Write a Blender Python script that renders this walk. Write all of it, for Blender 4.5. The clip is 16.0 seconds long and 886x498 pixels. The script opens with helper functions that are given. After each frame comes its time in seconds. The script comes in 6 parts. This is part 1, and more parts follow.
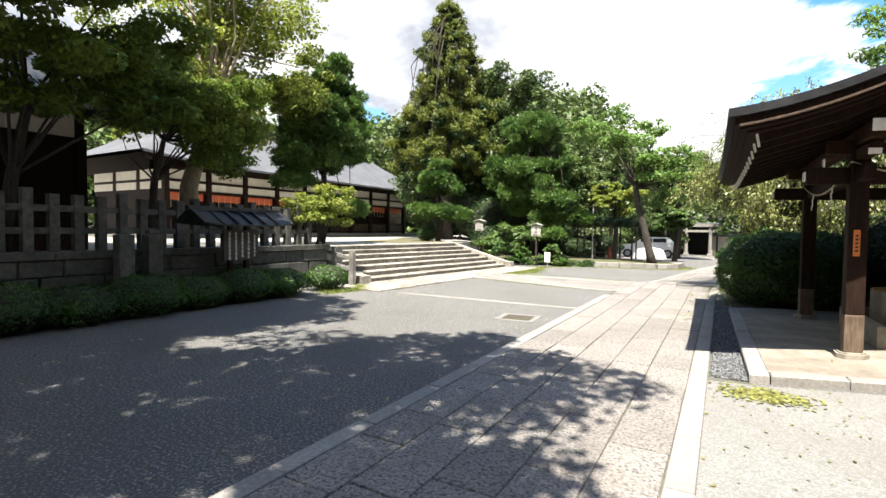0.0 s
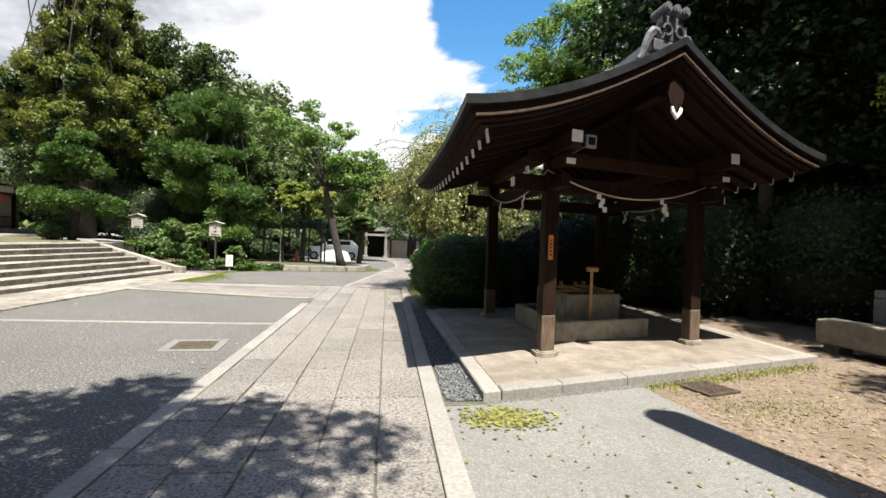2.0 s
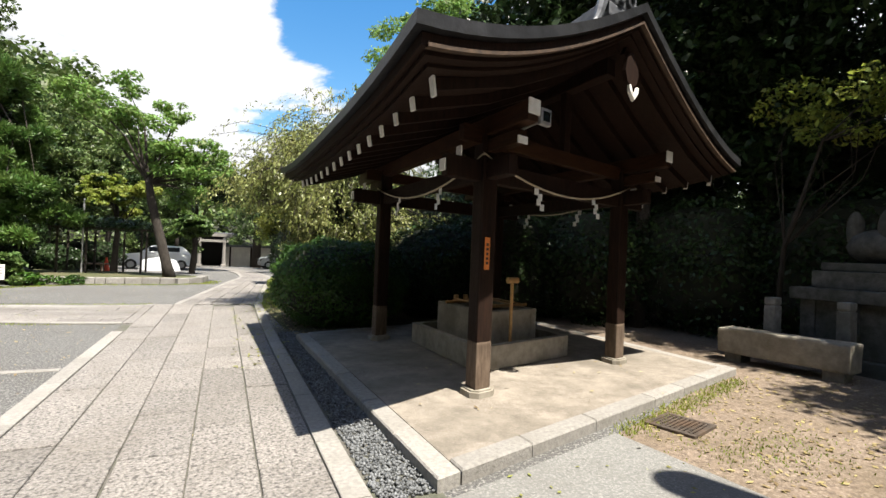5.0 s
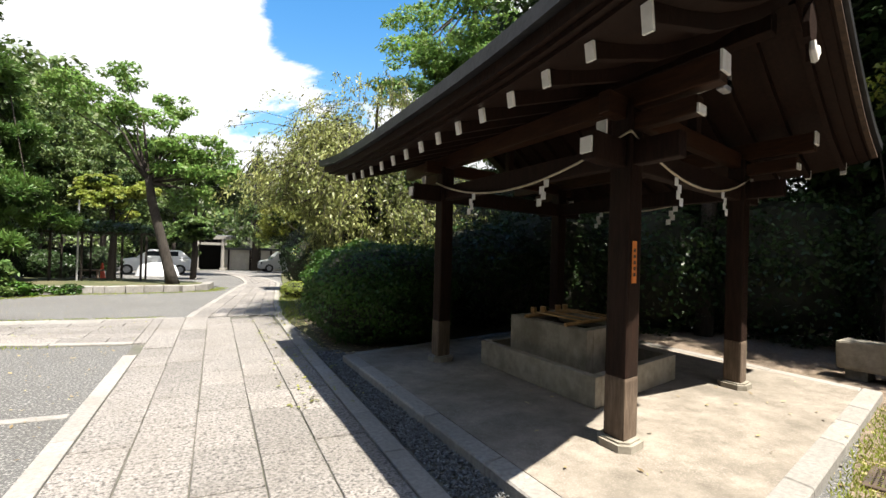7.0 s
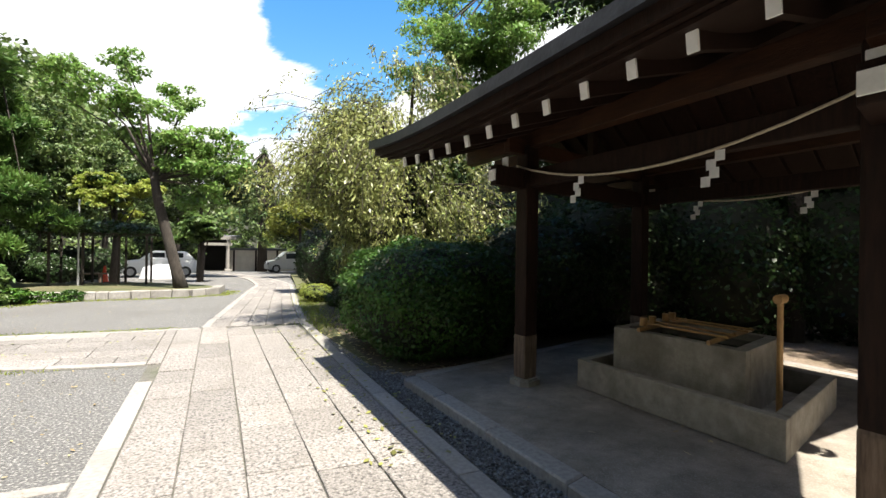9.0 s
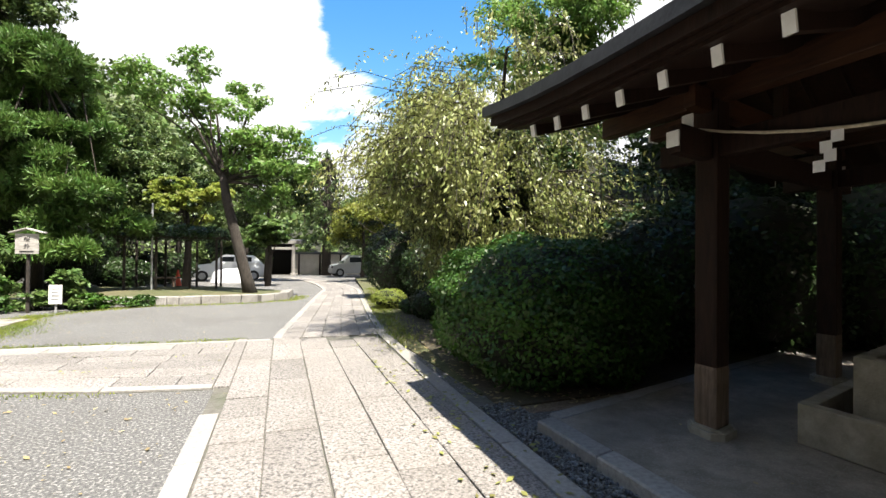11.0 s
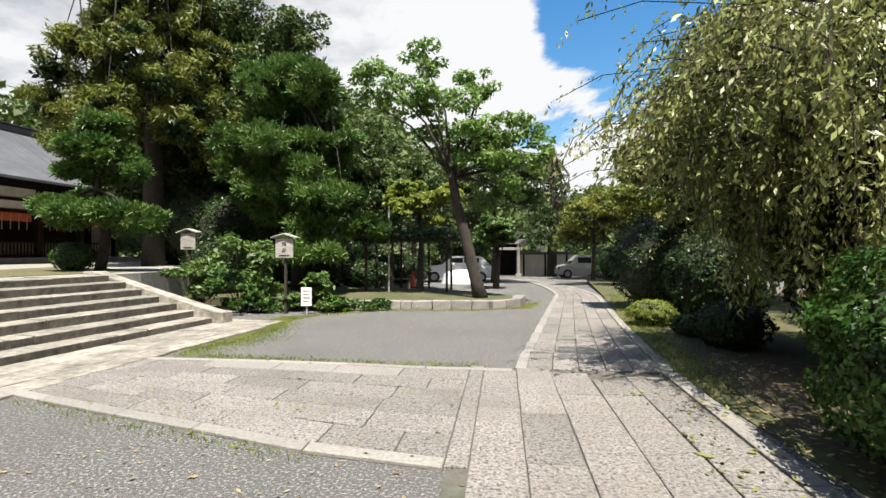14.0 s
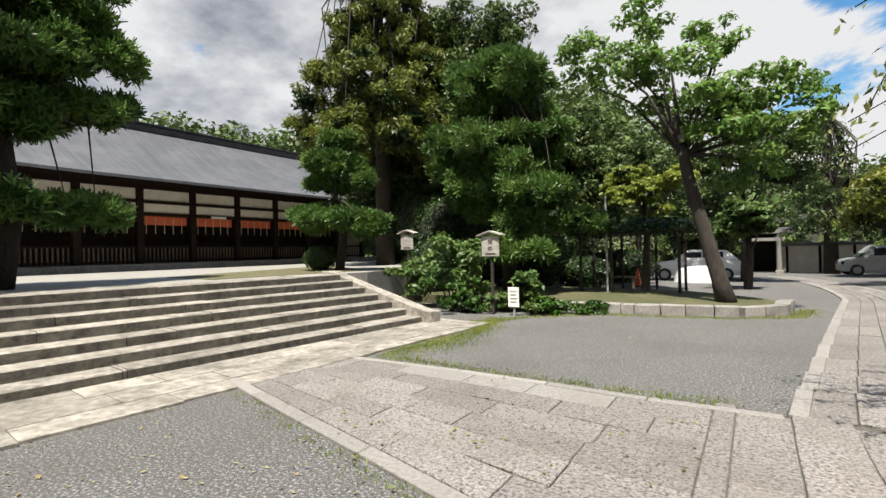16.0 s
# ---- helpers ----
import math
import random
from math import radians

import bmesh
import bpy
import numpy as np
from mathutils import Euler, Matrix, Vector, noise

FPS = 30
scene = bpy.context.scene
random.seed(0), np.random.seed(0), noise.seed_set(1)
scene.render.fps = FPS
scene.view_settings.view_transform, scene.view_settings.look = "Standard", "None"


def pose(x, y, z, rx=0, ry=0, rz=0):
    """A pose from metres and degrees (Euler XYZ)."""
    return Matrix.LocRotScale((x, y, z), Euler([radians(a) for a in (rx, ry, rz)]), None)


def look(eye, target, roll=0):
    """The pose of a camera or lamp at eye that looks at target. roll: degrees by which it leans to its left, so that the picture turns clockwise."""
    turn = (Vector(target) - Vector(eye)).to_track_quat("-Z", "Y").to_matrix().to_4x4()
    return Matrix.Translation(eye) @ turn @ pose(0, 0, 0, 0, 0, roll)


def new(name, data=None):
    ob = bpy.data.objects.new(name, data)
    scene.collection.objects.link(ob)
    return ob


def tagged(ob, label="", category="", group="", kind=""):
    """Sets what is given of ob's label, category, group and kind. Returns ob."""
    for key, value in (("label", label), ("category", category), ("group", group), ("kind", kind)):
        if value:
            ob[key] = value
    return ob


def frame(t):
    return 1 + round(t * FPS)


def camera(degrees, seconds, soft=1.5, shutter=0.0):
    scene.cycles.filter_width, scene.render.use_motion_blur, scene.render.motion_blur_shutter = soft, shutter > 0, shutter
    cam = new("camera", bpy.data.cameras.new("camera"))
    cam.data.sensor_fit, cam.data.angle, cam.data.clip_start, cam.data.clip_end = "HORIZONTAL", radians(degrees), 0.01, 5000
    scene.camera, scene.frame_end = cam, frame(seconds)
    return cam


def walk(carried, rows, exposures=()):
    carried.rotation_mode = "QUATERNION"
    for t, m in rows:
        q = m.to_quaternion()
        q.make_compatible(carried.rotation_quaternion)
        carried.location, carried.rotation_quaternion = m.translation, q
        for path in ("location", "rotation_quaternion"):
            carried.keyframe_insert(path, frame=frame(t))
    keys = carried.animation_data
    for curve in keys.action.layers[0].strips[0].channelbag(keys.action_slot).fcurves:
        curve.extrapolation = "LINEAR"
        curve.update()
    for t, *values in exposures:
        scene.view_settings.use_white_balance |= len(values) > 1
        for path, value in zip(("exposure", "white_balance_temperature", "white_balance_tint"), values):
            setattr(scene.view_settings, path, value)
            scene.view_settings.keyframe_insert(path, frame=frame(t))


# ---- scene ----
cam = camera(84.77, 16.0)
PATH = [
    (0.0, (1.990, -0.258, 1.557), (-0.499, 4.074, 1.366), 0.67),
    (0.5, (1.739, 0.203, 1.539), (-0.078, 4.858, 1.367), 0.92),
    (1.0, (1.530, 0.627, 1.525), (0.474, 5.511, 1.360), 1.39),
    (1.5, (1.388, 0.969, 1.518), (1.224, 5.965, 1.400), 1.96),
    (2.0, (1.343, 1.231, 1.512), (1.905, 6.198, 1.418), 1.99),
    (2.5, (1.352, 1.481, 1.508), (2.472, 6.354, 1.464), 2.28),
    (3.0, (1.339, 1.753, 1.499), (2.808, 6.532, 1.486), 2.54),
    (5.5, (0.948, 3.408, 1.443), (3.031, 7.953, 1.501), 2.16),
    (6.0, (0.838, 3.801, 1.445), (2.925, 8.344, 1.513), 1.96),
    (6.5, (0.712, 4.142, 1.465), (2.827, 8.673, 1.507), 1.62),
    (7.0, (0.571, 4.470, 1.491), (2.692, 8.997, 1.536), 1.57),
    (7.5, (0.460, 4.794, 1.506), (2.599, 9.313, 1.540), 0.93),
    (8.0, (0.375, 5.139, 1.508), (2.527, 9.653, 1.527), 0.92),
    (10.5, (0.191, 7.081, 1.444), (2.023, 11.733, 1.489), 0.53),
    (11.0, (0.160, 7.396, 1.437), (1.744, 12.138, 1.487), 0.52),
    (11.5, (0.132, 7.713, 1.442), (1.247, 12.586, 1.515), 0.92),
    (12.0, (0.097, 8.046, 1.461), (0.866, 12.986, 1.533), 0.75),
    (12.5, (0.085, 8.367, 1.487), (0.380, 13.358, 1.531), 0.11),
    (13.0, (0.046, 8.795, 1.506), (-0.164, 13.791, 1.548), 0.20),
    (13.5, (-0.031, 9.284, 1.492), (-0.490, 14.263, 1.518), 0.08),
    (14.0, (-0.097, 9.714, 1.464), (-0.706, 14.676, 1.502), -0.13),
    (14.5, (-0.141, 10.073, 1.445), (-1.279, 14.942, 1.475), -0.69),
    (15.0, (-0.172, 10.368, 1.449), (-1.867, 15.072, 1.474), -1.02),
    (15.5, (-0.178, 10.601, 1.464), (-2.340, 15.109, 1.499), -1.14),
    (16.0, (-0.158, 10.790, 1.481), (-2.860, 14.998, 1.509), -1.40),
]
walk(cam, [(t, look(eye, target, roll)) for t, eye, target, roll in PATH],
     exposures=[(0.0, 1.92), (1.0, 1.68), (3.0, 1.4), (5.5, 1.55), (8.0, 1.75), (10.5, 1.85), (11.5, 1.8), (14.0, 1.3), (16.0, 1.1)])


# ---- world and sun ----
SUN_AZ, SUN_EL = radians(161.5), radians(66)      # clockwise from +y
world = bpy.data.worlds.new("sky")
scene.world = world
world.use_nodes = True
wn, wl = world.node_tree.nodes, world.node_tree.links
wn.clear()


def wnode(kind, **vals):
    n = wn.new(kind)
    for k, v in vals.items():
        n.inputs[k].default_value = v
    return n


sky = wn.new("ShaderNodeTexSky")
sky.sky_type = "NISHITA"
sky.sun_disc = False
sky.sun_elevation = SUN_EL
sky.sun_rotation = SUN_AZ
sky.air_density = 1.3
sky_gain = wn.new("ShaderNodeVectorMath")
sky_gain.operation = "SCALE"
sky_gain.inputs["Scale"].default_value = 0.17
deep = wn.new("ShaderNodeHueSaturation")
deep.inputs["Saturation"].default_value = 1.45
wl.new(sky.outputs["Color"], deep.inputs["Color"])
wl.new(deep.outputs["Color"], sky_gain.inputs[0])
tc = wn.new("ShaderNodeTexCoord")
# flatten the dome so that clouds shrink towards the horizon
sep = wn.new("ShaderNodeSeparateXYZ")
wl.new(tc.outputs["Generated"], sep.inputs[0])
up = wn.new("ShaderNodeMath"); up.operation = "ADD"; up.inputs[1].default_value = 0.28
wl.new(sep.outputs["Z"], up.inputs[0])
upc = wn.new("ShaderNodeMath"); upc.operation = "MAXIMUM"; upc.inputs[1].default_value = 0.12
wl.new(up.outputs[0], upc.inputs[0])
inv = wn.new("ShaderNodeMath"); inv.operation = "DIVIDE"; inv.inputs[0].default_value = 1.0
wl.new(upc.outputs[0], inv.inputs[1])
flat = wn.new("ShaderNodeVectorMath"); flat.operation = "SCALE"
wl.new(tc.outputs["Generated"], flat.inputs[0]); wl.new(inv.outputs[0], flat.inputs["Scale"])
shape = wnode("ShaderNodeTexNoise", Scale=2.1, Detail=11.0, Roughness=0.6, Distortion=0.3)
shift = wn.new("ShaderNodeVectorMath"); shift.operation = "ADD"; shift.inputs[1].default_value = (3.1, 1.7, 0.4)
wl.new(flat.outputs[0], shift.inputs[0]); wl.new(shift.outputs[0], shape.inputs["Vector"])
shade = wnode("ShaderNodeTexNoise", Scale=2.5, Detail=9.0, Roughness=0.58)
wl.new(flat.outputs[0], shade.inputs["Vector"])
# an opening in the cloud towards the north-north-east
gap_dir = wn.new("ShaderNodeVectorMath"); gap_dir.operation = "DOT_PRODUCT"
gd = Vector((math.sin(radians(17)) * math.cos(radians(28)), math.cos(radians(17)) * math.cos(radians(28)), math.sin(radians(28))))
gap_dir.inputs[1].default_value = gd
wl.new(tc.outputs["Generated"], gap_dir.inputs[0])
gap = wn.new("ShaderNodeMapRange")
gap.inputs["From Min"].default_value, gap.inputs["From Max"].default_value = 0.972, 0.993
gap.inputs["To Min"].default_value, gap.inputs["To Max"].default_value = 0.13, -0.27
wl.new(gap_dir.outputs["Value"], gap.inputs["Value"])
dens = wn.new("ShaderNodeMath"); dens.operation = "ADD"
wl.new(shape.outputs["Fac"], dens.inputs[0]); wl.new(gap.outputs["Result"], dens.inputs[1])
# the cloud stands low; overhead and round the sun the sky is clear
high = wn.new("ShaderNodeMapRange")
high.inputs["From Min"].default_value, high.inputs["From Max"].default_value = 0.62, 0.88
high.inputs["To Min"].default_value, high.inputs["To Max"].default_value = 0.0, -0.5
wl.new(sep.outputs["Z"], high.inputs["Value"])
thin = wn.new("ShaderNodeMath"); thin.operation = "ADD"
wl.new(dens.outputs[0], thin.inputs[0]); wl.new(high.outputs["Result"], thin.inputs[1])
cover = wn.new("ShaderNodeMapRange"); cover.interpolation_type = "SMOOTHSTEP"
cover.inputs["From Min"].default_value, cover.inputs["From Max"].default_value = 0.44, 0.53
wl.new(thin.outputs[0], cover.inputs["Value"])
cramp = wn.new("ShaderNodeValToRGB")
cramp.color_ramp.elements[0].position, cramp.color_ramp.elements[0].color = 0.29, (0.29, 0.32, 0.385, 1)
cramp.color_ramp.elements[1].position, cramp.color_ramp.elements[1].color = 0.54, (0.86, 0.865, 0.88, 1)
# the cloud is heavier towards the west
west = wn.new("ShaderNodeMapRange")
west.inputs["From Min"].default_value, west.inputs["From Max"].default_value = -0.55, 0.1
west.inputs["To Min"].default_value, west.inputs["To Max"].default_value = -0.03, 0.16
wl.new(sep.outputs["X"], west.inputs["Value"])
tone = wn.new("ShaderNodeMath"); tone.operation = "ADD"
wl.new(shade.outputs["Fac"], tone.inputs[0]); wl.new(west.outputs["Result"], tone.inputs[1])
wl.new(tone.outputs[0], cramp.inputs["Fac"])
mixs = wn.new("ShaderNodeMix"); mixs.data_type = "RGBA"
wl.new(cover.outputs["Result"], mixs.inputs["Factor"])
wl.new(sky_gain.outputs[0], mixs.inputs["A"]); wl.new(cramp.outputs["Color"], mixs.inputs["B"])
bg = wn.new("ShaderNodeBackground")
wl.new(mixs.outputs["Result"], bg.inputs["Color"])
bg.inputs["Strength"].default_value = 0.45
wout = wn.new("ShaderNodeOutputWorld")
wl.new(bg.outputs[0], wout.inputs["Surface"])

sun = new("sun", bpy.data.lights.new("sun", "SUN"))
sun.data.energy, sun.data.angle, sun.data.color = 5.0, radians(0.53), (1.0, 0.94, 0.83)
sd = Vector((math.sin(SUN_AZ) * math.cos(SUN_EL), math.cos(SUN_AZ) * math.cos(SUN_EL), math.sin(SUN_EL)))
sun.matrix_world = look(sd * 60, (0, 0, 0))

# ---- materials ----
MATS = {}


def material(name, dark, light, scale=8.0, rough=0.85, bump=0.3, bump_scale=60.0, stain=None, stain_amount=0.35, stain_scale=0.7,
             metal=0.0, translucent=0.0, vary=0.0, speck=None, speck_scale=120.0, speck_amount=0.5, stretch=(1, 1, 1), island=False, depth=0.01, spec=0.5):
    """Procedural surface: grain between two colours, larger stains, fine relief, optional speckle and variation from piece to piece."""
    m = bpy.data.materials.new(name)
    m.use_nodes = True
    nt, ln = m.node_tree.nodes, m.node_tree.links
    b = nt["Principled BSDF"]
    geo = nt.new("ShaderNodeNewGeometry")
    mp = nt.new("ShaderNodeMapping")
    mp.inputs["Scale"].default_value = stretch
    ln.new(geo.outputs["Position"], mp.inputs["Vector"])
    n1 = nt.new("ShaderNodeTexNoise")
    n1.inputs["Scale"].default_value, n1.inputs["Detail"].default_value, n1.inputs["Roughness"].default_value = scale, 6, 0.65
    ln.new(mp.outputs[0], n1.inputs["Vector"])
    r1 = nt.new("ShaderNodeValToRGB")
    r1.color_ramp.elements[0].position, r1.color_ramp.elements[0].color = 0.32, (*dark, 1)
    r1.color_ramp.elements[1].position, r1.color_ramp.elements[1].color = 0.68, (*light, 1)
    ln.new(n1.outputs["Fac"], r1.inputs["Fac"])
    col = r1.outputs["Color"]

    def mix(a, bcol, fac, kind="MIX"):
        x = nt.new("ShaderNodeMix"); x.data_type = "RGBA"; x.blend_type = kind
        if isinstance(fac, float):
            x.inputs["Factor"].default_value = fac
        else:
            ln.new(fac, x.inputs["Factor"])
        ln.new(a, x.inputs["A"])
        if isinstance(bcol, tuple):
            x.inputs["B"].default_value = (*bcol, 1)
        else:
            ln.new(bcol, x.inputs["B"])
        return x.outputs["Result"]

    def ranged(sock, lo, hi, a=0.0, z=1.0):
        x = nt.new("ShaderNodeMapRange")
        x.inputs["From Min"].default_value, x.inputs["From Max"].default_value = lo, hi
        x.inputs["To Min"].default_value, x.inputs["To Max"].default_value = a, z
        ln.new(sock, x.inputs["Value"])
        return x.outputs["Result"]

    if speck:
        v = nt.new("ShaderNodeTexNoise")
        v.inputs["Scale"].default_value, v.inputs["Detail"].default_value = speck_scale, 2
        ln.new(geo.outputs["Position"], v.inputs["Vector"])
        col = mix(col, speck, ranged(v.outputs["Fac"], 0.52, 0.66, 0, speck_amount))
    if stain:
        s = nt.new("ShaderNodeTexNoise")
        s.inputs["Scale"].default_value, s.inputs["Detail"].default_value, s.inputs["Roughness"].default_value = stain_scale, 7, 0.62
        ln.new(geo.outputs["Position"], s.inputs["Vector"])
        col = mix(col, stain, ranged(s.outputs["Fac"], 0.45, 0.68, 0, stain_amount))
    if vary:
        if island:
            rnd = geo.outputs["Random Per Island"]
        else:
            oi = nt.new("ShaderNodeObjectInfo")
            rnd = oi.outputs["Random"]
        hsv = nt.new("ShaderNodeHueSaturation")
        ln.new(ranged(rnd, 0, 1, 1 - vary, 1 + vary), hsv.inputs["Value"])
        if island:
            ln.new(ranged(rnd, 0, 1, 0.478, 0.515), hsv.inputs["Hue"])
        ln.new(col, hsv.inputs["Color"])
        col = hsv.outputs["Color"]
    ln.new(col, b.inputs["Base Color"])
    b.inputs["Roughness"].default_value = rough
    b.inputs["Metallic"].default_value = metal
    b.inputs["Specular IOR Level"].default_value = spec
    if bump:
        nb = nt.new("ShaderNodeTexNoise")
        nb.inputs["Scale"].default_value, nb.inputs["Detail"].default_value = bump_scale, 4
        ln.new(mp.outputs[0], nb.inputs["Vector"])
        bp = nt.new("ShaderNodeBump")
        bp.inputs["Strength"].default_value, bp.inputs["Distance"].default_value = bump, depth
        ln.new(nb.outputs["Fac"], bp.inputs["Height"])
        ln.new(bp.outputs[0], b.inputs["Normal"])
    if translucent:
        tr = nt.new("ShaderNodeBsdfTranslucent")
        ln.new(col, tr.inputs["Color"])
        ms = nt.new("ShaderNodeMixShader")
        ms.inputs[0].default_value = translucent
        ln.new(b.outputs[0], ms.inputs[1]); ln.new(tr.outputs[0], ms.inputs[2])
        ln.new(ms.outputs[0], nt["Material Output"].inputs["Surface"])
    MATS[name] = m
    return m


ASPHALT = material("asphalt", (0.037, 0.036, 0.036), (0.14, 0.137, 0.132), 48.0, 0.92, 1.0, 70, (0.075, 0.07, 0.062), 0.45, 0.5, speck=(0.29, 0.28, 0.262), speck_scale=42, speck_amount=0.85, depth=0.02)
CONCRETE_WALK = material("concrete_walk", (0.105, 0.104, 0.099), (0.177, 0.174, 0.164), 40, 0.9, 0.5, 80, (0.118, 0.112, 0.102), 0.5, 1.1, speck=(0.310, 0.304, 0.285), speck_scale=70, speck_amount=0.5)
GRANITE = material("granite_slab", (0.085, 0.077, 0.071), (0.31, 0.287, 0.265), 52, 0.85, 1.0, 40, (0.12, 0.105, 0.09), 0.45, 1.1, vary=0.17, speck=(0.045, 0.041, 0.039), speck_scale=36, speck_amount=0.85, depth=0.02)
KERB = material("kerb_granite", (0.163, 0.153, 0.140), (0.299, 0.283, 0.260), 30, 0.85, 0.6, 60, (0.163, 0.150, 0.130), 0.45, 1.6, vary=0.12, speck=(0.156, 0.150, 0.143), speck_scale=60, speck_amount=0.5)
JOINT = material("joint_mortar", (0.060, 0.055, 0.048), (0.120, 0.113, 0.095), 9, 0.95, 0.6, 70, (0.035, 0.050, 0.015), 0.5, 2.5)
PLATFORM = material("platform_concrete", (0.125, 0.106, 0.085), (0.255, 0.222, 0.183), 5, 0.85, 0.35, 70, (0.095, 0.082, 0.064), 0.7, 1.2, speck=(0.35, 0.315, 0.275), speck_scale=90, speck_amount=0.4)
GRAVEL = material("gravel", (0.050, 0.052, 0.055), (0.165, 0.171, 0.176), 30, 0.9, 0.4, 60, vary=0.45, island=True)
DIRT = material("dirt", (0.075, 0.054, 0.038), (0.20, 0.152, 0.112), 14, 0.95, 0.9, 60, (0.085, 0.062, 0.034), 0.65, 1.4, speck=(0.30, 0.245, 0.19), speck_scale=42, speck_amount=0.55)
MOSS = material("moss", (0.044, 0.046, 0.018), (0.112, 0.108, 0.044), 12, 0.95, 0.8, 80, (0.200, 0.152, 0.096), 0.6, 2.0)
IRON = material("cast_iron", (0.05, 0.042, 0.035), (0.14, 0.11, 0.09), 14, 0.6, 0.3, 80, (0.16, 0.09, 0.05), 0.5, 4, metal=0.5)
# dark old timber, coloured below its own tone for the shade under the roof
WOOD_DARK = material("aged_wood_shade_darkened", (0.008, 0.005, 0.004), (0.026, 0.013, 0.009), 5, 0.6, 0.35, 26, (0.024, 0.014, 0.009), 0.35, 1.8, stretch=(6, 6, 0.8), spec=0.12)
WOOD_RED = material("red_brown_wood", (0.016, 0.008, 0.005), (0.045, 0.02, 0.01), 5, 0.5, 0.3, 26, (0.06, 0.028, 0.014), 0.4, 1.8, stretch=(1, 1, 6), spec=0.15)
WOOD_BASE = material("weathered_wood", (0.06, 0.037, 0.023), (0.155, 0.112, 0.078), 5, 0.8, 0.35, 26, (0.04, 0.025, 0.015), 0.65, 3, stretch=(7, 7, 0.8))
BARK_ROOF = material("dark_copper_roof", (0.013, 0.0135, 0.015), (0.03, 0.031, 0.035), 6, 0.45, 0.25, 30, (0.075, 0.075, 0.077), 0.4, 1.5, metal=0.35)
TILE = material("grey_roof_tile", (0.05, 0.052, 0.058), (0.125, 0.13, 0.142), 9, 0.4, 0.25, 40, (0.19, 0.19, 0.2), 0.35, 2.2)
WHITE_PAINT = material("white_paint", (0.66, 0.65, 0.61), (0.82, 0.81, 0.78), 10, 0.6, 0.1, 60, (0.5, 0.46, 0.4), 0.3, 6)
STONE_TANK = material("cut_stone", (0.182, 0.161, 0.126), (0.294, 0.269, 0.224), 8, 0.8, 0.4, 60, (0.105, 0.087, 0.059), 0.6, 2.5)
STONE_GREY = material("grey_stone", (0.124, 0.120, 0.111), (0.240, 0.234, 0.218), 9, 0.85, 0.6, 45, (0.065, 0.065, 0.049), 0.6, 1.7, vary=0.13)
SOIL = material("leaf_mould", (0.022, 0.017, 0.012), (0.085, 0.066, 0.045), 16, 0.95, 0.9, 50, (0.05, 0.06, 0.022), 0.5, 2.0)
# darker copy of the grey stone: deep shade put into the colour, plus moss stains
STONE_SHADED = material("mossy_shade_darkened_stone", (0.036, 0.036, 0.031), (0.102, 0.099, 0.089), 8, 0.9, 0.7, 45, (0.027, 0.033, 0.018), 0.6, 1.9, vary=0.15)
STONE_RISER = material("weathered_shaded_step_face", (0.024, 0.021, 0.017), (0.095, 0.085, 0.068), 9, 0.9, 0.7, 40, (0.17, 0.153, 0.125), 0.45, 2.6, vary=0.15)
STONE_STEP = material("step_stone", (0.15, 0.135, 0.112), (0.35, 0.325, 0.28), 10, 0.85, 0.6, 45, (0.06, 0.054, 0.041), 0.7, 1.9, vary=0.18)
WATER = material("dark_water", (0.01, 0.012, 0.012), (0.02, 0.024, 0.022), 3, 0.08, 0.1, 8)
LIP = material("worn_brown_edge", (0.018, 0.01, 0.006), (0.085, 0.05, 0.028), 14, 0.7, 0.3, 60)
BAMBOO = material("bamboo", (0.28, 0.15, 0.055), (0.44, 0.26, 0.10), 9, 0.5, 0.1, 50)
ROPE = material("straw_rope", (0.35, 0.29, 0.2), (0.55, 0.48, 0.36), 40, 0.9, 0.5, 150)
PAPER = material("white_paper", (0.72, 0.72, 0.71), (0.82, 0.82, 0.81), 20, 0.8, 0.0, translucent=0.25)
ORANGE = material("orange_label", (0.55, 0.16, 0.03), (0.68, 0.22, 0.05), 20, 0.6, 0.05)
BLACK = material("black_paint_and_recess_shade", (0.012, 0.012, 0.012), (0.03, 0.028, 0.026), 10, 0.6, 0.1)
GREY_METAL = material("grey_metal", (0.3, 0.3, 0.31), (0.45, 0.45, 0.46), 12, 0.4, 0.05, metal=0.4)
PLASTER = material("white_plaster", (0.62, 0.57, 0.49), (0.75, 0.70, 0.61), 3, 0.9, 0.15, 40, (0.5, 0.44, 0.36), 0.3, 1)
VERMILION = material("vermilion_curtain", (0.50, 0.09, 0.03), (0.66, 0.14, 0.05), 3, 0.7, 0.15, 10, stretch=(1, 6, 1))
HALL_ROOF = material("hall_copper_roof", (0.059, 0.062, 0.069), (0.098, 0.101, 0.111), 2, 0.68, 0.2, 12, (0.133, 0.136, 0.143), 0.5, 1.0, stretch=(.12, 4, .12), spec=0.25)
SAND = material("pale_gravel_court", (0.195, 0.189, 0.172), (0.286, 0.273, 0.250), 6, 0.95, 0.4, 60, (0.195, 0.202, 0.130), 0.3, 0.5)
GRASS_GROUND = material("grass_ground", (0.028, 0.034, 0.012), (0.085, 0.09, 0.032), 5, 0.95, 0.7, 60, (0.11, 0.088, 0.05), 0.6, 0.8)
CAR_WHITE = material("white_car_paint", (0.72, 0.73, 0.74), (0.80, 0.81, 0.82), 1, 0.25, 0.0)
CAR_SILVER = material("silver_car_paint", (0.42, 0.43, 0.44), (0.5, 0.51, 0.52), 1, 0.3, 0.0, metal=0.5)
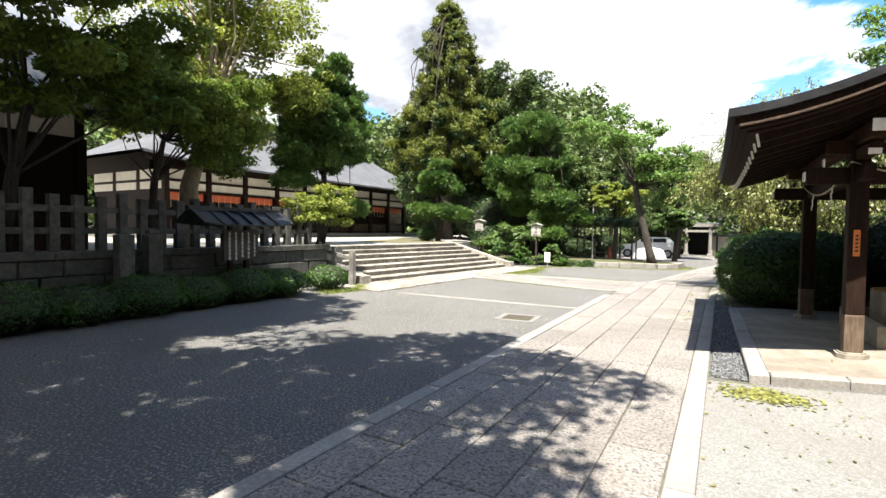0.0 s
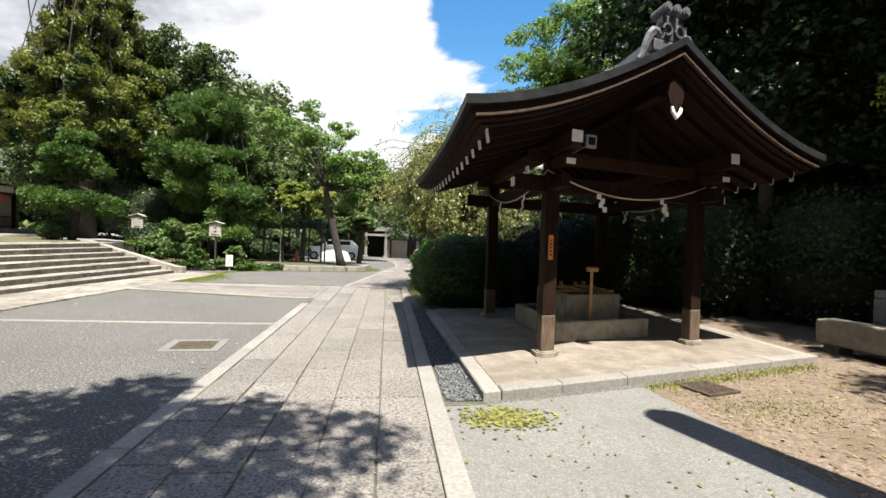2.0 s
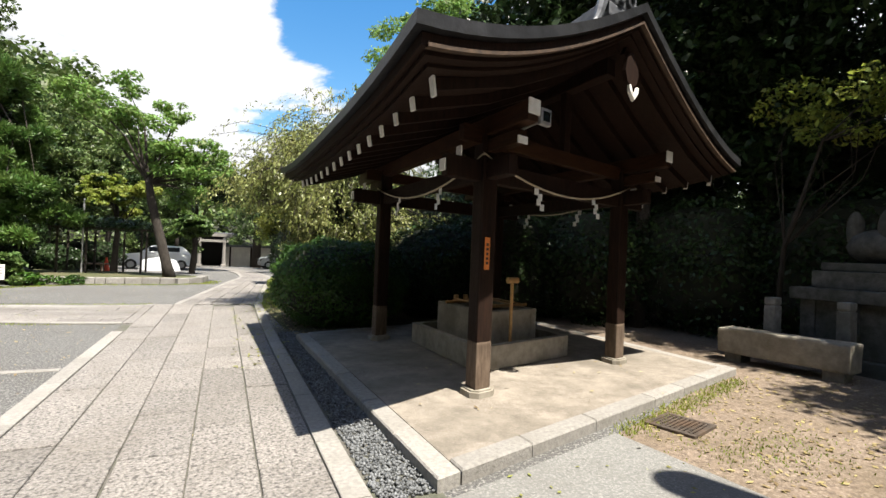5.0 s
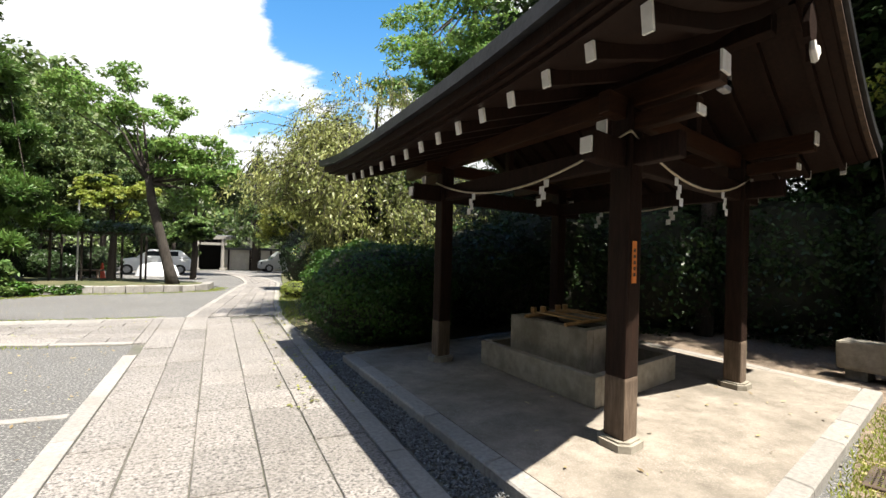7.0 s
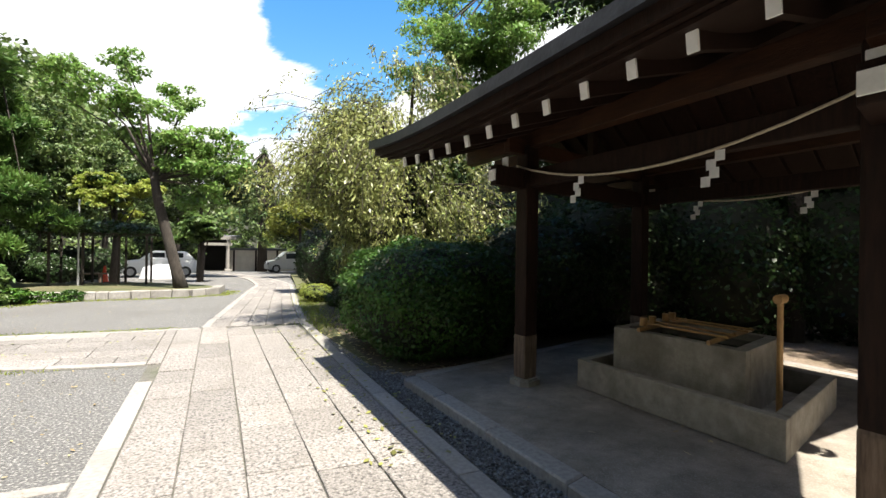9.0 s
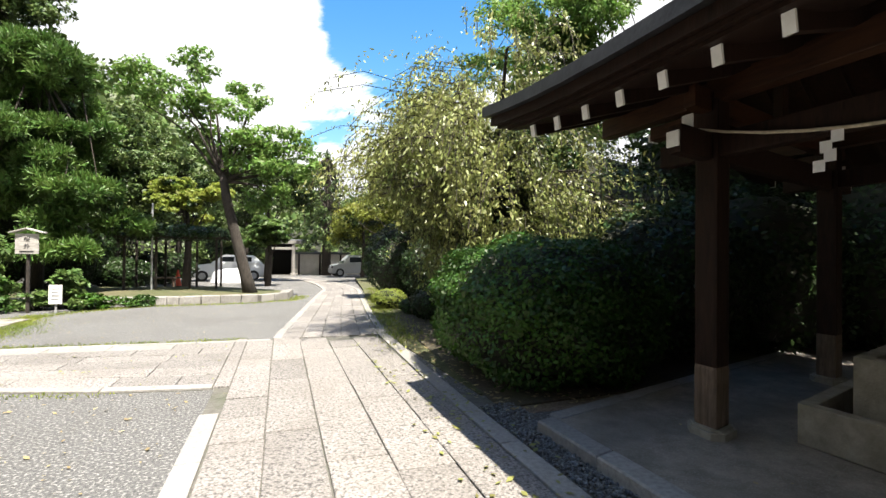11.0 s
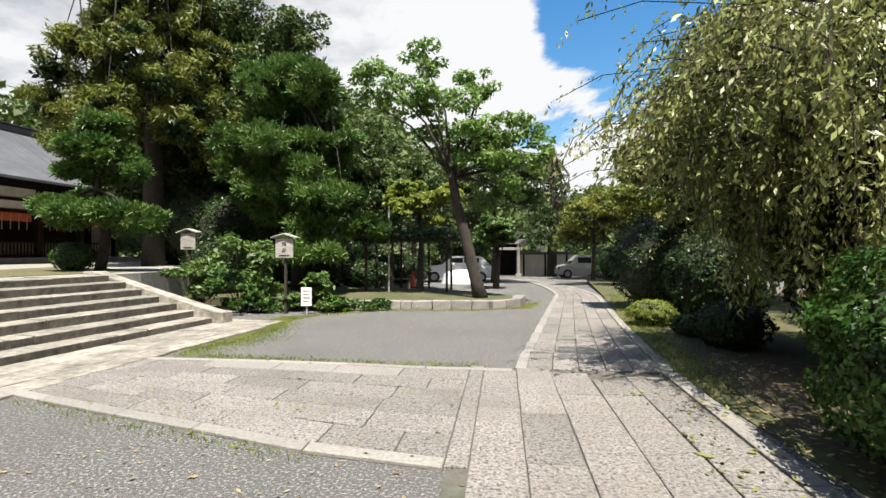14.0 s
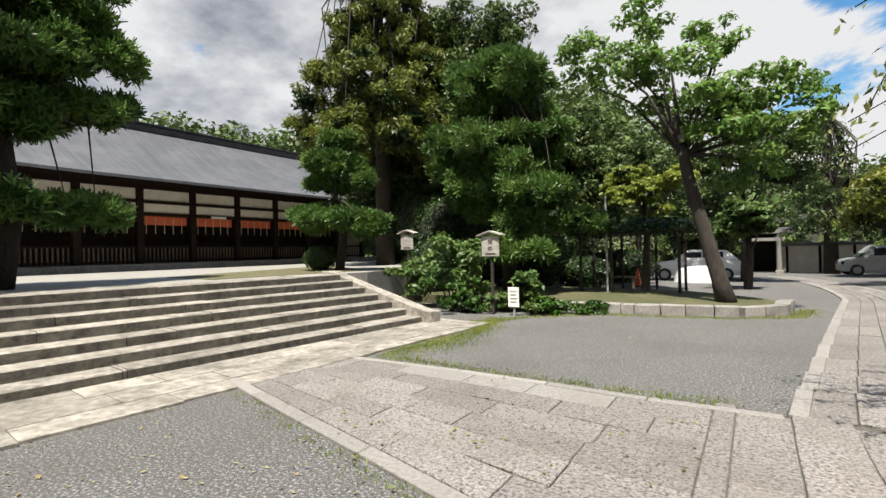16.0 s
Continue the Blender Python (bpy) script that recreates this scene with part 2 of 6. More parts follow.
CAR_COVER = material("silver_car_cover", (0.55, 0.57, 0.6), (0.7, 0.71, 0.73), 3, 0.5, 0.3, 9)
GLASS_DARK = material("dark_glass", (0.012, 0.016, 0.02), (0.02, 0.026, 0.03), 2, 0.06, 0.0)
RUBBER = material("rubber", (0.015, 0.015, 0.015), (0.03, 0.03, 0.03), 10, 0.9, 0.1)
CONE_RED = material("red_plastic", (0.55, 0.06, 0.02), (0.66, 0.09, 0.03), 8, 0.5, 0.0)
BARK = material("bark", (0.014, 0.011, 0.009), (0.055, 0.043, 0.034), 9, 0.95, 1.0, 22, (0.06, 0.053, 0.044), 0.35, 2, stretch=(3, 3, 0.7), depth=0.03)
BARK_PALE = material("pale_bark", (0.24, 0.19, 0.14), (0.44, 0.37, 0.28), 7, 0.95, 0.8, 22, (0.15, 0.12, 0.09), 0.5, 2, stretch=(3, 3, 0.7), depth=0.02)


def leafmat(name, dark, light, translucent=0.35, vary=0.35, rough=0.5, spec=0.4):
    return material(name, dark, light, 0.9, rough, 0.0, translucent=translucent, vary=vary, island=True, spec=spec)


LEAF_MAPLE = leafmat("maple_leaves", (0.065, 0.115, 0.016), (0.17, 0.235, 0.035), 0.5)
LEAF_LIGHT = leafmat("light_leaves", (0.13, 0.19, 0.03), (0.29, 0.32, 0.06), 0.5)
LEAF_CAMPHOR = leafmat("camphor_leaves", (0.045, 0.095, 0.022), (0.13, 0.20, 0.05))
LEAF_PINE = leafmat("pine_needles", (0.035, 0.085, 0.016), (0.12, 0.205, 0.042), 0.3)
LEAF_CEDAR = leafmat("cedar_sprays", (0.06, 0.09, 0.013), (0.175, 0.195, 0.033), 0.3)
LEAF_DARK = leafmat("dark_evergreen_and_shade_leaves", (0.012, 0.026, 0.008), (0.034, 0.06, 0.018), 0.12, rough=0.35, spec=0.2)
LEAF_HEDGE = leafmat("hedge_leaves", (0.014, 0.042, 0.006), (0.06, 0.135, 0.013), 0.25, rough=0.5)
LEAF_WEEP = leafmat("weeping_cherry_leaves", (0.075, 0.10, 0.022), (0.33, 0.35, 0.12), 0.3, 0.4, rough=0.4)
LEAF_AUTUMN = leafmat("yellowing_leaves", (0.095, 0.13, 0.02), (0.22, 0.23, 0.04), 0.4)
LEAF_FOREST = leafmat("forest_leaves", (0.035, 0.07, 0.017), (0.105, 0.145, 0.038), 0.2)
LEAF_GINKGO = leafmat("feathery_leaves", (0.085, 0.165, 0.03), (0.175, 0.28, 0.065), 0.4)
DRY_LEAF = leafmat("dry_leaves", (0.17, 0.125, 0.055), (0.34, 0.28, 0.14), 0.2, 0.4)
GREEN_LEAF = leafmat("fallen_green_leaves", (0.10, 0.115, 0.03), (0.24, 0.235, 0.07), 0.2, 0.4)
# near-black colour for the shade that shows through gaps between leaves
CORE = material("leaf_gap_shade", (0.012, 0.014, 0.008), (0.03, 0.032, 0.02), 4, 1.0, 0.3, 20)

# ---- mesh helpers ----


def empty(name, at, label, category, group="", kind=""):
    e = new(name)
    e.empty_display_size = 0.2
    e.location = at
    return tagged(e, label, category, group, kind)


def link(name, bm, mat, parent=None, label="", smooth=False):
    me = bpy.data.meshes.new(name)
    bmesh.ops.recalc_face_normals(bm, faces=bm.faces)
    bm.to_mesh(me)
    bm.free()
    for mm in (mat if isinstance(mat, (list, tuple)) else [mat]):
        me.materials.append(mm)
    if smooth:
        me.polygons.foreach_set("use_smooth", [True] * len(me.polygons))
    ob = new(name, me)
    if label:
        tagged(ob, label)
    if parent is not None:
        ob.parent = parent
        ob.matrix_parent_inverse = Matrix.Translation(-Vector(parent.location))
    return ob


def part(name, bm, mat, parent, label="", smooth=False):
    return link(name, bm, mat, parent, label, smooth)


def from_arrays(name, verts, faces, mat, parent=None, label="", smooth=False):
    me = bpy.data.meshes.new(name)
    verts = np.asarray(verts, np.float32).reshape(-1, 3)
    faces = np.asarray(faces, np.int32)
    k = faces.shape[1]
    me.vertices.add(len(verts)); me.vertices.foreach_set("co", verts.ravel())
    me.loops.add(faces.size); me.loops.foreach_set("vertex_index", faces.ravel())
    me.polygons.add(len(faces)); me.polygons.foreach_set("loop_start", np.arange(0, faces.size, k, dtype=np.int32))
    me.update(calc_edges=True)
    me.materials.append(mat)
    if smooth:
        me.polygons.foreach_set("use_smooth", [True] * len(me.polygons))
    ob = new(name, me)
    if label:
        tagged(ob, label)
    if parent is not None:
        ob.parent = parent
        ob.matrix_parent_inverse = Matrix.Translation(-Vector(parent.location))
    return ob


def box(bm, lo, hi, bevel=0.0, m=None):
    lo, hi = Vector(lo), Vector(hi)
    mat = Matrix.Translation((lo + hi) / 2) @ Matrix.Diagonal((*(hi - lo), 1))
    if m is not None:
        mat = m @ mat
    r = bmesh.ops.create_cube(bm, size=1, matrix=mat)
    if bevel:
        es = list({e for v in r["verts"] for e in v.link_edges})
        bmesh.ops.bevel(bm, geom=es, offset=bevel, segments=2, affect="EDGES", profile=0.6)


def boxes(*items, bevel=0.0, m=None):
    bm = bmesh.new()
    for lo, hi in items:
        box(bm, lo, hi, bevel, m)
    return bm


def beam(bm, a, b, w, h, bevel=0.0):
    """A squared timber from a to b, w wide and h high."""
    a, b = Vector(a), Vector(b)
    d = b - a
    x = d.normalized()
    y = Vector((0, 0, 1)).cross(x)
    y = y.normalized() if y.length > 1e-4 else Vector((0, 1, 0))
    z = x.cross(y)
    m = Matrix.Translation((a + b) / 2) @ Matrix((x, y, z)).transposed().to_4x4() @ Matrix.Diagonal((d.length, w, h, 1))
    r = bmesh.ops.create_cube(bm, size=1, matrix=m)
    if bevel:
        bmesh.ops.bevel(bm, geom=list({e for v in r["verts"] for e in v.link_edges}), offset=bevel, segments=1, affect="EDGES")


def tube(bm, pts, radii, n=8, cap=True):
    pts = [Vector(p) for p in pts]
    rings = []
    for i, p in enumerate(pts):
        d = (pts[min(i + 1, len(pts) - 1)] - pts[max(i - 1, 0)]).normalized()
        x = d.cross(Vector((0.31, 0.95, 0.1))).normalized()
        y = d.cross(x)
        rings.append([bm.verts.new(p + (x * math.cos(2 * math.pi * k / n) + y * math.sin(2 * math.pi * k / n)) * radii[i]) for k in range(n)])
    for a, b in zip(rings, rings[1:]):
        for k in range(n):
            bm.faces.new((a[k], a[(k + 1) % n], b[(k + 1) % n], b[k]))
    if cap:
        bm.faces.new(rings[0][::-1]); bm.faces.new(rings[-1])


def prism(bm, outline, z0, z1):
    lo = [bm.verts.new((x, y, z0)) for x, y in outline]
    hi = [bm.verts.new((x, y, z1)) for x, y in outline]
    bm.faces.new(hi); bm.faces.new(lo[::-1])
    n = len(lo)
    for i in range(n):
        bm.faces.new((lo[i], lo[(i + 1) % n], hi[(i + 1) % n], hi[i]))


def lerp(a, b, t):
    return a + (b - a) * t


def leaf_cloud(rng, blobs, count, size, aspect=2.0, flat=0.5, shell=0.55, droop=0.0):
    """Leaves as bent-free diamonds scattered in ellipsoids (x, y, z, rx, ry, rz); more of them towards the outside."""
    blobs = np.asarray(blobs, float)
    vol = (blobs[:, 3] * blobs[:, 4] * blobs[:, 5]) ** (2 / 3)
    idx = rng.choice(len(blobs), count, p=vol / vol.sum())
    d = rng.normal(size=(count, 3)); d /= np.linalg.norm(d, axis=1)[:, None]
    r = (shell + (1 - shell) * rng.random(count) ** 0.7) * (1 + 0.10 * rng.normal(size=count))
    c = blobs[idx, :3] + d * r[:, None] * blobs[idx, 3:6]
    nrm = rng.normal(size=(count, 3)) + np.array([0, 0, flat * 2]) + d * 0.8
    nrm /= np.linalg.norm(nrm, axis=1)[:, None]
    t = rng.normal(size=(count, 3)); t[:, 2] -= droop * 2
    t -= nrm * (t * nrm).sum(1)[:, None]; t /= np.linalg.norm(t, axis=1)[:, None] + 1e-9
    s = np.cross(nrm, t)
    ln = size * (0.6 + 0.8 * rng.random(count))[:, None]
    w = ln / aspect
    v = np.stack([c - t * ln / 2, c + s * w / 2 + nrm * ln * 0.06, c + t * ln / 2 - nrm * ln * 0.12, c - s * w / 2 + nrm * ln * 0.06], 1)
    f = np.arange(count * 4).reshape(-1, 4)
    return v.reshape(-1, 3), f


def tufts(rng, blobs, count, length, blades=6, width=0.02, up=0.6):
    """Pine tufts: fans of narrow blades that point outwards and up."""
    blobs = np.asarray(blobs, float)
    vol = (blobs[:, 3] * blobs[:, 4] * blobs[:, 5]) ** (2 / 3)
    idx = rng.choice(len(blobs), count, p=vol / vol.sum())
    d = rng.normal(size=(count, 3)); d /= np.linalg.norm(d, axis=1)[:, None]
    r = (0.5 + 0.5 * rng.random(count) ** 0.6) * (1 + 0.16 * rng.normal(size=count))
    c = blobs[idx, :3] + d * r[:, None] * blobs[idx, 3:6]
    c = np.repeat(c, blades, 0); dd = np.repeat(d, blades, 0)
    a = dd * 0.7 + rng.normal(size=(len(c), 3)) * 0.6 + np.array([0, 0, up])
    a /= np.linalg.norm(a, axis=1)[:, None]
    s = np.cross(a, rng.normal(size=a.shape)); s /= np.linalg.norm(s, axis=1)[:, None]
    ln = length * (0.6 + 0.7 * rng.random(len(c)))[:, None]
    v = np.stack([c - s * width * 0.5, c + s * width * 0.5, c + a * ln + s * width * 0.3, c + a * ln - s * width * 0.3], 1)
    return v.reshape(-1, 3), np.arange(len(c) * 4).reshape(-1, 4)


def clumps(rng, blobs, k=8, f=.42):
    """Breaks each clump into k smaller ones on its upper side, with gaps between them."""
    out = []
    for x, y, z, a, b, c in blobs:
        for _ in range(k):
            d = rng.normal(size=3); d[2] = d[2] * .7 + .25
            d /= np.linalg.norm(d)
            s = f * rng.uniform(.7, 1.25)
            out.append((x + d[0] * a * .75, y + d[1] * b * .75, z + d[2] * c * .8, a * s, b * s, max(c, a * .5) * s))
    return out


def crown_blobs(rng, n, centre, spread, size, squash=0.6):
    """n clumps in an uneven ball round centre."""
    out = []
    for _ in range(n):
        d = rng.normal(size=3); d /= np.linalg.norm(d)
        r = rng.random() ** 0.45
        p = np.array(centre) + d * r * np.array(spread)
        s = size * (0.6 + 0.8 * rng.random())
        out.append((*p, s, s, s * squash))
    return out


def limbs(bm, rng, start, blobs, r0, n=None):
    """Limbs from a point on the trunk to the clumps, bent and tapered."""
    pick = blobs if n is None else [blobs[i] for i in rng.choice(len(blobs), min(n, len(blobs)), replace=False)]
    for b in pick:
        a, e = Vector(start[rng.integers(len(start))]), Vector(b[:3])
        m = a.lerp(e, 0.5) + Vector(rng.normal(size=3) * 0.12 * (e - a).length) + Vector((0, 0, 0.06 * (e - a).length))
        tube(bm, [a, a.lerp(m, 0.6), m, e], [r0, r0 * 0.75, r0 * 0.5, r0 * 0.15], 5, cap=False)


def ground_z(y):
    """The court falls gently away beyond the planting bed."""
    return -0.016 * max(0.0, min(y, 60.0) - 24.0)

# ---- ground ----
xs = np.array([-400, -150, -60, -30, -20, -12, -6, 0, 6, 12, 20, 30, 60, 150, 400.0])
ys = np.array([-300, -100, -40, -20, -10, 0, 10, 20, 24, 30, 36, 42, 50, 60, 80, 120, 250, 600.0])
gv = [(x, y, ground_z(y)) for y in ys for x in xs]
gf = [(j * len(xs) + i, j * len(xs) + i + 1, (j + 1) * len(xs) + i + 1, (j + 1) * len(xs) + i) for j in range(len(ys) - 1) for i in range(len(xs) - 1)]
tagged(from_arrays("ground", gv, gf, ASPHALT), "grey worn asphalt court with pale aggregate", "ground", kind="structure")


def sheet(name, outline, z, mat, label, thick=0.3):
    bm = bmesh.new()
    prism(bm, outline, z - thick, z)
    return tagged(link(name, bm, mat), label, "ground", kind="structure")


def strip(left, right):
    return left + right[::-1]


# joints and bedding under the paving: the slabs stand in it
PATH_L, PATH_R = -0.50, 1.90


def path_edges(y):
    """Left and right edge of the paved walk at y."""
    if y < 15.8:
        return PATH_L, 1.90 + max(0, y - 12) * 0.02
    if y < 27:
        t = (y - 15.8) / 11.2
        return lerp(0.02, 1.72, t), lerp(1.98, 3.2, t ** 1.15)
    t = (y - 27) / 16
    return 1.72 + 0.9 * t - 2.6 * t * t, 3.2 + 0.5 * t - 2.6 * t * t


near = [y for y in np.arange(-9, 15.81, 1.55)]
far = [y for y in np.arange(15.8, 43.5, 1.0)]
sheet("path_bed", strip([(path_edges(y)[0] + .02, y) for y in near], [(path_edges(y)[1] - .02, y) for y in near]), 0.006, JOINT, "dark mortar bed between granite paving slabs", 0.05)


def bed_far():
    v, f = [], []
    for y in far:
        l, r = path_edges(y)
        z = ground_z(y)
        v += [(l, y, z - .05), (r, y, z - .05), (r, y, z + .006), (l, y, z + .006)]
    for i in range(len(far) - 1):
        a, b = i * 4, i * 4 + 4
        f += [(a + 3, a + 2, b + 2, b + 3), (a, a + 3, b + 3, b), (a + 2, a + 1, b + 1, b + 2), (a + 1, a, b, b + 1)]
    return tagged(from_arrays("path_bed_far", v, f, JOINT), "dark mortar bed of the far walk", "ground", kind="structure")


walk_far_bed = bed_far()
CROSS_NEAR = [(-0.50, 12.95), (-1.5, 13.1), (-2.9, 13.5), (-4.2, 13.85), (-5.55, 14.25)]
CROSS_FAR = [(0.02, 15.8), (-1.2, 15.8), (-2.6, 15.92), (-4.0, 15.92), (-5.3, 15.9)]
sheet("cross_path_bed", CROSS_NEAR + CROSS_FAR[::-1], 0.005, JOINT, "dark mortar bed of the branch walk", 0.05)
walk_bed = bpy.data.objects["path_bed"]
cross_bed = bpy.data.objects["cross_path_bed"]
# smooth concrete in front of the pavilion, beside the walk
sheet("concrete_walk", [(1.90, -9), (4.25, -9), (4.28, 3.7), (4.22, 4.9), (4.1, 6.12), (2.32, 5.6), (1.90, 5.55)], 0.008, CONCRETE_WALK, "pale trowelled concrete apron")
sheet("dirt_bed", [(4.25, -9), (16, -9), (16, 30), (5.4, 30), (3.0, 18.5), (2.45, 16), (2.1, 11.3), (7.3, 11.6), (7.3, 7.4), (4.1, 6.1), (4.22, 4.9), (4.28, 3.7)], 0.004, DIRT, "bare sandy soil with fallen leaves")
sheet("grass_verge", [(1.98, 14.9), (2.1, 12.0), (2.6, 11.7), (9, 13), (9, 37), (4.3, 36), (3.3, 27), (2.4, 20)], 0.012, GRASS_GROUND, "thin grass verge beside the paved walk")
sheet("gravel_bed", [(1.90, 5.6), (2.32, 5.6), (2.34, 11.45), (1.93, 12.2)], 0.003, JOINT, "drain strip bed", 0.05)

# ---- pavilion frame: its own axes along the front and along the side ----
PAV = Matrix(((0.954, -0.025, 0, 2.0), (0.30, 0.97, 0, 5.64), (0, 0, 1, 0), (0, 0, 0, 1)))


def pav(bm):
    bmesh.ops.transform(bm, matrix=PAV, verts=bm.verts)
    return bm


PZ = 0.10
bm = bmesh.new()
box(bm, (0.48, 0.13, -0.2), (5.32, 5.22, PZ - 0.004))
platform = tagged(link("platform", pav(bm), PLATFORM), "low concrete platform with a stained warm-grey surface", "platform", kind="structure")


def kerb_run(parent, a, b, width, z0, z1, n, rng, name="kerb_stone", mat=KERB, gap=0.008, m=None):
    """Kerb stones from a to b; each is a piece of its own."""
    a, b = Vector((*a, 0)), Vector((*b, 0))
    cuts = np.linspace(0, 1, n + 1)
    cuts[1:-1] += rng.normal(size=n - 1) * 0.12 / n
    L = (b - a).length
    d = (b - a) / L
    s = Vector((-d.y, d.x, 0))
    for c0, c1 in zip(cuts, cuts[1:]):
        bm = bmesh.new()
        p, q = a + d * (c0 * L + gap / 2), a + d * (c1 * L - gap / 2)
        out = [p - s * width / 2, q - s * width / 2, q + s * width / 2, p + s * width / 2]
        dz = rng.normal() * 0.003
        prism(bm, [(v.x, v.y) for v in out], z0, z1 + dz)
        es = [e for e in bm.edges if all(v.co.z > z0 + 0.01 for v in e.verts)]
        bmesh.ops.bevel(bm, geom=es, offset=0.012, segments=1, affect="EDGES")
        if m is not None:
            bmesh.ops.transform(bm, matrix=m, verts=bm.verts)
        part(name, bm, mat, parent)


rng = np.random.default_rng(5)
kerb_run(platform, (0.385, -0.05), (0.385, 5.32), 0.19, -0.15, PZ, 6, rng, m=PAV)
kerb_run(platform, (0.49, 0.045), (5.51, 0.045), 0.19, -0.15, PZ, 6, rng, m=PAV)
kerb_run(platform, (5.42, 0.145), (5.42, 5.23), 0.19, -0.15, PZ, 5, rng, m=PAV)
kerb_run(platform, (0.49, 5.31), (5.32, 5.31), 0.17, -0.15, PZ, 5, rng, m=PAV)

# ---- pavilion ----
pavilion = empty("water_pavilion", (4.6, 8.6, 0), "open dark timber purification pavilion with a curved tiled gable roof", "pavilion")
U_A, U_C, V_A, V_B = 1.47, 4.09, 1.17, 4.32
U_MID = (U_A + U_C) / 2


def post(u, v):
    bm = bmesh.new()
    for z0, z1, w in ((PZ - 0.01, PZ + 0.05, 0.172), (PZ + 0.05, PZ + 0.065, 0.145)):
        r = w
        c = r * 0.55
        prism(bm, [(u - r, v - c), (u - c, v - r), (u + c, v - r), (u + r, v - c), (u + r, v + c), (u + c, v + r), (u - c, v + r), (u - r, v + c)], z0, z1)
    base = part("base_stone", pav(bm), STONE_TANK, pavilion, "octagonal pale stone post base")
    bm = bmesh.new()
    box(bm, (u - 0.107, v - 0.107, PZ + 0.05), (u + 0.107, v + 0.107, 0.62), 0.028)
    part("post_foot", pav(bm), WOOD_BASE, pavilion, "weathered grey lower end of the post")
    bm = bmesh.new()
    box(bm, (u - 0.105, v - 0.105, 0.60), (u + 0.105, v + 0.105, 2.62), 0.028)
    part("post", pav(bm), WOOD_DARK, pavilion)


for u in (U_A, U_C):
    for v in (V_A, V_B):
        post(u, v)
bm = bmesh.new()
box(bm, (U_A - 0.05, V_A - 0.112, 1.31), (U_A + 0.02, V_A - 0.105, 1.62), 0.0)
sticker = tagged(link("post_label", pav(bm), ORANGE), "narrow orange paper label pasted on the dark post", "label")
for k in range(5):
    bm = bmesh.new()
    box(bm, (U_A - 0.03, V_A - 0.115, 1.36 + k * 0.045), (U_A + 0.0, V_A - 0.111, 1.385 + k * 0.045))
    part("lettering", pav(bm), BLACK, sticker)

# tie beams, brackets and purlins
for v in (V_A, V_B):
    bm = bmesh.new()
    box(bm, (U_A - 0.55, v - 0.06, 2.16), (U_C + 0.55, v + 0.06, 2.36), 0.012)
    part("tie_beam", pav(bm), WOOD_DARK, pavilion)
    bm = bmesh.new()
    box(bm, (U_A - 0.35, v - 0.055, 2.52), (U_C + 0.35, v + 0.055, 2.68), 0.012)
    part("cross_beam", pav(bm), WOOD_RED, pavilion)
    bm = bmesh.new()
    box(bm, (U_MID - 0.06, v - 0.05, 2.68), (U_MID + 0.06, v + 0.05, 3.42), 0.01)
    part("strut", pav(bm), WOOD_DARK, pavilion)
for u in (U_A, U_C):
    bm = bmesh.new()
    box(bm, (u - 0.06, V_A - 0.5, 2.18), (u + 0.06, V_B + 0.5, 2.36), 0.012)
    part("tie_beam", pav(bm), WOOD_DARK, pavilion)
    bm = bmesh.new()
    box(bm, (u - 0.07, V_A - 0.78, 2.60), (u + 0.07, 5.6, 2.78), 0.012)
    part("purlin", pav(bm), WOOD_RED, pavilion)
    bm = bmesh.new()
    box(bm, (u - 0.075, V_A - 0.80, 2.655), (u + 0.075, V_A - 0.78, 2.785), 0.004)
    part("purlin_cap", pav(bm), WHITE_PAINT, pavilion, "white-painted purlin end")
    for sgn, v in ((-1, V_A), (1, V_B)):
        bm = bmesh.new()
        box(bm, (u - 0.06, v - 0.62 if sgn < 0 else v, 2.44), (u + 0.06, v if sgn < 0 else v + 0.62, 2.56), 0.012)
        part("bracket_arm", pav(bm), WOOD_RED, pavilion)
        bm = bmesh.new()
        e = v + sgn * 0.62
        box(bm, (u - 0.064, min(e, e + sgn * 0.02), 2.435), (u + 0.064, max(e, e + sgn * 0.02), 2.50), 0.004)
        part("bracket_cap", pav(bm), WHITE_PAINT, pavilion, "white-painted bracket end")
# white beam ends towards the eaves
for u, s in ((U_A, -1), (U_C, 1)):
    for v in (V_A, V_B):
        e = u + s * 0.56
        bm = bmesh.new()
        box(bm, (min(e, e + s * 0.02), v - 0.056, 2.2), (max(e, e + s * 0.02), v + 0.056, 2.31), 0.004)
        part("beam_cap", pav(bm), WHITE_PAINT, pavilion, "white-painted beam end")
        bm = bmesh.new()
        e = u + s * 0.36
        box(bm, (min(e, e + s * 0.02), v - 0.05, 2.36), (max(e, e + s * 0.02), v + 0.05, 2.46), 0.004)
        part("beam_cap", pav(bm), WHITE_PAINT, pavilion, "white-painted beam end")
bm = bmesh.new()
box(bm, (U_MID - 0.08, 0.45, 3.36), (U_MID + 0.08, 5.6, 3.54), 0.012)
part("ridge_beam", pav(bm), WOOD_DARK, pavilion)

# curved roof: height over the distance from the ridge
RU = 2.77
V0, V1 = 0.0, 5.95


def roof_z(d, v):
    """Height of the roof's upper face at distance d (0 at the ridge, 1 at the eave); it sweeps up to the ends of the eaves."""
    t = d
    z = 3.86 - 1.36 * t + 0.30 * (t * t - t) * 1.0 + 0.22 * t ** 3
    e = abs((v - (V0 + V1) / 2) / ((V1 - V0) / 2))
    return z + 0.14 * t * e ** 3 + 0.07 * (1 - t) * e ** 4 - 0.018 * v


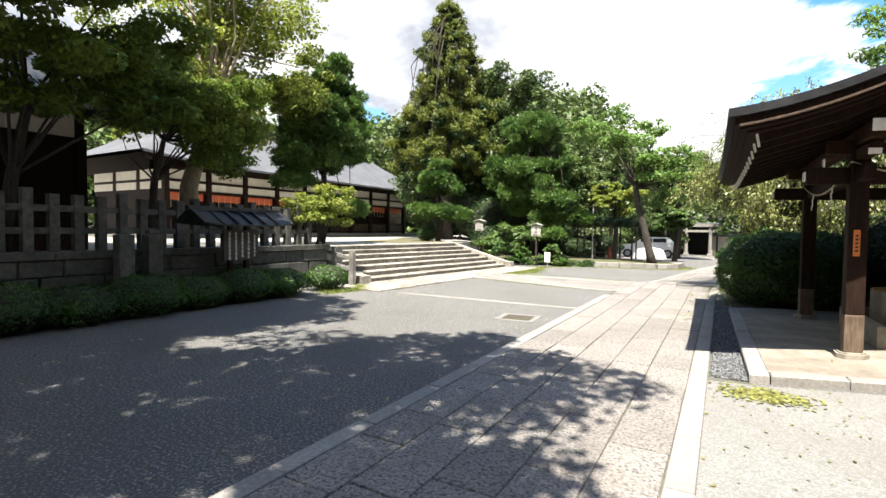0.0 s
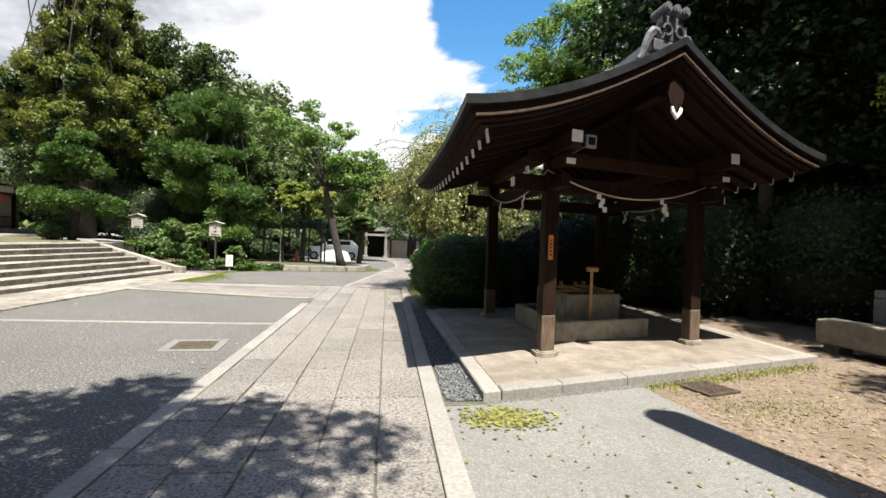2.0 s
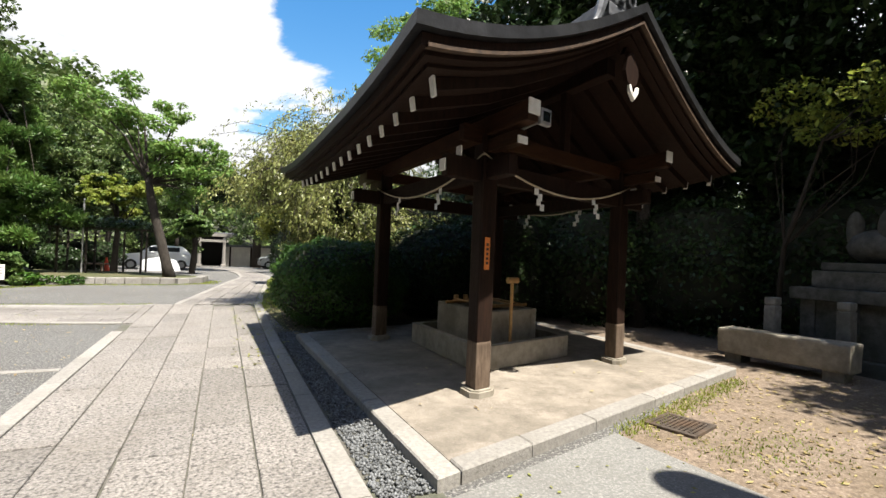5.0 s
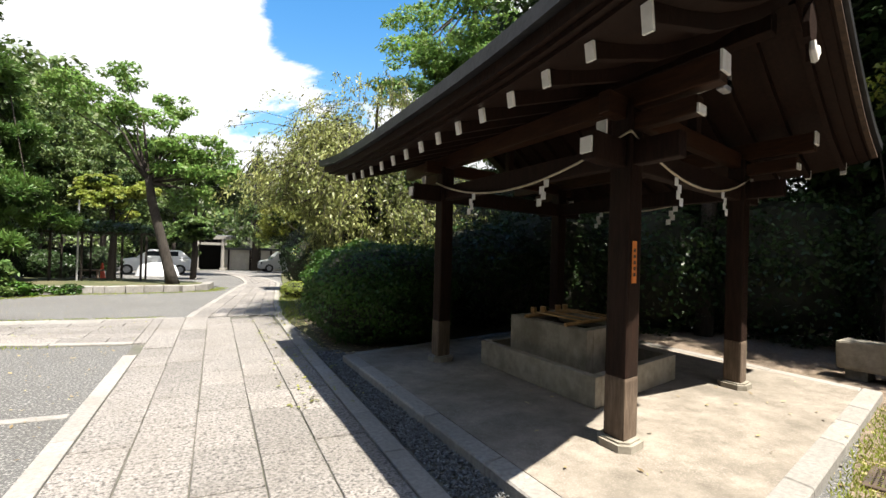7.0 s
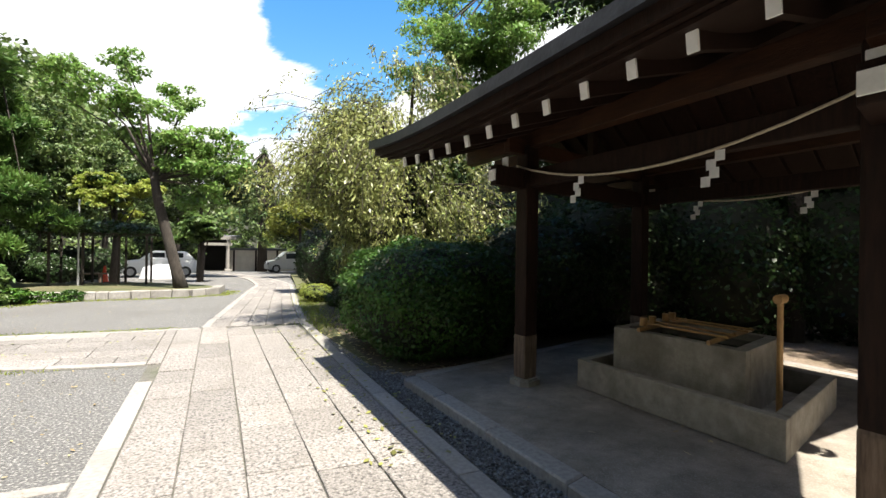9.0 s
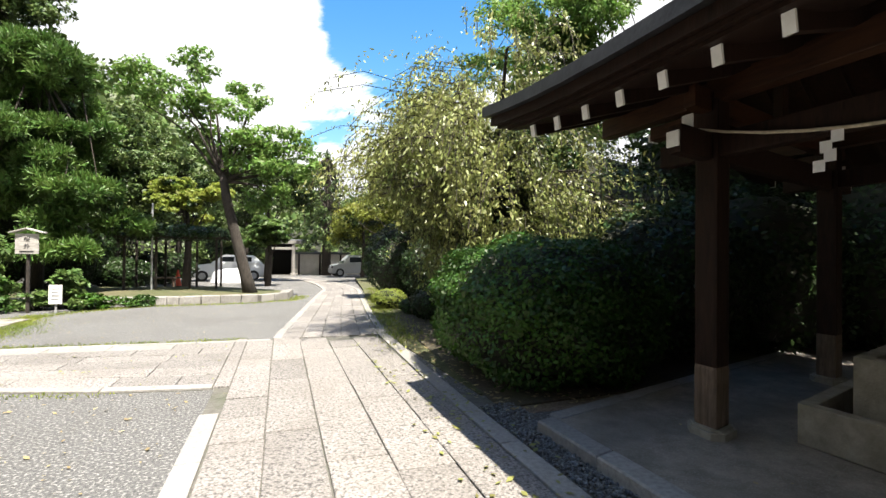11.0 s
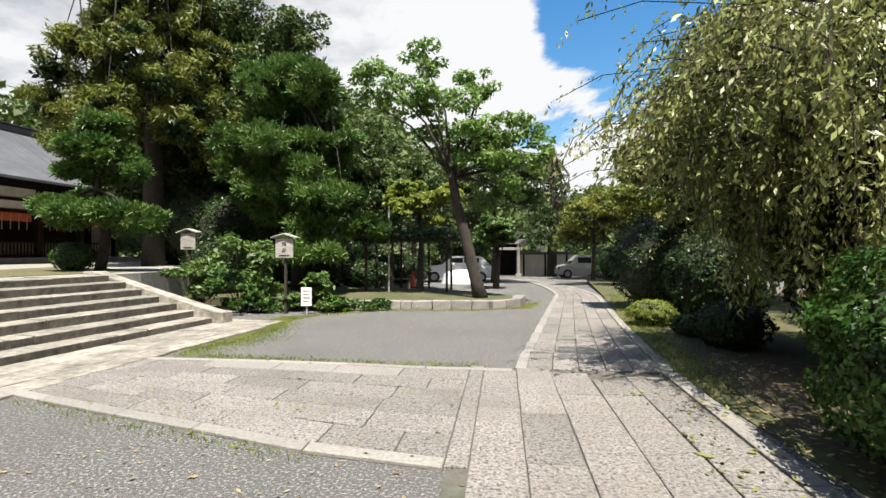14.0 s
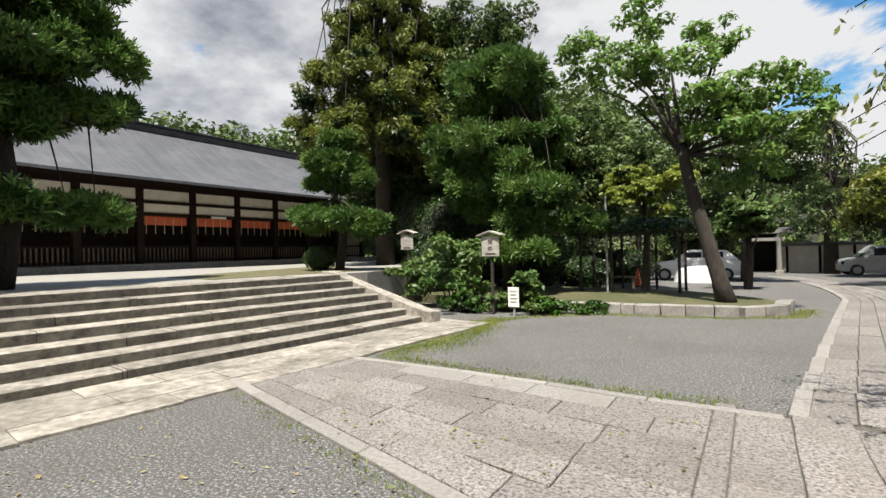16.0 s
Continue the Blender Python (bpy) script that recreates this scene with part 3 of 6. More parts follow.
def roof_sheet(top, bottom, mat, name, u_in=0.0, u_out=1.0, v_in=0.0, label=""):
    bm = bmesh.new()
    nu, nv = 14, 14
    for s in (-1, 1):
        g0, g1 = [], []
        for i in range(nu + 1):
            d = lerp(u_in, u_out, i / nu)
            a, b = [], []
            for j in range(nv + 1):
                v = lerp(V0 + v_in, V1 - v_in, j / nv)
                z = roof_z(d, v)
                a.append(bm.verts.new((U_MID + s * d * RU, v, z + top)))
                b.append(bm.verts.new((U_MID + s * d * RU, v, z + bottom)))
            g0.append(a); g1.append(b)
        for i in range(nu):
            for j in range(nv):
                bm.faces.new((g0[i][j], g0[i + 1][j], g0[i + 1][j + 1], g0[i][j + 1]))
                bm.faces.new((g1[i][j], g1[i][j + 1], g1[i + 1][j + 1], g1[i + 1][j]))
            for g in (0, nv):
                bm.faces.new((g0[i][g], g1[i][g], g1[i + 1][g], g0[i + 1][g]))
        for j in range(nv):
            bm.faces.new((g0[nu][j], g1[nu][j], g1[nu][j + 1], g0[nu][j + 1]))
    return part(name, pav(bm), mat, pavilion, label)


roof_sheet(0.0, -0.09, BARK_ROOF, "roof_covering", label="thick dark copper roof covering")
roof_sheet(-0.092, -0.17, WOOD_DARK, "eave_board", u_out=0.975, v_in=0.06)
roof_sheet(-0.172, -0.20, WOOD_DARK, "barge_board", u_out=0.955, v_in=0.11, label="boards under the roof edge in shade-darkened wood")
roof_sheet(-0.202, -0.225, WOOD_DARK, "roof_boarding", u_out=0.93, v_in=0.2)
# bark-coloured lip that shows along the gable
for s in (-1, 1):
    bm = bmesh.new()
    prev = None
    for i in range(17):
        d = i / 16 * 0.96
        z = roof_z(d, V0) - 0.17
        ring = [bm.verts.new((U_MID + s * d * RU, V0 + 0.03 + dv, z + dz)) for dv, dz in ((0, 0), (0, -0.024), (0.05, -0.024), (0.05, 0))]
        if prev:
            for k in range(4):
                bm.faces.new((prev[k], prev[(k + 1) % 4], ring[(k + 1) % 4], ring[k]))
        prev = ring
    part("gable_lip", pav(bm), LIP, pavilion, "worn light-brown edge under the gable roof")
# rafters with white ends, both sides
for s in (-1, 1):
    for k in range(15):
        v = 0.33 + k * 0.366
        bm = bmesh.new()
        pts = [0.885, 0.6, 0.3, 0.02]
        for d0, d1 in zip(pts, pts[1:]):
            beam(bm, (U_MID + s * d0 * RU, v, roof_z(d0, v) - 0.275), (U_MID + s * d1 * RU, v, roof_z(d1, v) - 0.275), 0.055, 0.085)
        rf = part("rafter", pav(bm), WOOD_DARK, pavilion)
        bm = bmesh.new()
        d0 = 0.885
        big = 1.7 if k == 0 else 1.0
        a = Vector((U_MID + s * d0 * RU, v, roof_z(d0, v) - 0.275))
        b = Vector((U_MID + s * (d0 + 0.008) * RU, v, roof_z(d0 + 0.008, v) - 0.275))
        beam(bm, a, b, 0.062, 0.095 * big)
        part("rafter_cap", pav(bm), WHITE_PAINT, rf, "white-painted rafter end")
# grey tile ridge and its end ornaments
bm = bmesh.new()
for k, (w, z0, z1) in enumerate(((0.22, -0.05, 0.10), (0.17, 0.10, 0.19), (0.12, 0.19, 0.26))):
    n = 10
    prev = None
    for j in range(n + 1):
        v = lerp(V0 + 0.42, V1 - 0.42, j / n)
        zr = roof_z(0, v)
        ring = [bm.verts.new((U_MID + a, v, zr + b)) for a, b in ((-w, z0), (w, z0), (w * 0.9, z1), (-w * 0.9, z1))]
        if prev:
            for q in range(4):
                bm.faces.new((prev[q], prev[(q + 1) % 4], ring[(q + 1) % 4], ring[q]))
        else:
            bm.faces.new(ring)
        prev = ring
    bm.faces.new(prev[::-1])
part("ridge_tiles", pav(bm), TILE, pavilion, "grey tile ridge in three courses")


def ridge_ornament(v, s):
    zr = roof_z(0, v)
    bm = bmesh.new()
    for w, h0, h1 in ((0.30, -0.06, 0.08), (0.24, 0.08, 0.26), (0.17, 0.26, 0.38)):
        box(bm, (U_MID - w, v - 0.07, zr + h0), (U_MID + w, v + 0.07, zr + h1), 0.02)
    orn = part("ridge_ornament", pav(bm), TILE, pavilion, "grey end tile with scrolls")
    for a in (-0.15, 0, 0.15):
        bm = bmesh.new()
        tube(bm, [(U_MID + a, v - 0.16, zr + 0.43), (U_MID + a, v + 0.16, zr + 0.43)], [0.06, 0.06], 12)
        tube(bm, [(U_MID + a, v - 0.175, zr + 0.43), (U_MID + a, v - 0.155, zr + 0.43)], [0.038, 0.038], 10)
        part("round_tile", pav(bm), TILE, orn)
    for sg in (-1, 1):
        bm = bmesh.new()
        tube(bm, [(U_MID + sg * (0.20 + 0.30 * q), v - 0.02, zr + 0.12 - 0.22 * q + 0.10 * math.sin(q * 5)) for q in np.linspace(0, 1, 8)], [0.075, 0.08, 0.075, 0.065, 0.06, 0.05, 0.04, 0.025], 7)
        tube(bm, [(U_MID + sg * (0.1 + 0.07 * math.cos(q)), v - 0.09, zr + 0.2 + 0.07 * math.sin(q)) for q in np.linspace(0, 5.2, 9)], [0.022] * 9, 6)
        part("scroll", pav(bm), TILE, orn)


ridge_ornament(V0 + 0.36, -1)
ridge_ornament(V1 - 0.36, 1)
# hanging gable board
bm = bmesh.new()
out = [(0, 0.2), (0.10, 0.13), (0.13, 0.0), (0.09, -0.1), (0.03, -0.13), (0.0, -0.26), (-0.03, -0.13), (-0.09, -0.1), (-0.13, 0.0), (-0.10, 0.13)]
ring0 = [bm.verts.new((U_MID + a, 0.16, 3.30 + b)) for a, b in out]
ring1 = [bm.verts.new((U_MID + a, 0.21, 3.30 + b)) for a, b in out]
bm.faces.new(ring0); bm.faces.new(ring1[::-1])
for i in range(len(out)):
    bm.faces.new((ring0[i], ring0[(i + 1) % 10], ring1[(i + 1) % 10], ring1[i]))
gegyo = part("gable_pendant", pav(bm), WOOD_DARK, pavilion, "carved gable pendant with white-painted edge")
bm = bmesh.new()
tube(bm, [(U_MID + a * 0.75, 0.145, 3.12 + b * 0.8) for a, b in ((-0.1, 0.05), (-0.08, -0.02), (0.0, -0.10), (0.08, -0.02), (0.1, 0.05))], [0.022, 0.03, 0.03, 0.03, 0.022], 6)
part("white_edge", pav(bm), WHITE_PAINT, gegyo)

# straw rope with paper streamers between the posts
rope = empty("straw_rope", (2.0 + 1.4, 7.2, 2.3), "thin straw rope with white paper streamers hung between the posts", "rope")


def rope_run(a, b, sag):
    bm = bmesh.new()
    a, b = Vector(a), Vector(b)
    pts = []
    for i in range(13):
        t = i / 12
        p = a.lerp(b, t)
        p.z -= sag * 4 * t * (1 - t)
        pts.append(p)
    tube(bm, pts, [0.011] * 13, 6)
    part("rope", pav(bm), ROPE, rope)
    for t in (0.3, 0.7):
        p = a.lerp(b, t)
        p.z -= sag * 4 * t * (1 - t)
        bm = bmesh.new()
        x, z = p.x, p.z
        d = (b - a).normalized()
        for k in range(4):
            o = p + d * (0.022 * (1 if k % 2 else -1) + 0.02 * k) + Vector((0, 0, -0.045 - 0.055 * k))
            w = d * 0.035
            q = [o - w + Vector((0, 0, 0.035)), o + w + Vector((0, 0, 0.035)), o + w - Vector((0, 0, 0.035)), o - w - Vector((0, 0, 0.035))]
            nrm = Vector((-d.y, d.x, 0)) * 0.003
            f = [bm.verts.new(c + nrm) for c in q] + [bm.verts.new(c - nrm) for c in q]
            bm.faces.new(f[:4]); bm.faces.new(f[:3:-1])
            for i in range(4):
                bm.faces.new((f[i], f[(i + 1) % 4], f[4 + (i + 1) % 4], f[4 + i]))
        part("streamer", pav(bm), PAPER, rope, "folded white paper streamer")


e = 0.10
rope_run((U_A - e, V_A - e, 2.42), (U_C + e, V_A - e, 2.42), 0.27)
rope_run((U_A - e, V_A - e, 2.42), (U_A - e, V_B + e, 2.42), 0.27)
rope_run((U_C + e, V_A - e, 2.42), (U_C + e, V_B + e, 2.42), 0.27)


def floodlight(u, v, z):
    lamp = empty("floodlight", PAV @ Vector((u, v, z)), "small grey floodlight clamped under the gable", "lamp")
    bm = bmesh.new()
    box(bm, (u - 0.075, v, z - 0.075), (u + 0.075, v + 0.06, z + 0.075), 0.012)
    part("housing", pav(bm), GREY_METAL, lamp)
    bm = bmesh.new()
    box(bm, (u - 0.05, v - 0.008, z - 0.045), (u + 0.05, v - 0.002, z + 0.045), 0.004)
    part("lens", pav(bm), GLASS_DARK, lamp)
    bm = bmesh.new()
    tube(bm, [(u, v + 0.06, z - 0.02), (u, V_A, z - 0.05)], [0.012, 0.012], 6)
    part("arm", pav(bm), GREY_METAL, lamp)


floodlight(U_A + 0.24, V_A - 0.72, 2.70)

# ---- basin, tank, dipper rest ----
basin = empty("stone_basin", PAV @ Vector((2.75, 2.7, PZ)), "long low stone trough around the water tank", "basin")
u0, u1, v0, v1, bz = 1.88, 3.66, 1.74, 3.82, PZ + 0.29
for nm, lo, hi in (("side", (u0, v0, PZ), (u0 + 0.11, v1, bz)), ("side", (u1 - 0.11, v0, PZ), (u1, v1, bz)), ("end", (u0 + 0.11, v0, PZ), (u1 - 0.11, v0 + 0.11, bz)), ("end", (u0 + 0.11, v1 - 0.11, PZ), (u1 - 0.11, v1, bz)), ("floor_slab", (u0 + 0.11, v0 + 0.11, PZ), (u1 - 0.11, v1 - 0.11, PZ + 0.08))):
    part(nm, pav(boxes((lo, hi), bevel=0.012)), STONE_TANK, basin)
tank = empty("water_tank", PAV @ Vector((2.75, 2.8, PZ + 0.08)), "square cut-stone water tank, dark stained below the rim", "tank")
u0, u1, v0, v1, tz = 2.24, 3.30, 2.14, 3.56, 0.73
for nm, lo, hi in (("side", (u0, v0, PZ + .08), (u0 + 0.12, v1, tz)), ("side", (u1 - 0.12, v0, PZ + .08), (u1, v1, tz)), ("end", (u0 + 0.12, v0, PZ + .08), (u1 - 0.12, v0 + 0.12, tz)), ("end", (u0 + 0.12, v1 - 0.12, PZ + .08), (u1 - 0.12, v1, tz))):
    part(nm, pav(boxes((lo, hi), bevel=0.012)), STONE_TANK, tank)
part("water", pav(boxes(((u0 + 0.12, v0 + 0.12, 0.4), (u1 - 0.12, v1 - 0.12, 0.66)))), WATER, tank, "still dark water")
rest = empty("dipper_rest", PAV @ Vector((2.77, 2.8, 0.75)), "bamboo poles laid across the tank with wooden dippers", "rest")
for v in (2.45, 3.2):
    bm = bmesh.new()
    tube(bm, [(u0 - 0.05, v, 0.752), (u1 + 0.05, v, 0.752)], [0.022, 0.022], 8)
    part("bamboo_pole", pav(bm), BAMBOO, rest)
for u in (2.42, 2.62, 2.95, 3.12):
    bm = bmesh.new()
    tube(bm, [(u, 2.35, 0.785), (u + 0.02, 3.3, 0.785)], [0.011, 0.011], 6)
    tube(bm, [(u + 0.02, 3.28, 0.76), (u + 0.02, 3.28, 0.84)], [0.045, 0.045], 10)
    part("dipper", pav(bm), BAMBOO, rest, "wooden dipper with a round cup")
stand = empty("bamboo_spout_post", PAV @ Vector((2.62, 1.98, PZ + 0.08)), "upright bamboo post with a short cross piece on top", "post")
bm = bmesh.new()
tube(bm, [(2.62, 1.98, PZ + .08), (2.62, 1.98, 1.12)], [0.028, 0.026], 10)
part("upright", pav(bm), BAMBOO, stand)
bm = bmesh.new()
tube(bm, [(2.53, 1.98, 1.14), (2.73, 1.98, 1.14)], [0.04, 0.04], 10)
part("cross_piece", pav(bm), BAMBOO, stand)

# ---- grate, manhole, bench stone, guardian pedestal ----
grate = empty("drain_grate", (4.8, 6.07, 0), "square cast-iron drain grate with leaves caught in it", "grate")
GR = Matrix.Translation((4.8, 6.07, 0)) @ Matrix.Rotation(radians(17), 4, "Z") @ Matrix.Diagonal((.78, .78, 1, 1))
for lo, hi in (((-.30, -.28, -.05), (-.24, .28, .03)), ((.24, -.28, -.05), (.30, .28, .03)), ((-.24, -.28, -.05), (.24, -.23, .03)), ((-.24, .23, -.05), (.24, .28, .03))):
    part("frame", boxes((lo, hi), bevel=0.004, m=GR), IRON, grate)
for k in range(9):
    part("bar", boxes(((-.24, -.205 + k * .05, 0), (.24, -.185 + k * .05, .026)), m=GR), IRON, grate)
for k in range(10):
    part("bar", boxes(((-.225 + k * .05, -.23, .0), (-.205 + k * .05, .23, .024)), m=GR), IRON, grate)
# shallow solid block; the darkness of the pit is its black colour
part("pit", boxes(((-.24, -.23, -.05), (.24, .23, .006)), m=GR), BLACK, grate, "black block painted as the pit's shade")

manhole = empty("utility_cover", (-1.15, 7.95, 0), "square rusty cover with soil and moss in a pale concrete frame", "manhole")
MH = Matrix.Translation((-1.15, 7.95, 0)) @ Matrix.Rotation(radians(6), 4, "Z")
for lo, hi in (((-.36, -.36, -.05), (-.25, .36, .012)), ((.25, -.36, -.05), (.36, .36, .012)), ((-.25, -.36, -.05), (.25, -.25, .012)), ((-.25, .25, -.05), (.25, .36, .012))):
    part("concrete_frame", boxes((lo, hi), bevel=0.004, m=MH), CONCRETE_WALK, manhole)
part("lid", boxes(((-.245, -.245, -.05), (.245, .245, .009)), bevel=0.004, m=MH), SOIL, manhole, "mossy iron lid")
for s in (-1, 1):
    part("lid_handle", boxes(((s * .12 - .05, -.02, .005), (s * .12 + .05, .02, .016)), m=MH), IRON, manhole)

bench = empty("stone_beam", (8.3, 7.27, 0), "long rough-hewn stone beam resting on two low blocks", "stone")
BN = Matrix.Translation((8.3, 7.27, 0)) @ Matrix.Rotation(radians(8), 4, "Z")
bm = boxes(((-.2, -.82, .13), (.2, .82, .5)), bevel=0.03, m=BN)
bmesh.ops.subdivide_edges(bm, edges=bm.edges[:], cuts=3, use_grid_fill=True)
for v in bm.verts:
    v.co += Vector(noise.noise_vector(v.co * 3.0)) * 0.018
part("beam", bm, STONE_TANK, bench)
for y in (-.62, .62):
    part("block", boxes(((-.14, y - .12, 0), (.14, y + .12, .15)), bevel=0.02, m=BN), STONE_GREY, bench)


def bollard(x, y, h):
    b = empty("stone_post", (x, y, 0), "short square stone fence post with a notched head", "post", group="stone posts by the pedestal")
    part("shaft", boxes(((x - .085, y - .085, -.1), (x + .085, y + .085, h - .13)), bevel=0.012), STONE_GREY, b)
    part("head", boxes(((x - .085, y - .085, h - .11), (x + .085, y + .085, h)), bevel=0.02), STONE_GREY, b)
    part("neck", boxes(((x - .07, y - .07, h - .14), (x + .07, y + .07, h - .10))), STONE_GREY, b)


bollard(8.82, 7.76, 0.98)
bollard(8.9, 6.82, 1.0)
PX, PY = 9.85, 6.9
ped = empty("statue_pedestal", (PX, PY, 0), "stepped grey stone pedestal with panelled sides", "pedestal")
for nm, w, z0, z1 in (("foot", .82, -.1, .2), ("body", .66, .2, .98), ("cornice", .78, .98, 1.16), ("plinth", .58, 1.16, 1.42), ("cap", .5, 1.42, 1.55)):
    part(nm, boxes(((PX - w, PY - w, z0), (PX + w, PY + w, z1)), bevel=0.02), STONE_SHADED, ped)
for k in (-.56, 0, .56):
    part("pilaster", boxes(((PX - .69, PY + k - .1, .2), (PX - .655, PY + k + .1, .98)), bevel=0.006), STONE_SHADED, ped)
bm = bmesh.new()
for c, r in (((PX, PY, 1.80), (.26, .40, .26)), ((PX - .03, PY -0.22, 2.08), (.2, .22, .34)), ((PX - .07, PY -0.34, 2.42), (.2, .22, .2)), ((PX, PY +0.30, 2.05), (.08, .12, .3))):
    bmesh.ops.create_icosphere(bm, subdivisions=3, radius=1, matrix=Matrix.Translation(c) @ Matrix.Diagonal((*r, 1)))
for x in (-.13, .13):
    tube(bm, [(PX - .03 + x, PY -0.34, 1.55), (PX - .03 + x, PY -0.30, 1.95)], [.075, .09], 8)
tagged(link("guardian_statue", bm, STONE_SHADED, smooth=True), "stone guardian animal on its pedestal, shade put into its colour", "statue")

# ---- stairs and terrace ----
S0, S1 = Vector((-6.95, 10.4, 0)), Vector((-6.0, 19.35, 0))
SD = (S1 - S0).normalized()
SN = Vector((-SD.y, SD.x, 0))          # up the flight
SL = (S1 - S0).length
RISE, TREAD, NSTEP = 0.142, 0.43, 7
TOP = RISE * NSTEP
STM = Matrix.Translation(S0) @ Matrix((SD, SN, Vector((0, 0, 1)))).transposed().to_4x4()   # x along, y up the flight
stairs = empty("stone_stairs", S0.lerp(S1, 0.5), "broad flight of weathered stone steps", "stairs")
rng = np.random.default_rng(8)
for k in range(NSTEP):
    cuts = [0.35] + sorted(rng.uniform(1.0, SL - 1.0, 5)) + [SL - 0.30]
    depth = TREAD + 0.06 if k < NSTEP - 1 else 0.75
    for a, b in zip(cuts, cuts[1:]):
        dz = rng.normal() * 0.004
        bm = boxes(((a + .004, k * TREAD + rng.normal() * .006, k * RISE - .12), (b - .004, k * TREAD + depth, (k + 1) * RISE + dz)))
        es = [e for e in bm.edges if all(v.co.z > k * RISE + .05 and v.co.y < k * TREAD + .1 for v in e.verts)]
        bmesh.ops.bevel(bm, geom=es, offset=0.015, segments=1, affect="EDGES")
        bmesh.ops.transform(bm, matrix=STM, verts=bm.verts)
        # upright faces take a darker stone: stains plus the risers' shade in colour
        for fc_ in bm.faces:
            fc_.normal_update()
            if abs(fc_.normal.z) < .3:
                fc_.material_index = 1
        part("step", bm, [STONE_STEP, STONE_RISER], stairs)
    if k < NSTEP - 1:
        part("riser_core", boxes(((0.35, k * TREAD + .05, -.1), (SL - .3, NSTEP * TREAD, (k + 1) * RISE - .03)), m=STM), STONE_GREY, stairs) if k == 0 else None


def cheek(x0, x1, name):
    """Sloping side stone beside the flight."""
    c = empty(name, STM @ Vector((x0, 1.5, 0)), "sloping stone side wall of the steps", "wall", group="stair side walls")
    bm = bmesh.new()
    prof = [(-0.25, 0), (-0.25, .30), (0.0, .30), (NSTEP * TREAD, TOP + .12), (NSTEP * TREAD + .3, TOP + .12), (NSTEP * TREAD + .3, 0)]
    f0 = [bm.verts.new((x0, y, z - .05)) for y, z in prof]
    f1 = [bm.verts.new((x1, y, z - .05)) for y, z in prof]
    bm.faces.new(f0); bm.faces.new(f1[::-1])
    for i in range(len(prof)):
        bm.faces.new((f0[i], f0[(i + 1) % 6], f1[(i + 1) % 6], f1[i]))
    bmesh.ops.bevel(bm, geom=bm.edges[:], offset=0.015, segments=1, affect="EDGES")
    bmesh.ops.transform(bm, matrix=STM, verts=bm.verts)
    part("coping", bm, STONE_STEP, c)


cheek(SL - 0.30, SL + 0.02, "stair_side_wall")
cheek(0.0, 0.35, "stair_side_wall")


def to_w(x, y):
    p = STM @ Vector((x, y, 0))
    return (p.x, p.y)


# terrace behind the steps, up to the hall
ty = NSTEP * TREAD + .05
sheet("terrace", [to_w(.3, ty), to_w(SL, ty), to_w(SL + 1.0, ty), (-9.5, 23.5), (-12, 26), (-14, 60), (-60, 60), (-60, -20), (-7.75, -20), (-7.75, 8.6), to_w(.3, .9)], TOP - .01, SAND, "pale gravel court in front of the hall", 1.2)
sheet("terrace_lawn", [(-13, 17.5), (-10.2, 17.0), (-9.7, 21.5), (-13, 24), (-16, 26)], TOP + .004, MOSS, "mossy strip before the hall", 0.05)

# pale stone walk along the foot of the steps
bm = bmesh.new()
prism(bm, [to_w(-.8, -1.62), to_w(SL + .3, -1.30), to_w(SL + .3, 0.02), to_w(-.8, 0.02)], -.1, .012)
apron = tagged(link("stair_walk_bed", bm, JOINT), "mortar bed of the pale walk below the steps", "walk", kind="structure")
rng = np.random.default_rng(21)
for r in range(3):
    x = -.8
    while x < SL + .2:
        ln = rng.uniform(0.8, 1.6)
        x1 = min(x + ln, SL + .3)
        y0 = lerp(-1.62, 0.0, r / 3); y1 = lerp(-1.62, 0.0, (r + 1) / 3)
        k0 = 1 - 0.2 * (x / SL) * (r == 0)
        bm = boxes(((x + .006, y0 * k0 + .006, -.05), (x1 - .006, y1 - .006, .03 + rng.normal() * .002)))
        bmesh.ops.transform(bm, matrix=STM, verts=bm.verts)
        part("slab", bm, STONE_STEP, apron)
        x = x1

# retaining wall of fitted stones with coping, left of the steps
wall = tagged(link("retaining_wall", boxes(((-8.2, -20, -.2), (-7.66, 9.9, 1.0))), STONE_GREY), "retaining wall of fitted grey stone blocks", "wall", kind="structure")
rng = np.random.default_rng(33)
z = 0.0
for row, h in enumerate((.36, .34, .30)):
    y = 0.6
    while y < 9.9:
        w = rng.uniform(.55, 1.15)
        y1 = min(y + w, 9.9)
        bm = bmesh.new()
        b0, t0 = -7.60 + .03 * (2 - row), -7.60 + .03 * (1 - row)
        j = rng.uniform(-.05, .05)
        v = [(-7.7, y + .008, z + .006), (-7.7, y1 - .008, z + .006), (-7.7, y1 - .008 + j * .5, z + h - .006), (-7.7, y + .008 + j * .5, z + h - .006)]
        f = [bm.verts.new((p[0] + .13 + rng.uniform(0, .02), p[1], p[2])) for p in v]
        bk = [bm.verts.new(p) for p in v]
        bm.faces.new(f)
        for i in range(4):
            bm.faces.new((bk[i], bk[(i + 1) % 4], f[(i + 1) % 4], f[i]))
        bmesh.ops.bevel(bm, geom=[e for e in bm.edges if all(q in f for q in e.verts)], offset=0.02, segments=1, affect="EDGES")
        part("stone_block", bm, STONE_SHADED, wall)
        y = y1
    z += h
kerb_run(wall, (-7.7, 0.5), (-7.7, 9.95), .36, 1.0, 1.13, 7, rng, "coping_stone", STONE_SHADED)

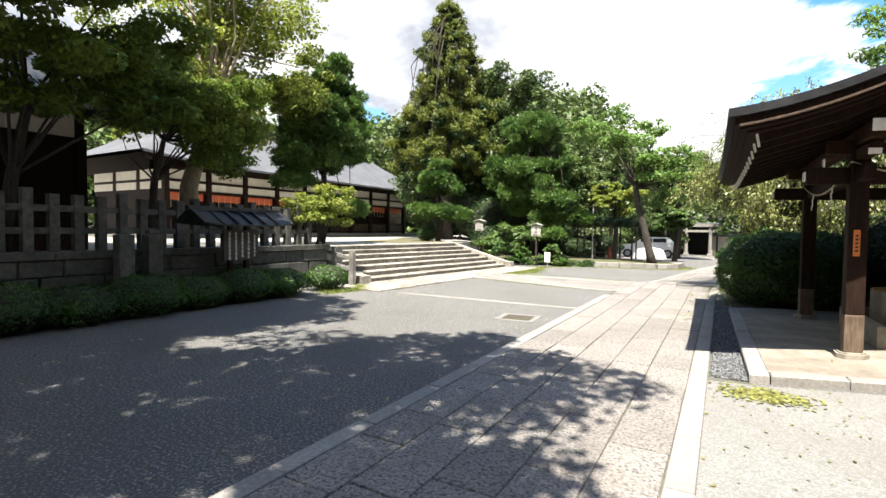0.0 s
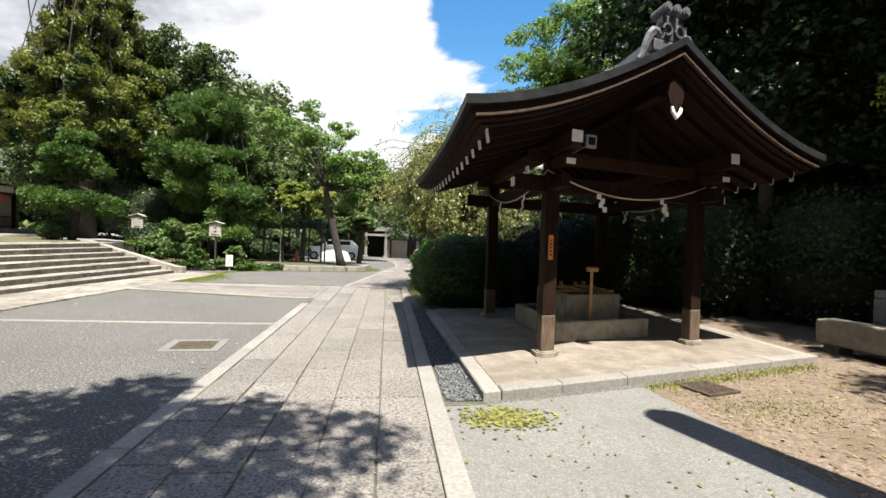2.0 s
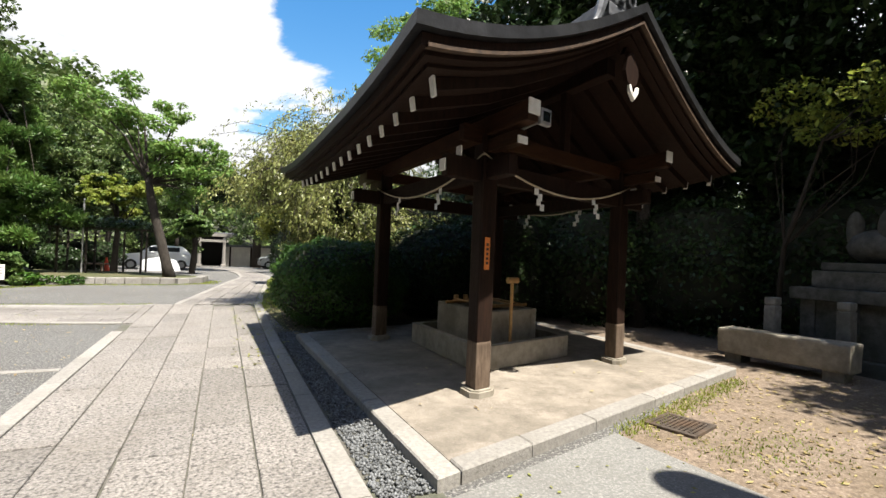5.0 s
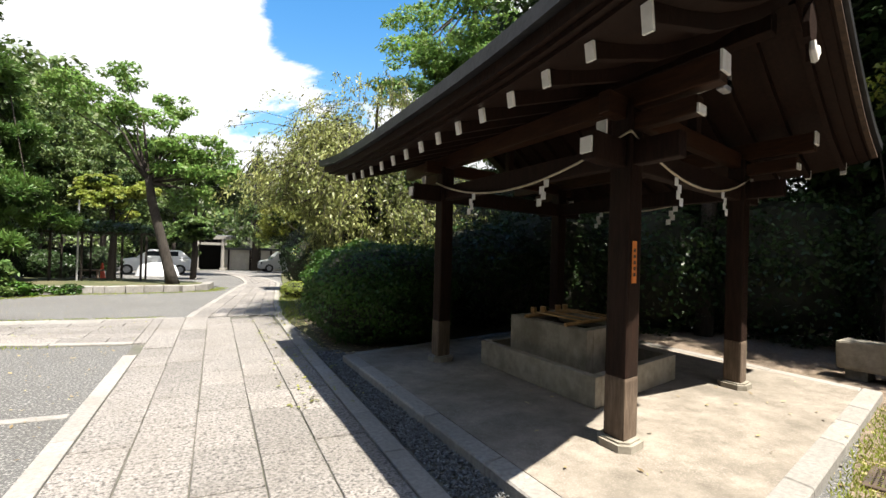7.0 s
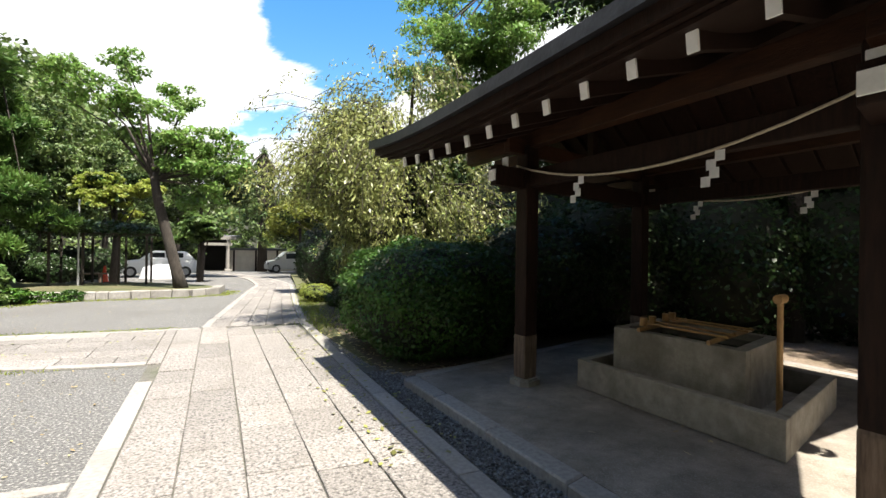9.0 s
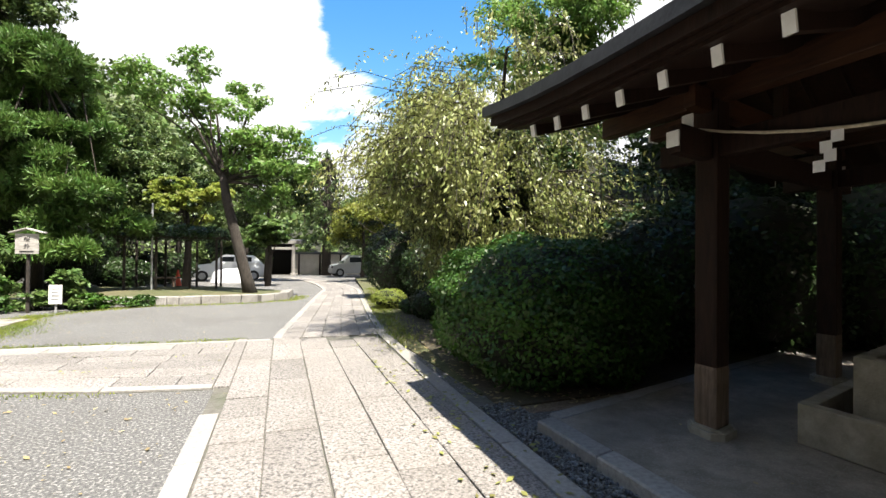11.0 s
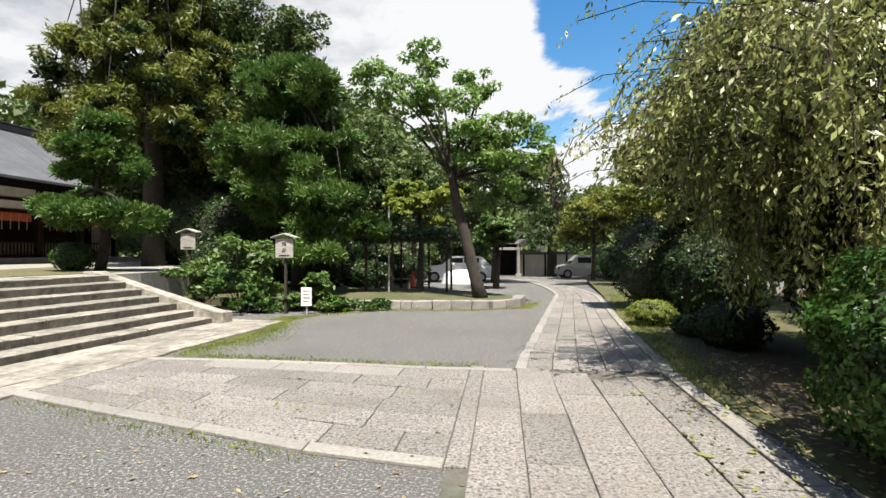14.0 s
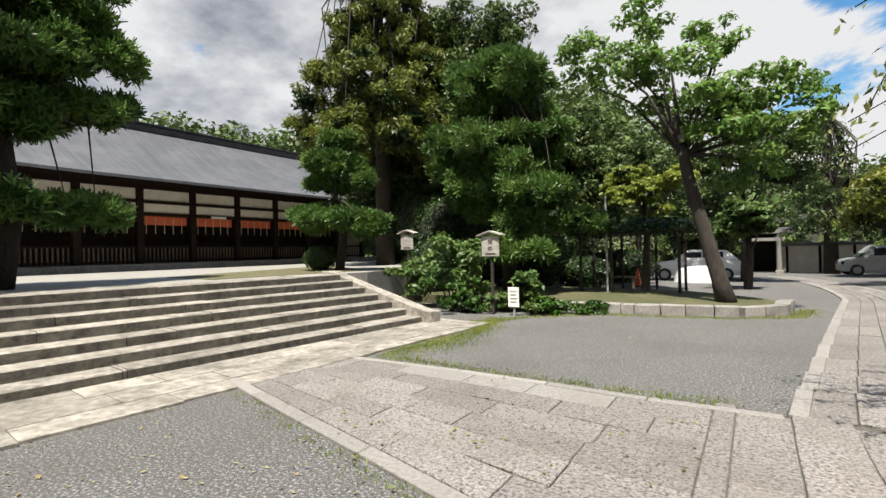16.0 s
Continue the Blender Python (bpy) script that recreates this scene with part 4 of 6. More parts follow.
# stone fence on the wall
fence = empty("stone_fence", (-7.85, 5, 1.13), "stone balustrade fence with square posts and two rails", "fence")
for k in range(26):
    y = 0.3 + k * 0.365
    h = 2.1 if k % 4 else 2.18
    part("post", boxes(((-7.92, y - .075, 1.12), (-7.77, y + .075, h)), bevel=0.012), STONE_SHADED, fence)
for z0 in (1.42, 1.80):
    part("rail", boxes(((-7.885, -.3, z0), (-7.805, 9.4, z0 + .11)), bevel=0.01), STONE_SHADED, fence)
for y in (4.38, 4.88):
    m = empty("stone_marker", (-7.2, y, 0), "tall square stone marker post at the wall", "marker", group="stone markers")
    part("shaft", boxes(((-7.32, y - .13, -.1), (-7.08, y + .13, 1.42)), bevel=0.02), STONE_SHADED, m)
    part("head", boxes(((-7.29, y - .10, 1.42), (-7.11, y + .10, 1.5)), bevel=0.03), STONE_SHADED, m)
# short stone fence on the left side of the steps
sf = empty("stair_fence", STM @ Vector((-.3, 0, 0)), "low stone fence with rails beside the steps", "fence")
for k in range(4):
    p = STM @ Vector((-.35 , -.2 + k * .7, 0))
    part("post", boxes(((p.x - .07, p.y - .07, -.1), (p.x + .07, p.y + .07, .95 + .12 * k)), bevel=0.012), STONE_GREY, sf)
for zz in (.45, .75):
    bm = bmesh.new()
    beam(bm, STM @ Vector((-.35, -.2, zz)), STM @ Vector((-.35, 1.9, zz + .36)), .07, .09)
    part("rail", bm, STONE_GREY, sf)

# roofed notice board before the wall
board = empty("notice_board", (-6.9, 6.53, 0), "black roofed notice board with white brush writing", "sign")
for y in (6.33, 6.73):
    part("post", boxes(((-6.99, y - .045, -.1), (-6.9, y + .045, 1.6)), bevel=0.006), WOOD_DARK, board)
part("panel", boxes(((-6.9, 6.12, .88), (-6.86, 6.98, 1.52)), bevel=0.005), BLACK, board, "black lacquered writing panel")
for s, x0, x1 in ((-1, -7.35, -6.9), (1, -6.9, -6.42)):
    bm = bmesh.new()
    n = 8
    rows = []
    for i in range(n + 1):
        y = lerp(5.40, 7.58, i / n)
        up_ = 0.06 * abs(i / n * 2 - 1) ** 3
        a = Vector((-6.9, y, 1.90 + up_)); b_ = Vector((x1 if s > 0 else x0, y, 1.62 + up_))
        rows.append([bm.verts.new(a), bm.verts.new(b_), bm.verts.new(b_ + Vector((0, 0, -.03))), bm.verts.new(a + Vector((0, 0, -.03)))])
    for a, b_ in zip(rows, rows[1:]):
        for k in range(4):
            bm.faces.new((a[k], a[(k + 1) % 4], b_[(k + 1) % 4], b_[k]))
    bm.faces.new(rows[0]); bm.faces.new(rows[-1][::-1])
    rf = part("roof_slope", bm, BARK_ROOF, board, "small dark copper roof with battens")
    for k in range(7):
        y = 5.48 + k * .335
        bm = bmesh.new()
        beam(bm, (-6.9, y, 1.93), (x1 if s > 0 else x0, y, 1.65), .05, .035)
        part("batten", bm, BARK_ROOF, rf)
part("ridge", boxes(((-6.96, 5.36, 1.90), (-6.84, 7.62, 1.98)), bevel=0.01), BARK_ROOF, board)
rngb = np.random.default_rng(3)
for c in range(5):
    y = 6.88 - c * .155
    z = 1.47 if c else 1.42
    while z > .96:
        h = rngb.uniform(.05, .085)
        bm = boxes(((-6.858, y - .028, z - h), (-6.852, y + .028, z - h * .75)), ((-6.858, y - .01, z - h), (-6.852, y + .006, z)), ((-6.858, y - .03, z - h * .45), (-6.852, y + .02, z - h * .3)))
        part("writing", bm, WHITE_PAINT, board)
        z -= h + .018

# ---- trees and shrubs ----


def tree(name, at, label, leaves, blobs, trunk_pts, trunk_r, count, size, bark=None, seed=0, kind="leaf", aspect=2.0, flat=0.5, droop=0.0, shell=0.55, limb_r=0.05, limb_n=None, forks=None, group="", category="tree", inner=0, split=False):
    """A tree: tapered trunk with limbs, and a crown of leaves or tufts gathered in clumps."""
    rng = np.random.default_rng(seed)
    t = empty(name, at, label, category, group)
    bm = bmesh.new()
    tube(bm, trunk_pts, trunk_r, 10)
    start = forks or trunk_pts[len(trunk_pts) // 2:]
    if split:
        for b in blobs:
            one = bmesh.new()
            limbs(one, rng, start, [b], limb_r)
            part("limb", one, bark or BARK, t, smooth=True)
    else:
        limbs(bm, rng, start, blobs, limb_r, limb_n)
    part("trunk", bm, bark or BARK, t, smooth=True)
    # near-black leaves deep in the crown put its inner shade into colour
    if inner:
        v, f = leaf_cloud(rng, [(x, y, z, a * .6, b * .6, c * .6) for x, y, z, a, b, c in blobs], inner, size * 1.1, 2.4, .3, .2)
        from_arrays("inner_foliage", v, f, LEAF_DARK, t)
    blobs = clumps(rng, blobs, 9, .40) if kind == "tuft" else clumps(rng, blobs)
    if kind == "leaf":
        v, f = leaf_cloud(rng, blobs, count, size, aspect, flat, shell, droop)
    else:
        v, f = tufts(rng, blobs, count, size * .9, 6, 0.036)
    from_arrays("crown", v, f, leaves, t)
    return t


def shrub(name, at, radii, leaves, count, size, label, seed=0, lumps=14, group="", core=True, boxy=2.0):
    """A clipped or loose shrub: a solid core coloured as inner shade and a coat of leaves; boxy above 2 squares its
    outline.
    """
    rng = np.random.default_rng(seed)
    s = empty(name, at, label, "shrub", group)
    x, y, z = at
    rx, ry, rz = radii
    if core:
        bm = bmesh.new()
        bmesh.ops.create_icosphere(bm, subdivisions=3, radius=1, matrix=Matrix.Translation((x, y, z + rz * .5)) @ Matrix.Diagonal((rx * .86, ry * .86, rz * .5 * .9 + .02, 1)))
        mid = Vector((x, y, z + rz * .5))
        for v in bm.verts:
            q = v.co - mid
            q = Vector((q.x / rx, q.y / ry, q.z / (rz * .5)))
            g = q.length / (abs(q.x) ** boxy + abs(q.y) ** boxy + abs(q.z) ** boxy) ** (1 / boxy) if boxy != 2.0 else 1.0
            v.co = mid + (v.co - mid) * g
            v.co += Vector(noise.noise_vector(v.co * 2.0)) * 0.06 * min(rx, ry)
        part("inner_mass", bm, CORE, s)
    if not core:
        bl = [(x + rng.normal() * rx * .45, y + rng.normal() * ry * .45, z + rz * rng.uniform(.12, .9), rx * rng.uniform(.25, .45), ry * rng.uniform(.25, .45), rz * rng.uniform(.08, .16)) for _ in range(lumps + 8)]
        bm = bmesh.new()
        for b in bl:
            tube(bm, [(lerp(x, b[0], .3), lerp(y, b[1], .3), z - .02), (b[0], b[1], b[2])], [.012, .006], 4, cap=False)
        part("stem", bm, BARK, s)
        v, f = leaf_cloud(rng, bl, count, size * 1.15, 2.0, .6, .3)
        from_arrays("leaves", v, f, leaves, s)
        return s
    n = count
    d = rng.normal(size=(n, 3)); d[:, 2] = np.abs(d[:, 2]) * 1.0 - 0.15
    d /= np.linalg.norm(d, axis=1)[:, None]
    low = rng.random(n) < 0.4
    d[low, 2] = rng.uniform(-.95, .35, low.sum())
    h = np.sqrt(np.maximum(0, 1 - d[:, 2] ** 2)) / (np.linalg.norm(d[:, :2], axis=1) + 1e-6)
    d[:, :2] *= h[:, None]
    lump = 1 + 0.05 * np.sin(d[:, 0] * 7 + seed) * np.cos(d[:, 1] * 6) + 0.04 * np.sin(d[:, 2] * 11 + d[:, 0] * 9) + 0.045 * np.abs(rng.normal(size=n))
    if boxy != 2.0:
        lump = lump * np.linalg.norm(d, axis=1) / (np.abs(d) ** boxy).sum(1) ** (1 / boxy)
    c = np.array([x, y, z + rz * .5]) + d * lump[:, None] * np.array([rx, ry, rz * .5])
    c[:, 2] = np.maximum(c[:, 2], z + 0.01)
    nrm = d + rng.normal(size=(n, 3)) * .55 + np.array([0, 0, .35]); nrm /= np.linalg.norm(nrm, axis=1)[:, None]
    t = rng.normal(size=(n, 3)); t -= nrm * (t * nrm).sum(1)[:, None]; t /= np.linalg.norm(t, axis=1)[:, None]
    b = np.cross(nrm, t)
    ln = size * rng.uniform(.6, 1.3, n)[:, None]
    v = np.stack([c - t * ln / 2, c + b * ln * .27 + nrm * ln * .08, c + t * ln / 2, c - b * ln * .27 + nrm * ln * .08], 1).reshape(-1, 3)
    from_arrays("leaves", v, np.arange(n * 4).reshape(-1, 4), leaves, s)
    return s


def thing_blobs(seed, n, centre, spread, size, squash=.6):
    return crown_blobs(np.random.default_rng(seed), n, centre, spread, size, squash)


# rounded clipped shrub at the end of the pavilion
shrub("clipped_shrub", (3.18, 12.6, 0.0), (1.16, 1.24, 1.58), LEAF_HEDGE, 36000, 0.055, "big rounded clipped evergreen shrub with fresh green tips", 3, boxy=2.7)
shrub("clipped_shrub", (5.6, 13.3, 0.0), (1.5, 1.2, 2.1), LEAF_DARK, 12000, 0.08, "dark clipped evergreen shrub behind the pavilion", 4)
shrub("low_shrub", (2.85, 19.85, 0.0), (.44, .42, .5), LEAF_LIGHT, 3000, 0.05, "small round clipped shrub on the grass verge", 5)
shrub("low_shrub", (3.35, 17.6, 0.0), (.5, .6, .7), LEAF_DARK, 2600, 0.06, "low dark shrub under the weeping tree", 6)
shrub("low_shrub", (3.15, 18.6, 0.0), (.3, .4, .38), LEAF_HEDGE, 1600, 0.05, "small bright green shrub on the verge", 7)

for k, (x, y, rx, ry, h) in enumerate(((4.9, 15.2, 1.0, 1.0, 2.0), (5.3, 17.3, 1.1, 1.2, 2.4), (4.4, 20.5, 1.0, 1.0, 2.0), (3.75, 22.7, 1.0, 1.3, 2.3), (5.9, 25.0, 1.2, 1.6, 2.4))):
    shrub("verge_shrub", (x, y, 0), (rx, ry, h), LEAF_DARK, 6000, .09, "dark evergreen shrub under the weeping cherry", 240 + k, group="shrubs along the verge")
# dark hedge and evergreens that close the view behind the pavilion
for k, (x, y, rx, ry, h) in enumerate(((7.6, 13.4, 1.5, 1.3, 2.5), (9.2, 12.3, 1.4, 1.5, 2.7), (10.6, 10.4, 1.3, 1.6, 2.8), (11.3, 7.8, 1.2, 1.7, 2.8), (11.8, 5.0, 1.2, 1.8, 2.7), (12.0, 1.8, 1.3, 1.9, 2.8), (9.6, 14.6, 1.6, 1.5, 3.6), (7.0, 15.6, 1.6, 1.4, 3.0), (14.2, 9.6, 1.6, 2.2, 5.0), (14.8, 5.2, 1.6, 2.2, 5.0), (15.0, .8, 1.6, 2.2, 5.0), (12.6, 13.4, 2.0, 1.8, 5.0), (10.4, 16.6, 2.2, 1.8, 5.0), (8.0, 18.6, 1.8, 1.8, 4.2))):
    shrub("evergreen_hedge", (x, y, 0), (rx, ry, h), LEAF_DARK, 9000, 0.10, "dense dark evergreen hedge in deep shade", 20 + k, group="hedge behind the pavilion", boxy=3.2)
# those at (9.9, 1.5) and (11.5, 3.9) are added to shade soil and pedestal
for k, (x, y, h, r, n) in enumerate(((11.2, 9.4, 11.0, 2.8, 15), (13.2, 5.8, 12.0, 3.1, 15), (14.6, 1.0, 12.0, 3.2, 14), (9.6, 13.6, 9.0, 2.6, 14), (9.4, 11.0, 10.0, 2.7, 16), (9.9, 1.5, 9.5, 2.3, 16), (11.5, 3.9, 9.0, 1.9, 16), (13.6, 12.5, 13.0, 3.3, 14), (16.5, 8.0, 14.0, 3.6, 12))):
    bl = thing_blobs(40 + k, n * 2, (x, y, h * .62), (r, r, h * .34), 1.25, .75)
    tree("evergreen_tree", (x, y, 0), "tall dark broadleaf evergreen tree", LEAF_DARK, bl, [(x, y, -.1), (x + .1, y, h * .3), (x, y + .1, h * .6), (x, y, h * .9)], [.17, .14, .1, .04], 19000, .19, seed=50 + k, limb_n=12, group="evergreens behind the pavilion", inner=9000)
bl = thing_blobs(61, 13, (9.5, 7.1, 3.9), (.7, 1.2, .5), .42, .35)
tree("young_maple", (9.9, 8.4, 0), "slender young maple with flat light green sprays", LEAF_LIGHT, bl, [(9.9, 8.4, -.1), (9.8, 8.2, 1.8), (9.3, 7.4, 3.4)], [.05, .04, .02], 2200, .10, seed=61, limb_r=.016, split=True)

# feathery tall tree rising behind the pavilion roof
bl = thing_blobs(71, 64, (9.9, 21.8, 8.6), (3.5, 3.2, 4.0), 1.0, .42)
tree("feathery_tree", (9.4, 22.8, 0), "tall tree with feathery bright green drooping sprays", LEAF_GINKGO, bl, [(9.4, 22.8, -.1), (9.5, 22.5, 4), (9.8, 22.1, 8), (9.9, 21.9, 12)], [.26, .2, .13, .04], 46000, .19, seed=71, aspect=3.0, droop=.35, limb_n=30)
bl = thing_blobs(72, 20, (13.5, 19.0, 6.4), (2.8, 2.6, 3.6), 1.2, .7)
tree("evergreen_tree", (13.5, 19, 0), "tall dark broadleaf evergreen tree", LEAF_FOREST, bl, [(13.5, 19, -.1), (13.5, 19, 5), (13.4, 19, 9)], [.25, .18, .06], 12000, .2, seed=72, limb_n=10, group="evergreens behind the pavilion")


def weeping_tree():
    rng = np.random.default_rng(81)
    base = Vector((3.95, 15.75, 0))
    t = empty("weeping_cherry", base, "weeping cherry with long drooping strands of pale green and yellowing leaves", "tree")
    bm = bmesh.new()
    fork = Vector((3.9, 15.65, 1.8))
    tube(bm, [base - Vector((0, 0, .1)), base.lerp(fork, .5) + Vector((.06, 0, 0)), fork], [.17, .14, .12], 10)
    V, tips = [], []
    for k in range(40):
        a = rng.uniform(0, 2 * math.pi)
        reach = rng.uniform(.8, 2.45) if k else 2.6
        if k == 0:
            a = math.pi * 1.03
        if k > 33:
            a, reach = math.pi * (.98 + .05 * (k - 34)), rng.uniform(2.0, 2.5)
        top = Vector((fork.x + math.cos(a) * reach * .62, fork.y + math.sin(a) * reach * .62, rng.uniform(3.1, 4.9) if reach < 1.9 else rng.uniform(2.6, 3.6)))
        end = Vector((fork.x + math.cos(a) * reach, fork.y + math.sin(a) * reach, top.z - rng.uniform(.0, .35)))
        bl_ = bmesh.new()
        tube(bl_, [fork, fork.lerp(top, .55) + Vector((0, 0, .25)), top, end], [.06, .045, .025, .011], 6, cap=False)
        part("limb", bl_, BARK, t, smooth=True)
        tips.append((fork, top, end))
    part("trunk", bm, BARK, t, smooth=True)
    pts, dirs = [], []
    bs = bmesh.new()
    for k in range(4300):
        f, tp, en = tips[rng.integers(len(tips))]
        u = rng.uniform(.25, 1.0)
        p = f.lerp(tp, u / .6) if u < .6 else tp.lerp(en, (u - .6) / .4)
        p = p + Vector(rng.normal(size=3) * .3)
        p.z -= max(0.0, rng.normal() * .7)
        if p.y + .42 * p.z > 18.9 or noise.noise(p * 1.25) < -.08:
            continue
        out = Vector((p.x - f.x, p.y - f.y, 0))
        out = out.normalized() if out.length > .05 else Vector((0, 1, 0))
        out = (out + Vector((rng.normal() * .5, rng.normal() * .5, 0))) * rng.uniform(.4, 1.1)
        ln = min(rng.uniform(.25, .85) + (.5 if rng.random() < .2 else 0), p.z - rng.uniform(.4, 1.0))
        if p.x + out.x < 2.3:
            ln = min(ln, p.z - rng.uniform(2.0, 2.6))
        if ln < .3:
            continue
        n = int(ln * 54)
        line = []
        for i in range(n):
            s = i / n
            q = p + out * (1 - (1 - s) ** 2) * .8 + Vector((0, 0, .18 * math.sin(min(s * 3, 1.57)) - ln * s ** 1.4))
            pts.append(q + Vector(rng.normal(size=3) * .035)); dirs.append(out * (1 - s) * .5 + Vector((0, 0, -.75)))
            if i % 12 == 0:
                line.append(q)
        if len(line) > 2:
            tube(bs, line, [.006] * len(line), 3, cap=False)
    tagged(part("twig_mass", bs, BARK, t), kind="stuff")
    c = np.array(pts); a = np.array(dirs) + rng.normal(size=c.shape) * .45
    a /= np.linalg.norm(a, axis=1)[:, None]
    s = np.cross(a, rng.normal(size=a.shape)); s /= np.linalg.norm(s, axis=1)[:, None]
    nn = np.cross(a, s)
    ln = rng.uniform(.05, .108, len(c))[:, None]
    v = np.stack([c, c + a * ln * .45 + s * ln * .18 + nn * ln * .06, c + a * ln, c + a * ln * .45 - s * ln * .18 + nn * ln * .06], 1).reshape(-1, 3)
    from_arrays("crown", v, np.arange(len(c) * 4).reshape(-1, 4), LEAF_WEEP, t)
    # dark leaves painted as the shade in the heart of the crown
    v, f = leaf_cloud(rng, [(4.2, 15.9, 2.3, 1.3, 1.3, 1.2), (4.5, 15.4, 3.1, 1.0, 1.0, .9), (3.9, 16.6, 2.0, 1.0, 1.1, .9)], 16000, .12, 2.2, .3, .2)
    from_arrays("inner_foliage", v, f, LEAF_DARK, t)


weeping_tree()

# leaning tree in the planting bed
bl = [(-3.5, 23.5, 6.5, .75, .8, .38), (-2.35, 23.5, 7.05, .6, .7, .45), (-1.9, 23.4, 5.7, 1.0, 1.0, .42), (-.8, 23.6, 6.25, .55, .6, .42), (-.5, 23.3, 4.8, .9, .9, .45), (-1.4, 23.8, 5.0, .9, .9, .42), (.15, 23.5, 4.95, .75, .8, .42), (-2.7, 23.3, 6.0, .7, .7, .38), (-.6, 23.6, 3.9, .9, .9, .5), (.2, 23.4, 3.8, .7, .7, .55), (-3.9, 23.7, 5.9, .5, .6, .3), (.75, 23.5, 4.2, .6, .6, .5), (-1.0, 24.2, 4.4, 1.0, .8, .5), (-.2, 23.9, 3.2, .7, .7, .5)]
tree("leaning_tree", (-.72, 23.5, .2), "leaning tree with a dark forked trunk and airy light green crown", LEAF_GINKGO, [(x, y, z, rx * 1.2, ry * 1.15, rz * 1.0) for x, y, z, rx, ry, rz in bl],
     [(-.7, 23.5, .05), (-.85, 23.5, .7), (-1.15, 23.5, 1.9), (-1.42, 23.5, 3.0), (-1.55, 23.5, 3.85)], [.24, .175, .155, .14, .115], 11500, .15, seed=91, forks=[(-1.55, 23.5, 3.85), (-1.5, 23.5, 3.6)], limb_r=.06)

# large round pine
bl = thing_blobs(92, 46, (-7.2, 25.3, 5.0), (1.9, 1.5, 2.7), .78, .55) + thing_blobs(192, 22, (-6.2, 24.9, 3.4), (2.3, 1.4, 1.0), .72, .5) + [(-6.0, 23.9, 1.6, .9, .8, .35), (-5.1, 24.0, 1.5, .7, .7, .3), (-4.4, 24.6, 2.2, .7, .7, .35)]
tree("pine_tree", (-7.0, 25.5, 0), "large spreading pine with dense dark green needle clumps", LEAF_PINE, bl, [(-7.0, 25.5, -.1), (-7.0, 25.5, 2.5), (-7.1, 25.4, 5), (-7.2, 25.4, 7.6)], [.25, .2, .14, .05], 44000, .22, seed=92, kind="tuft", inner=4500)
# pine on the terrace by the steps
bl = [(-11.0, 21.6, 4.3, .8, .8, .34), (-10.4, 21.4, 3.75, .95, .95, .36), (-11.4, 21.7, 3.6, .7, .7, .3), (-10.9, 21.2, 2.55, 1.0, .9, .24), (-10.0, 21.5, 2.4, .8, .8, .22), (-11.7, 21.4, 2.65, .7, .7, .22), (-9.6, 21.3, 2.2, .5, .5, .18), (-10.7, 21.5, 4.9, .5, .5, .3)]
tree("pine_tree", (-10.8, 21.6, TOP), "trained pine with flat needle tiers on the terrace edge", LEAF_PINE, bl, [(-10.9, 21.6, TOP - .1), (-10.7, 21.6, 2.0), (-10.9, 21.5, 3.2), (-10.7, 21.5, 4.7)], [.15, .12, .09, .03], 13000, .17, seed=93, kind="tuft", inner=1000)
shrub("clipped_shrub", (-11.4, 21.3, TOP), (.48, .48, .75), LEAF_HEDGE, 1800, .07, "small clipped shrub at the pine's foot", 31)
# pine left of the steps
bl = [(-11.6, 13.4, 6.1, 1.1, 1.0, .5), (-11.5, 14.4, 5.4, 1.0, 1.0, .5), (-11.5, 14.8, 6.3, .8, .8, .5), (-11.5, 13.6, 4.2, 1.1, 1.0, .4), (-11.5, 14.9, 4.3, .8, .8, .35), (-11.2, 13.6, 2.5, .9, .8, .3), (-11.3, 14.8, 2.4, .8, .7, .3), (-11.5, 12.8, 5.2, 1.0, 1.0, .5), (-11.7, 14.0, 7.1, .9, .9, .5), (-11.5, 12.5, 3.2, .8, .8, .3), (-11.4, 15.4, 5.6, .8, .8, .45), (-11.4, 15.4, 4.5, .7, .7, .35), (-11.4, 15.3, 2.4, .7, .6, .25), (-11.5, 15.2, 6.9, .7, .7, .45), (-11.6, 14.4, 7.8, .8, .8, .5)] + thing_blobs(194, 16, (-11.6, 13.3, 5.3), (.9, 1.2, 2.1), .75, .5)
tree("pine_tree", (-11.6, 13.9, TOP), "leaning pine with dark needle clumps beside the steps", LEAF_PINE, bl, [(-11.7, 13.9, TOP - .1), (-11.4, 14.0, 2.4), (-11.7, 13.9, 4.4), (-11.6, 14.0, 6.6)], [.16, .13, .10, .04], 32000, .18, seed=94, kind="tuft", inner=1500)


def cedar(x, y, z0, h, r, mat, label, seed, count, low=.22):
    """A conifer: tiers of drooping sprays round a straight trunk."""
    rng = np.random.default_rng(seed)
    bl = []
    n = 96
    for k in range(n):
        t = low + (1 - low) * k / n
        rr = r * (1 - (t - low) / (1 - low)) ** .62 * rng.uniform(.5, 1.05)
        a = k * 2.4 + rng.uniform(-.4, .4)
        s = lerp(1.3, .5, t) * r / 3.6
        bl.append((x + math.cos(a) * rr, y + math.sin(a) * rr, z0 + h * t, s, s, s * .78))
    bl.append((x, y, z0 + h * .98, .3, .3, .8))
    return tree("cedar_tree", (x, y, z0), label, mat, bl, [(x, y, z0 - .2), (x, y, z0 + h * .5), (x, y, z0 + h * .97)], [.42, .24, .04], count, .24, seed=seed, aspect=4.6, flat=.15, droop=.25, limb_r=.06, shell=.4, inner=count // 4)


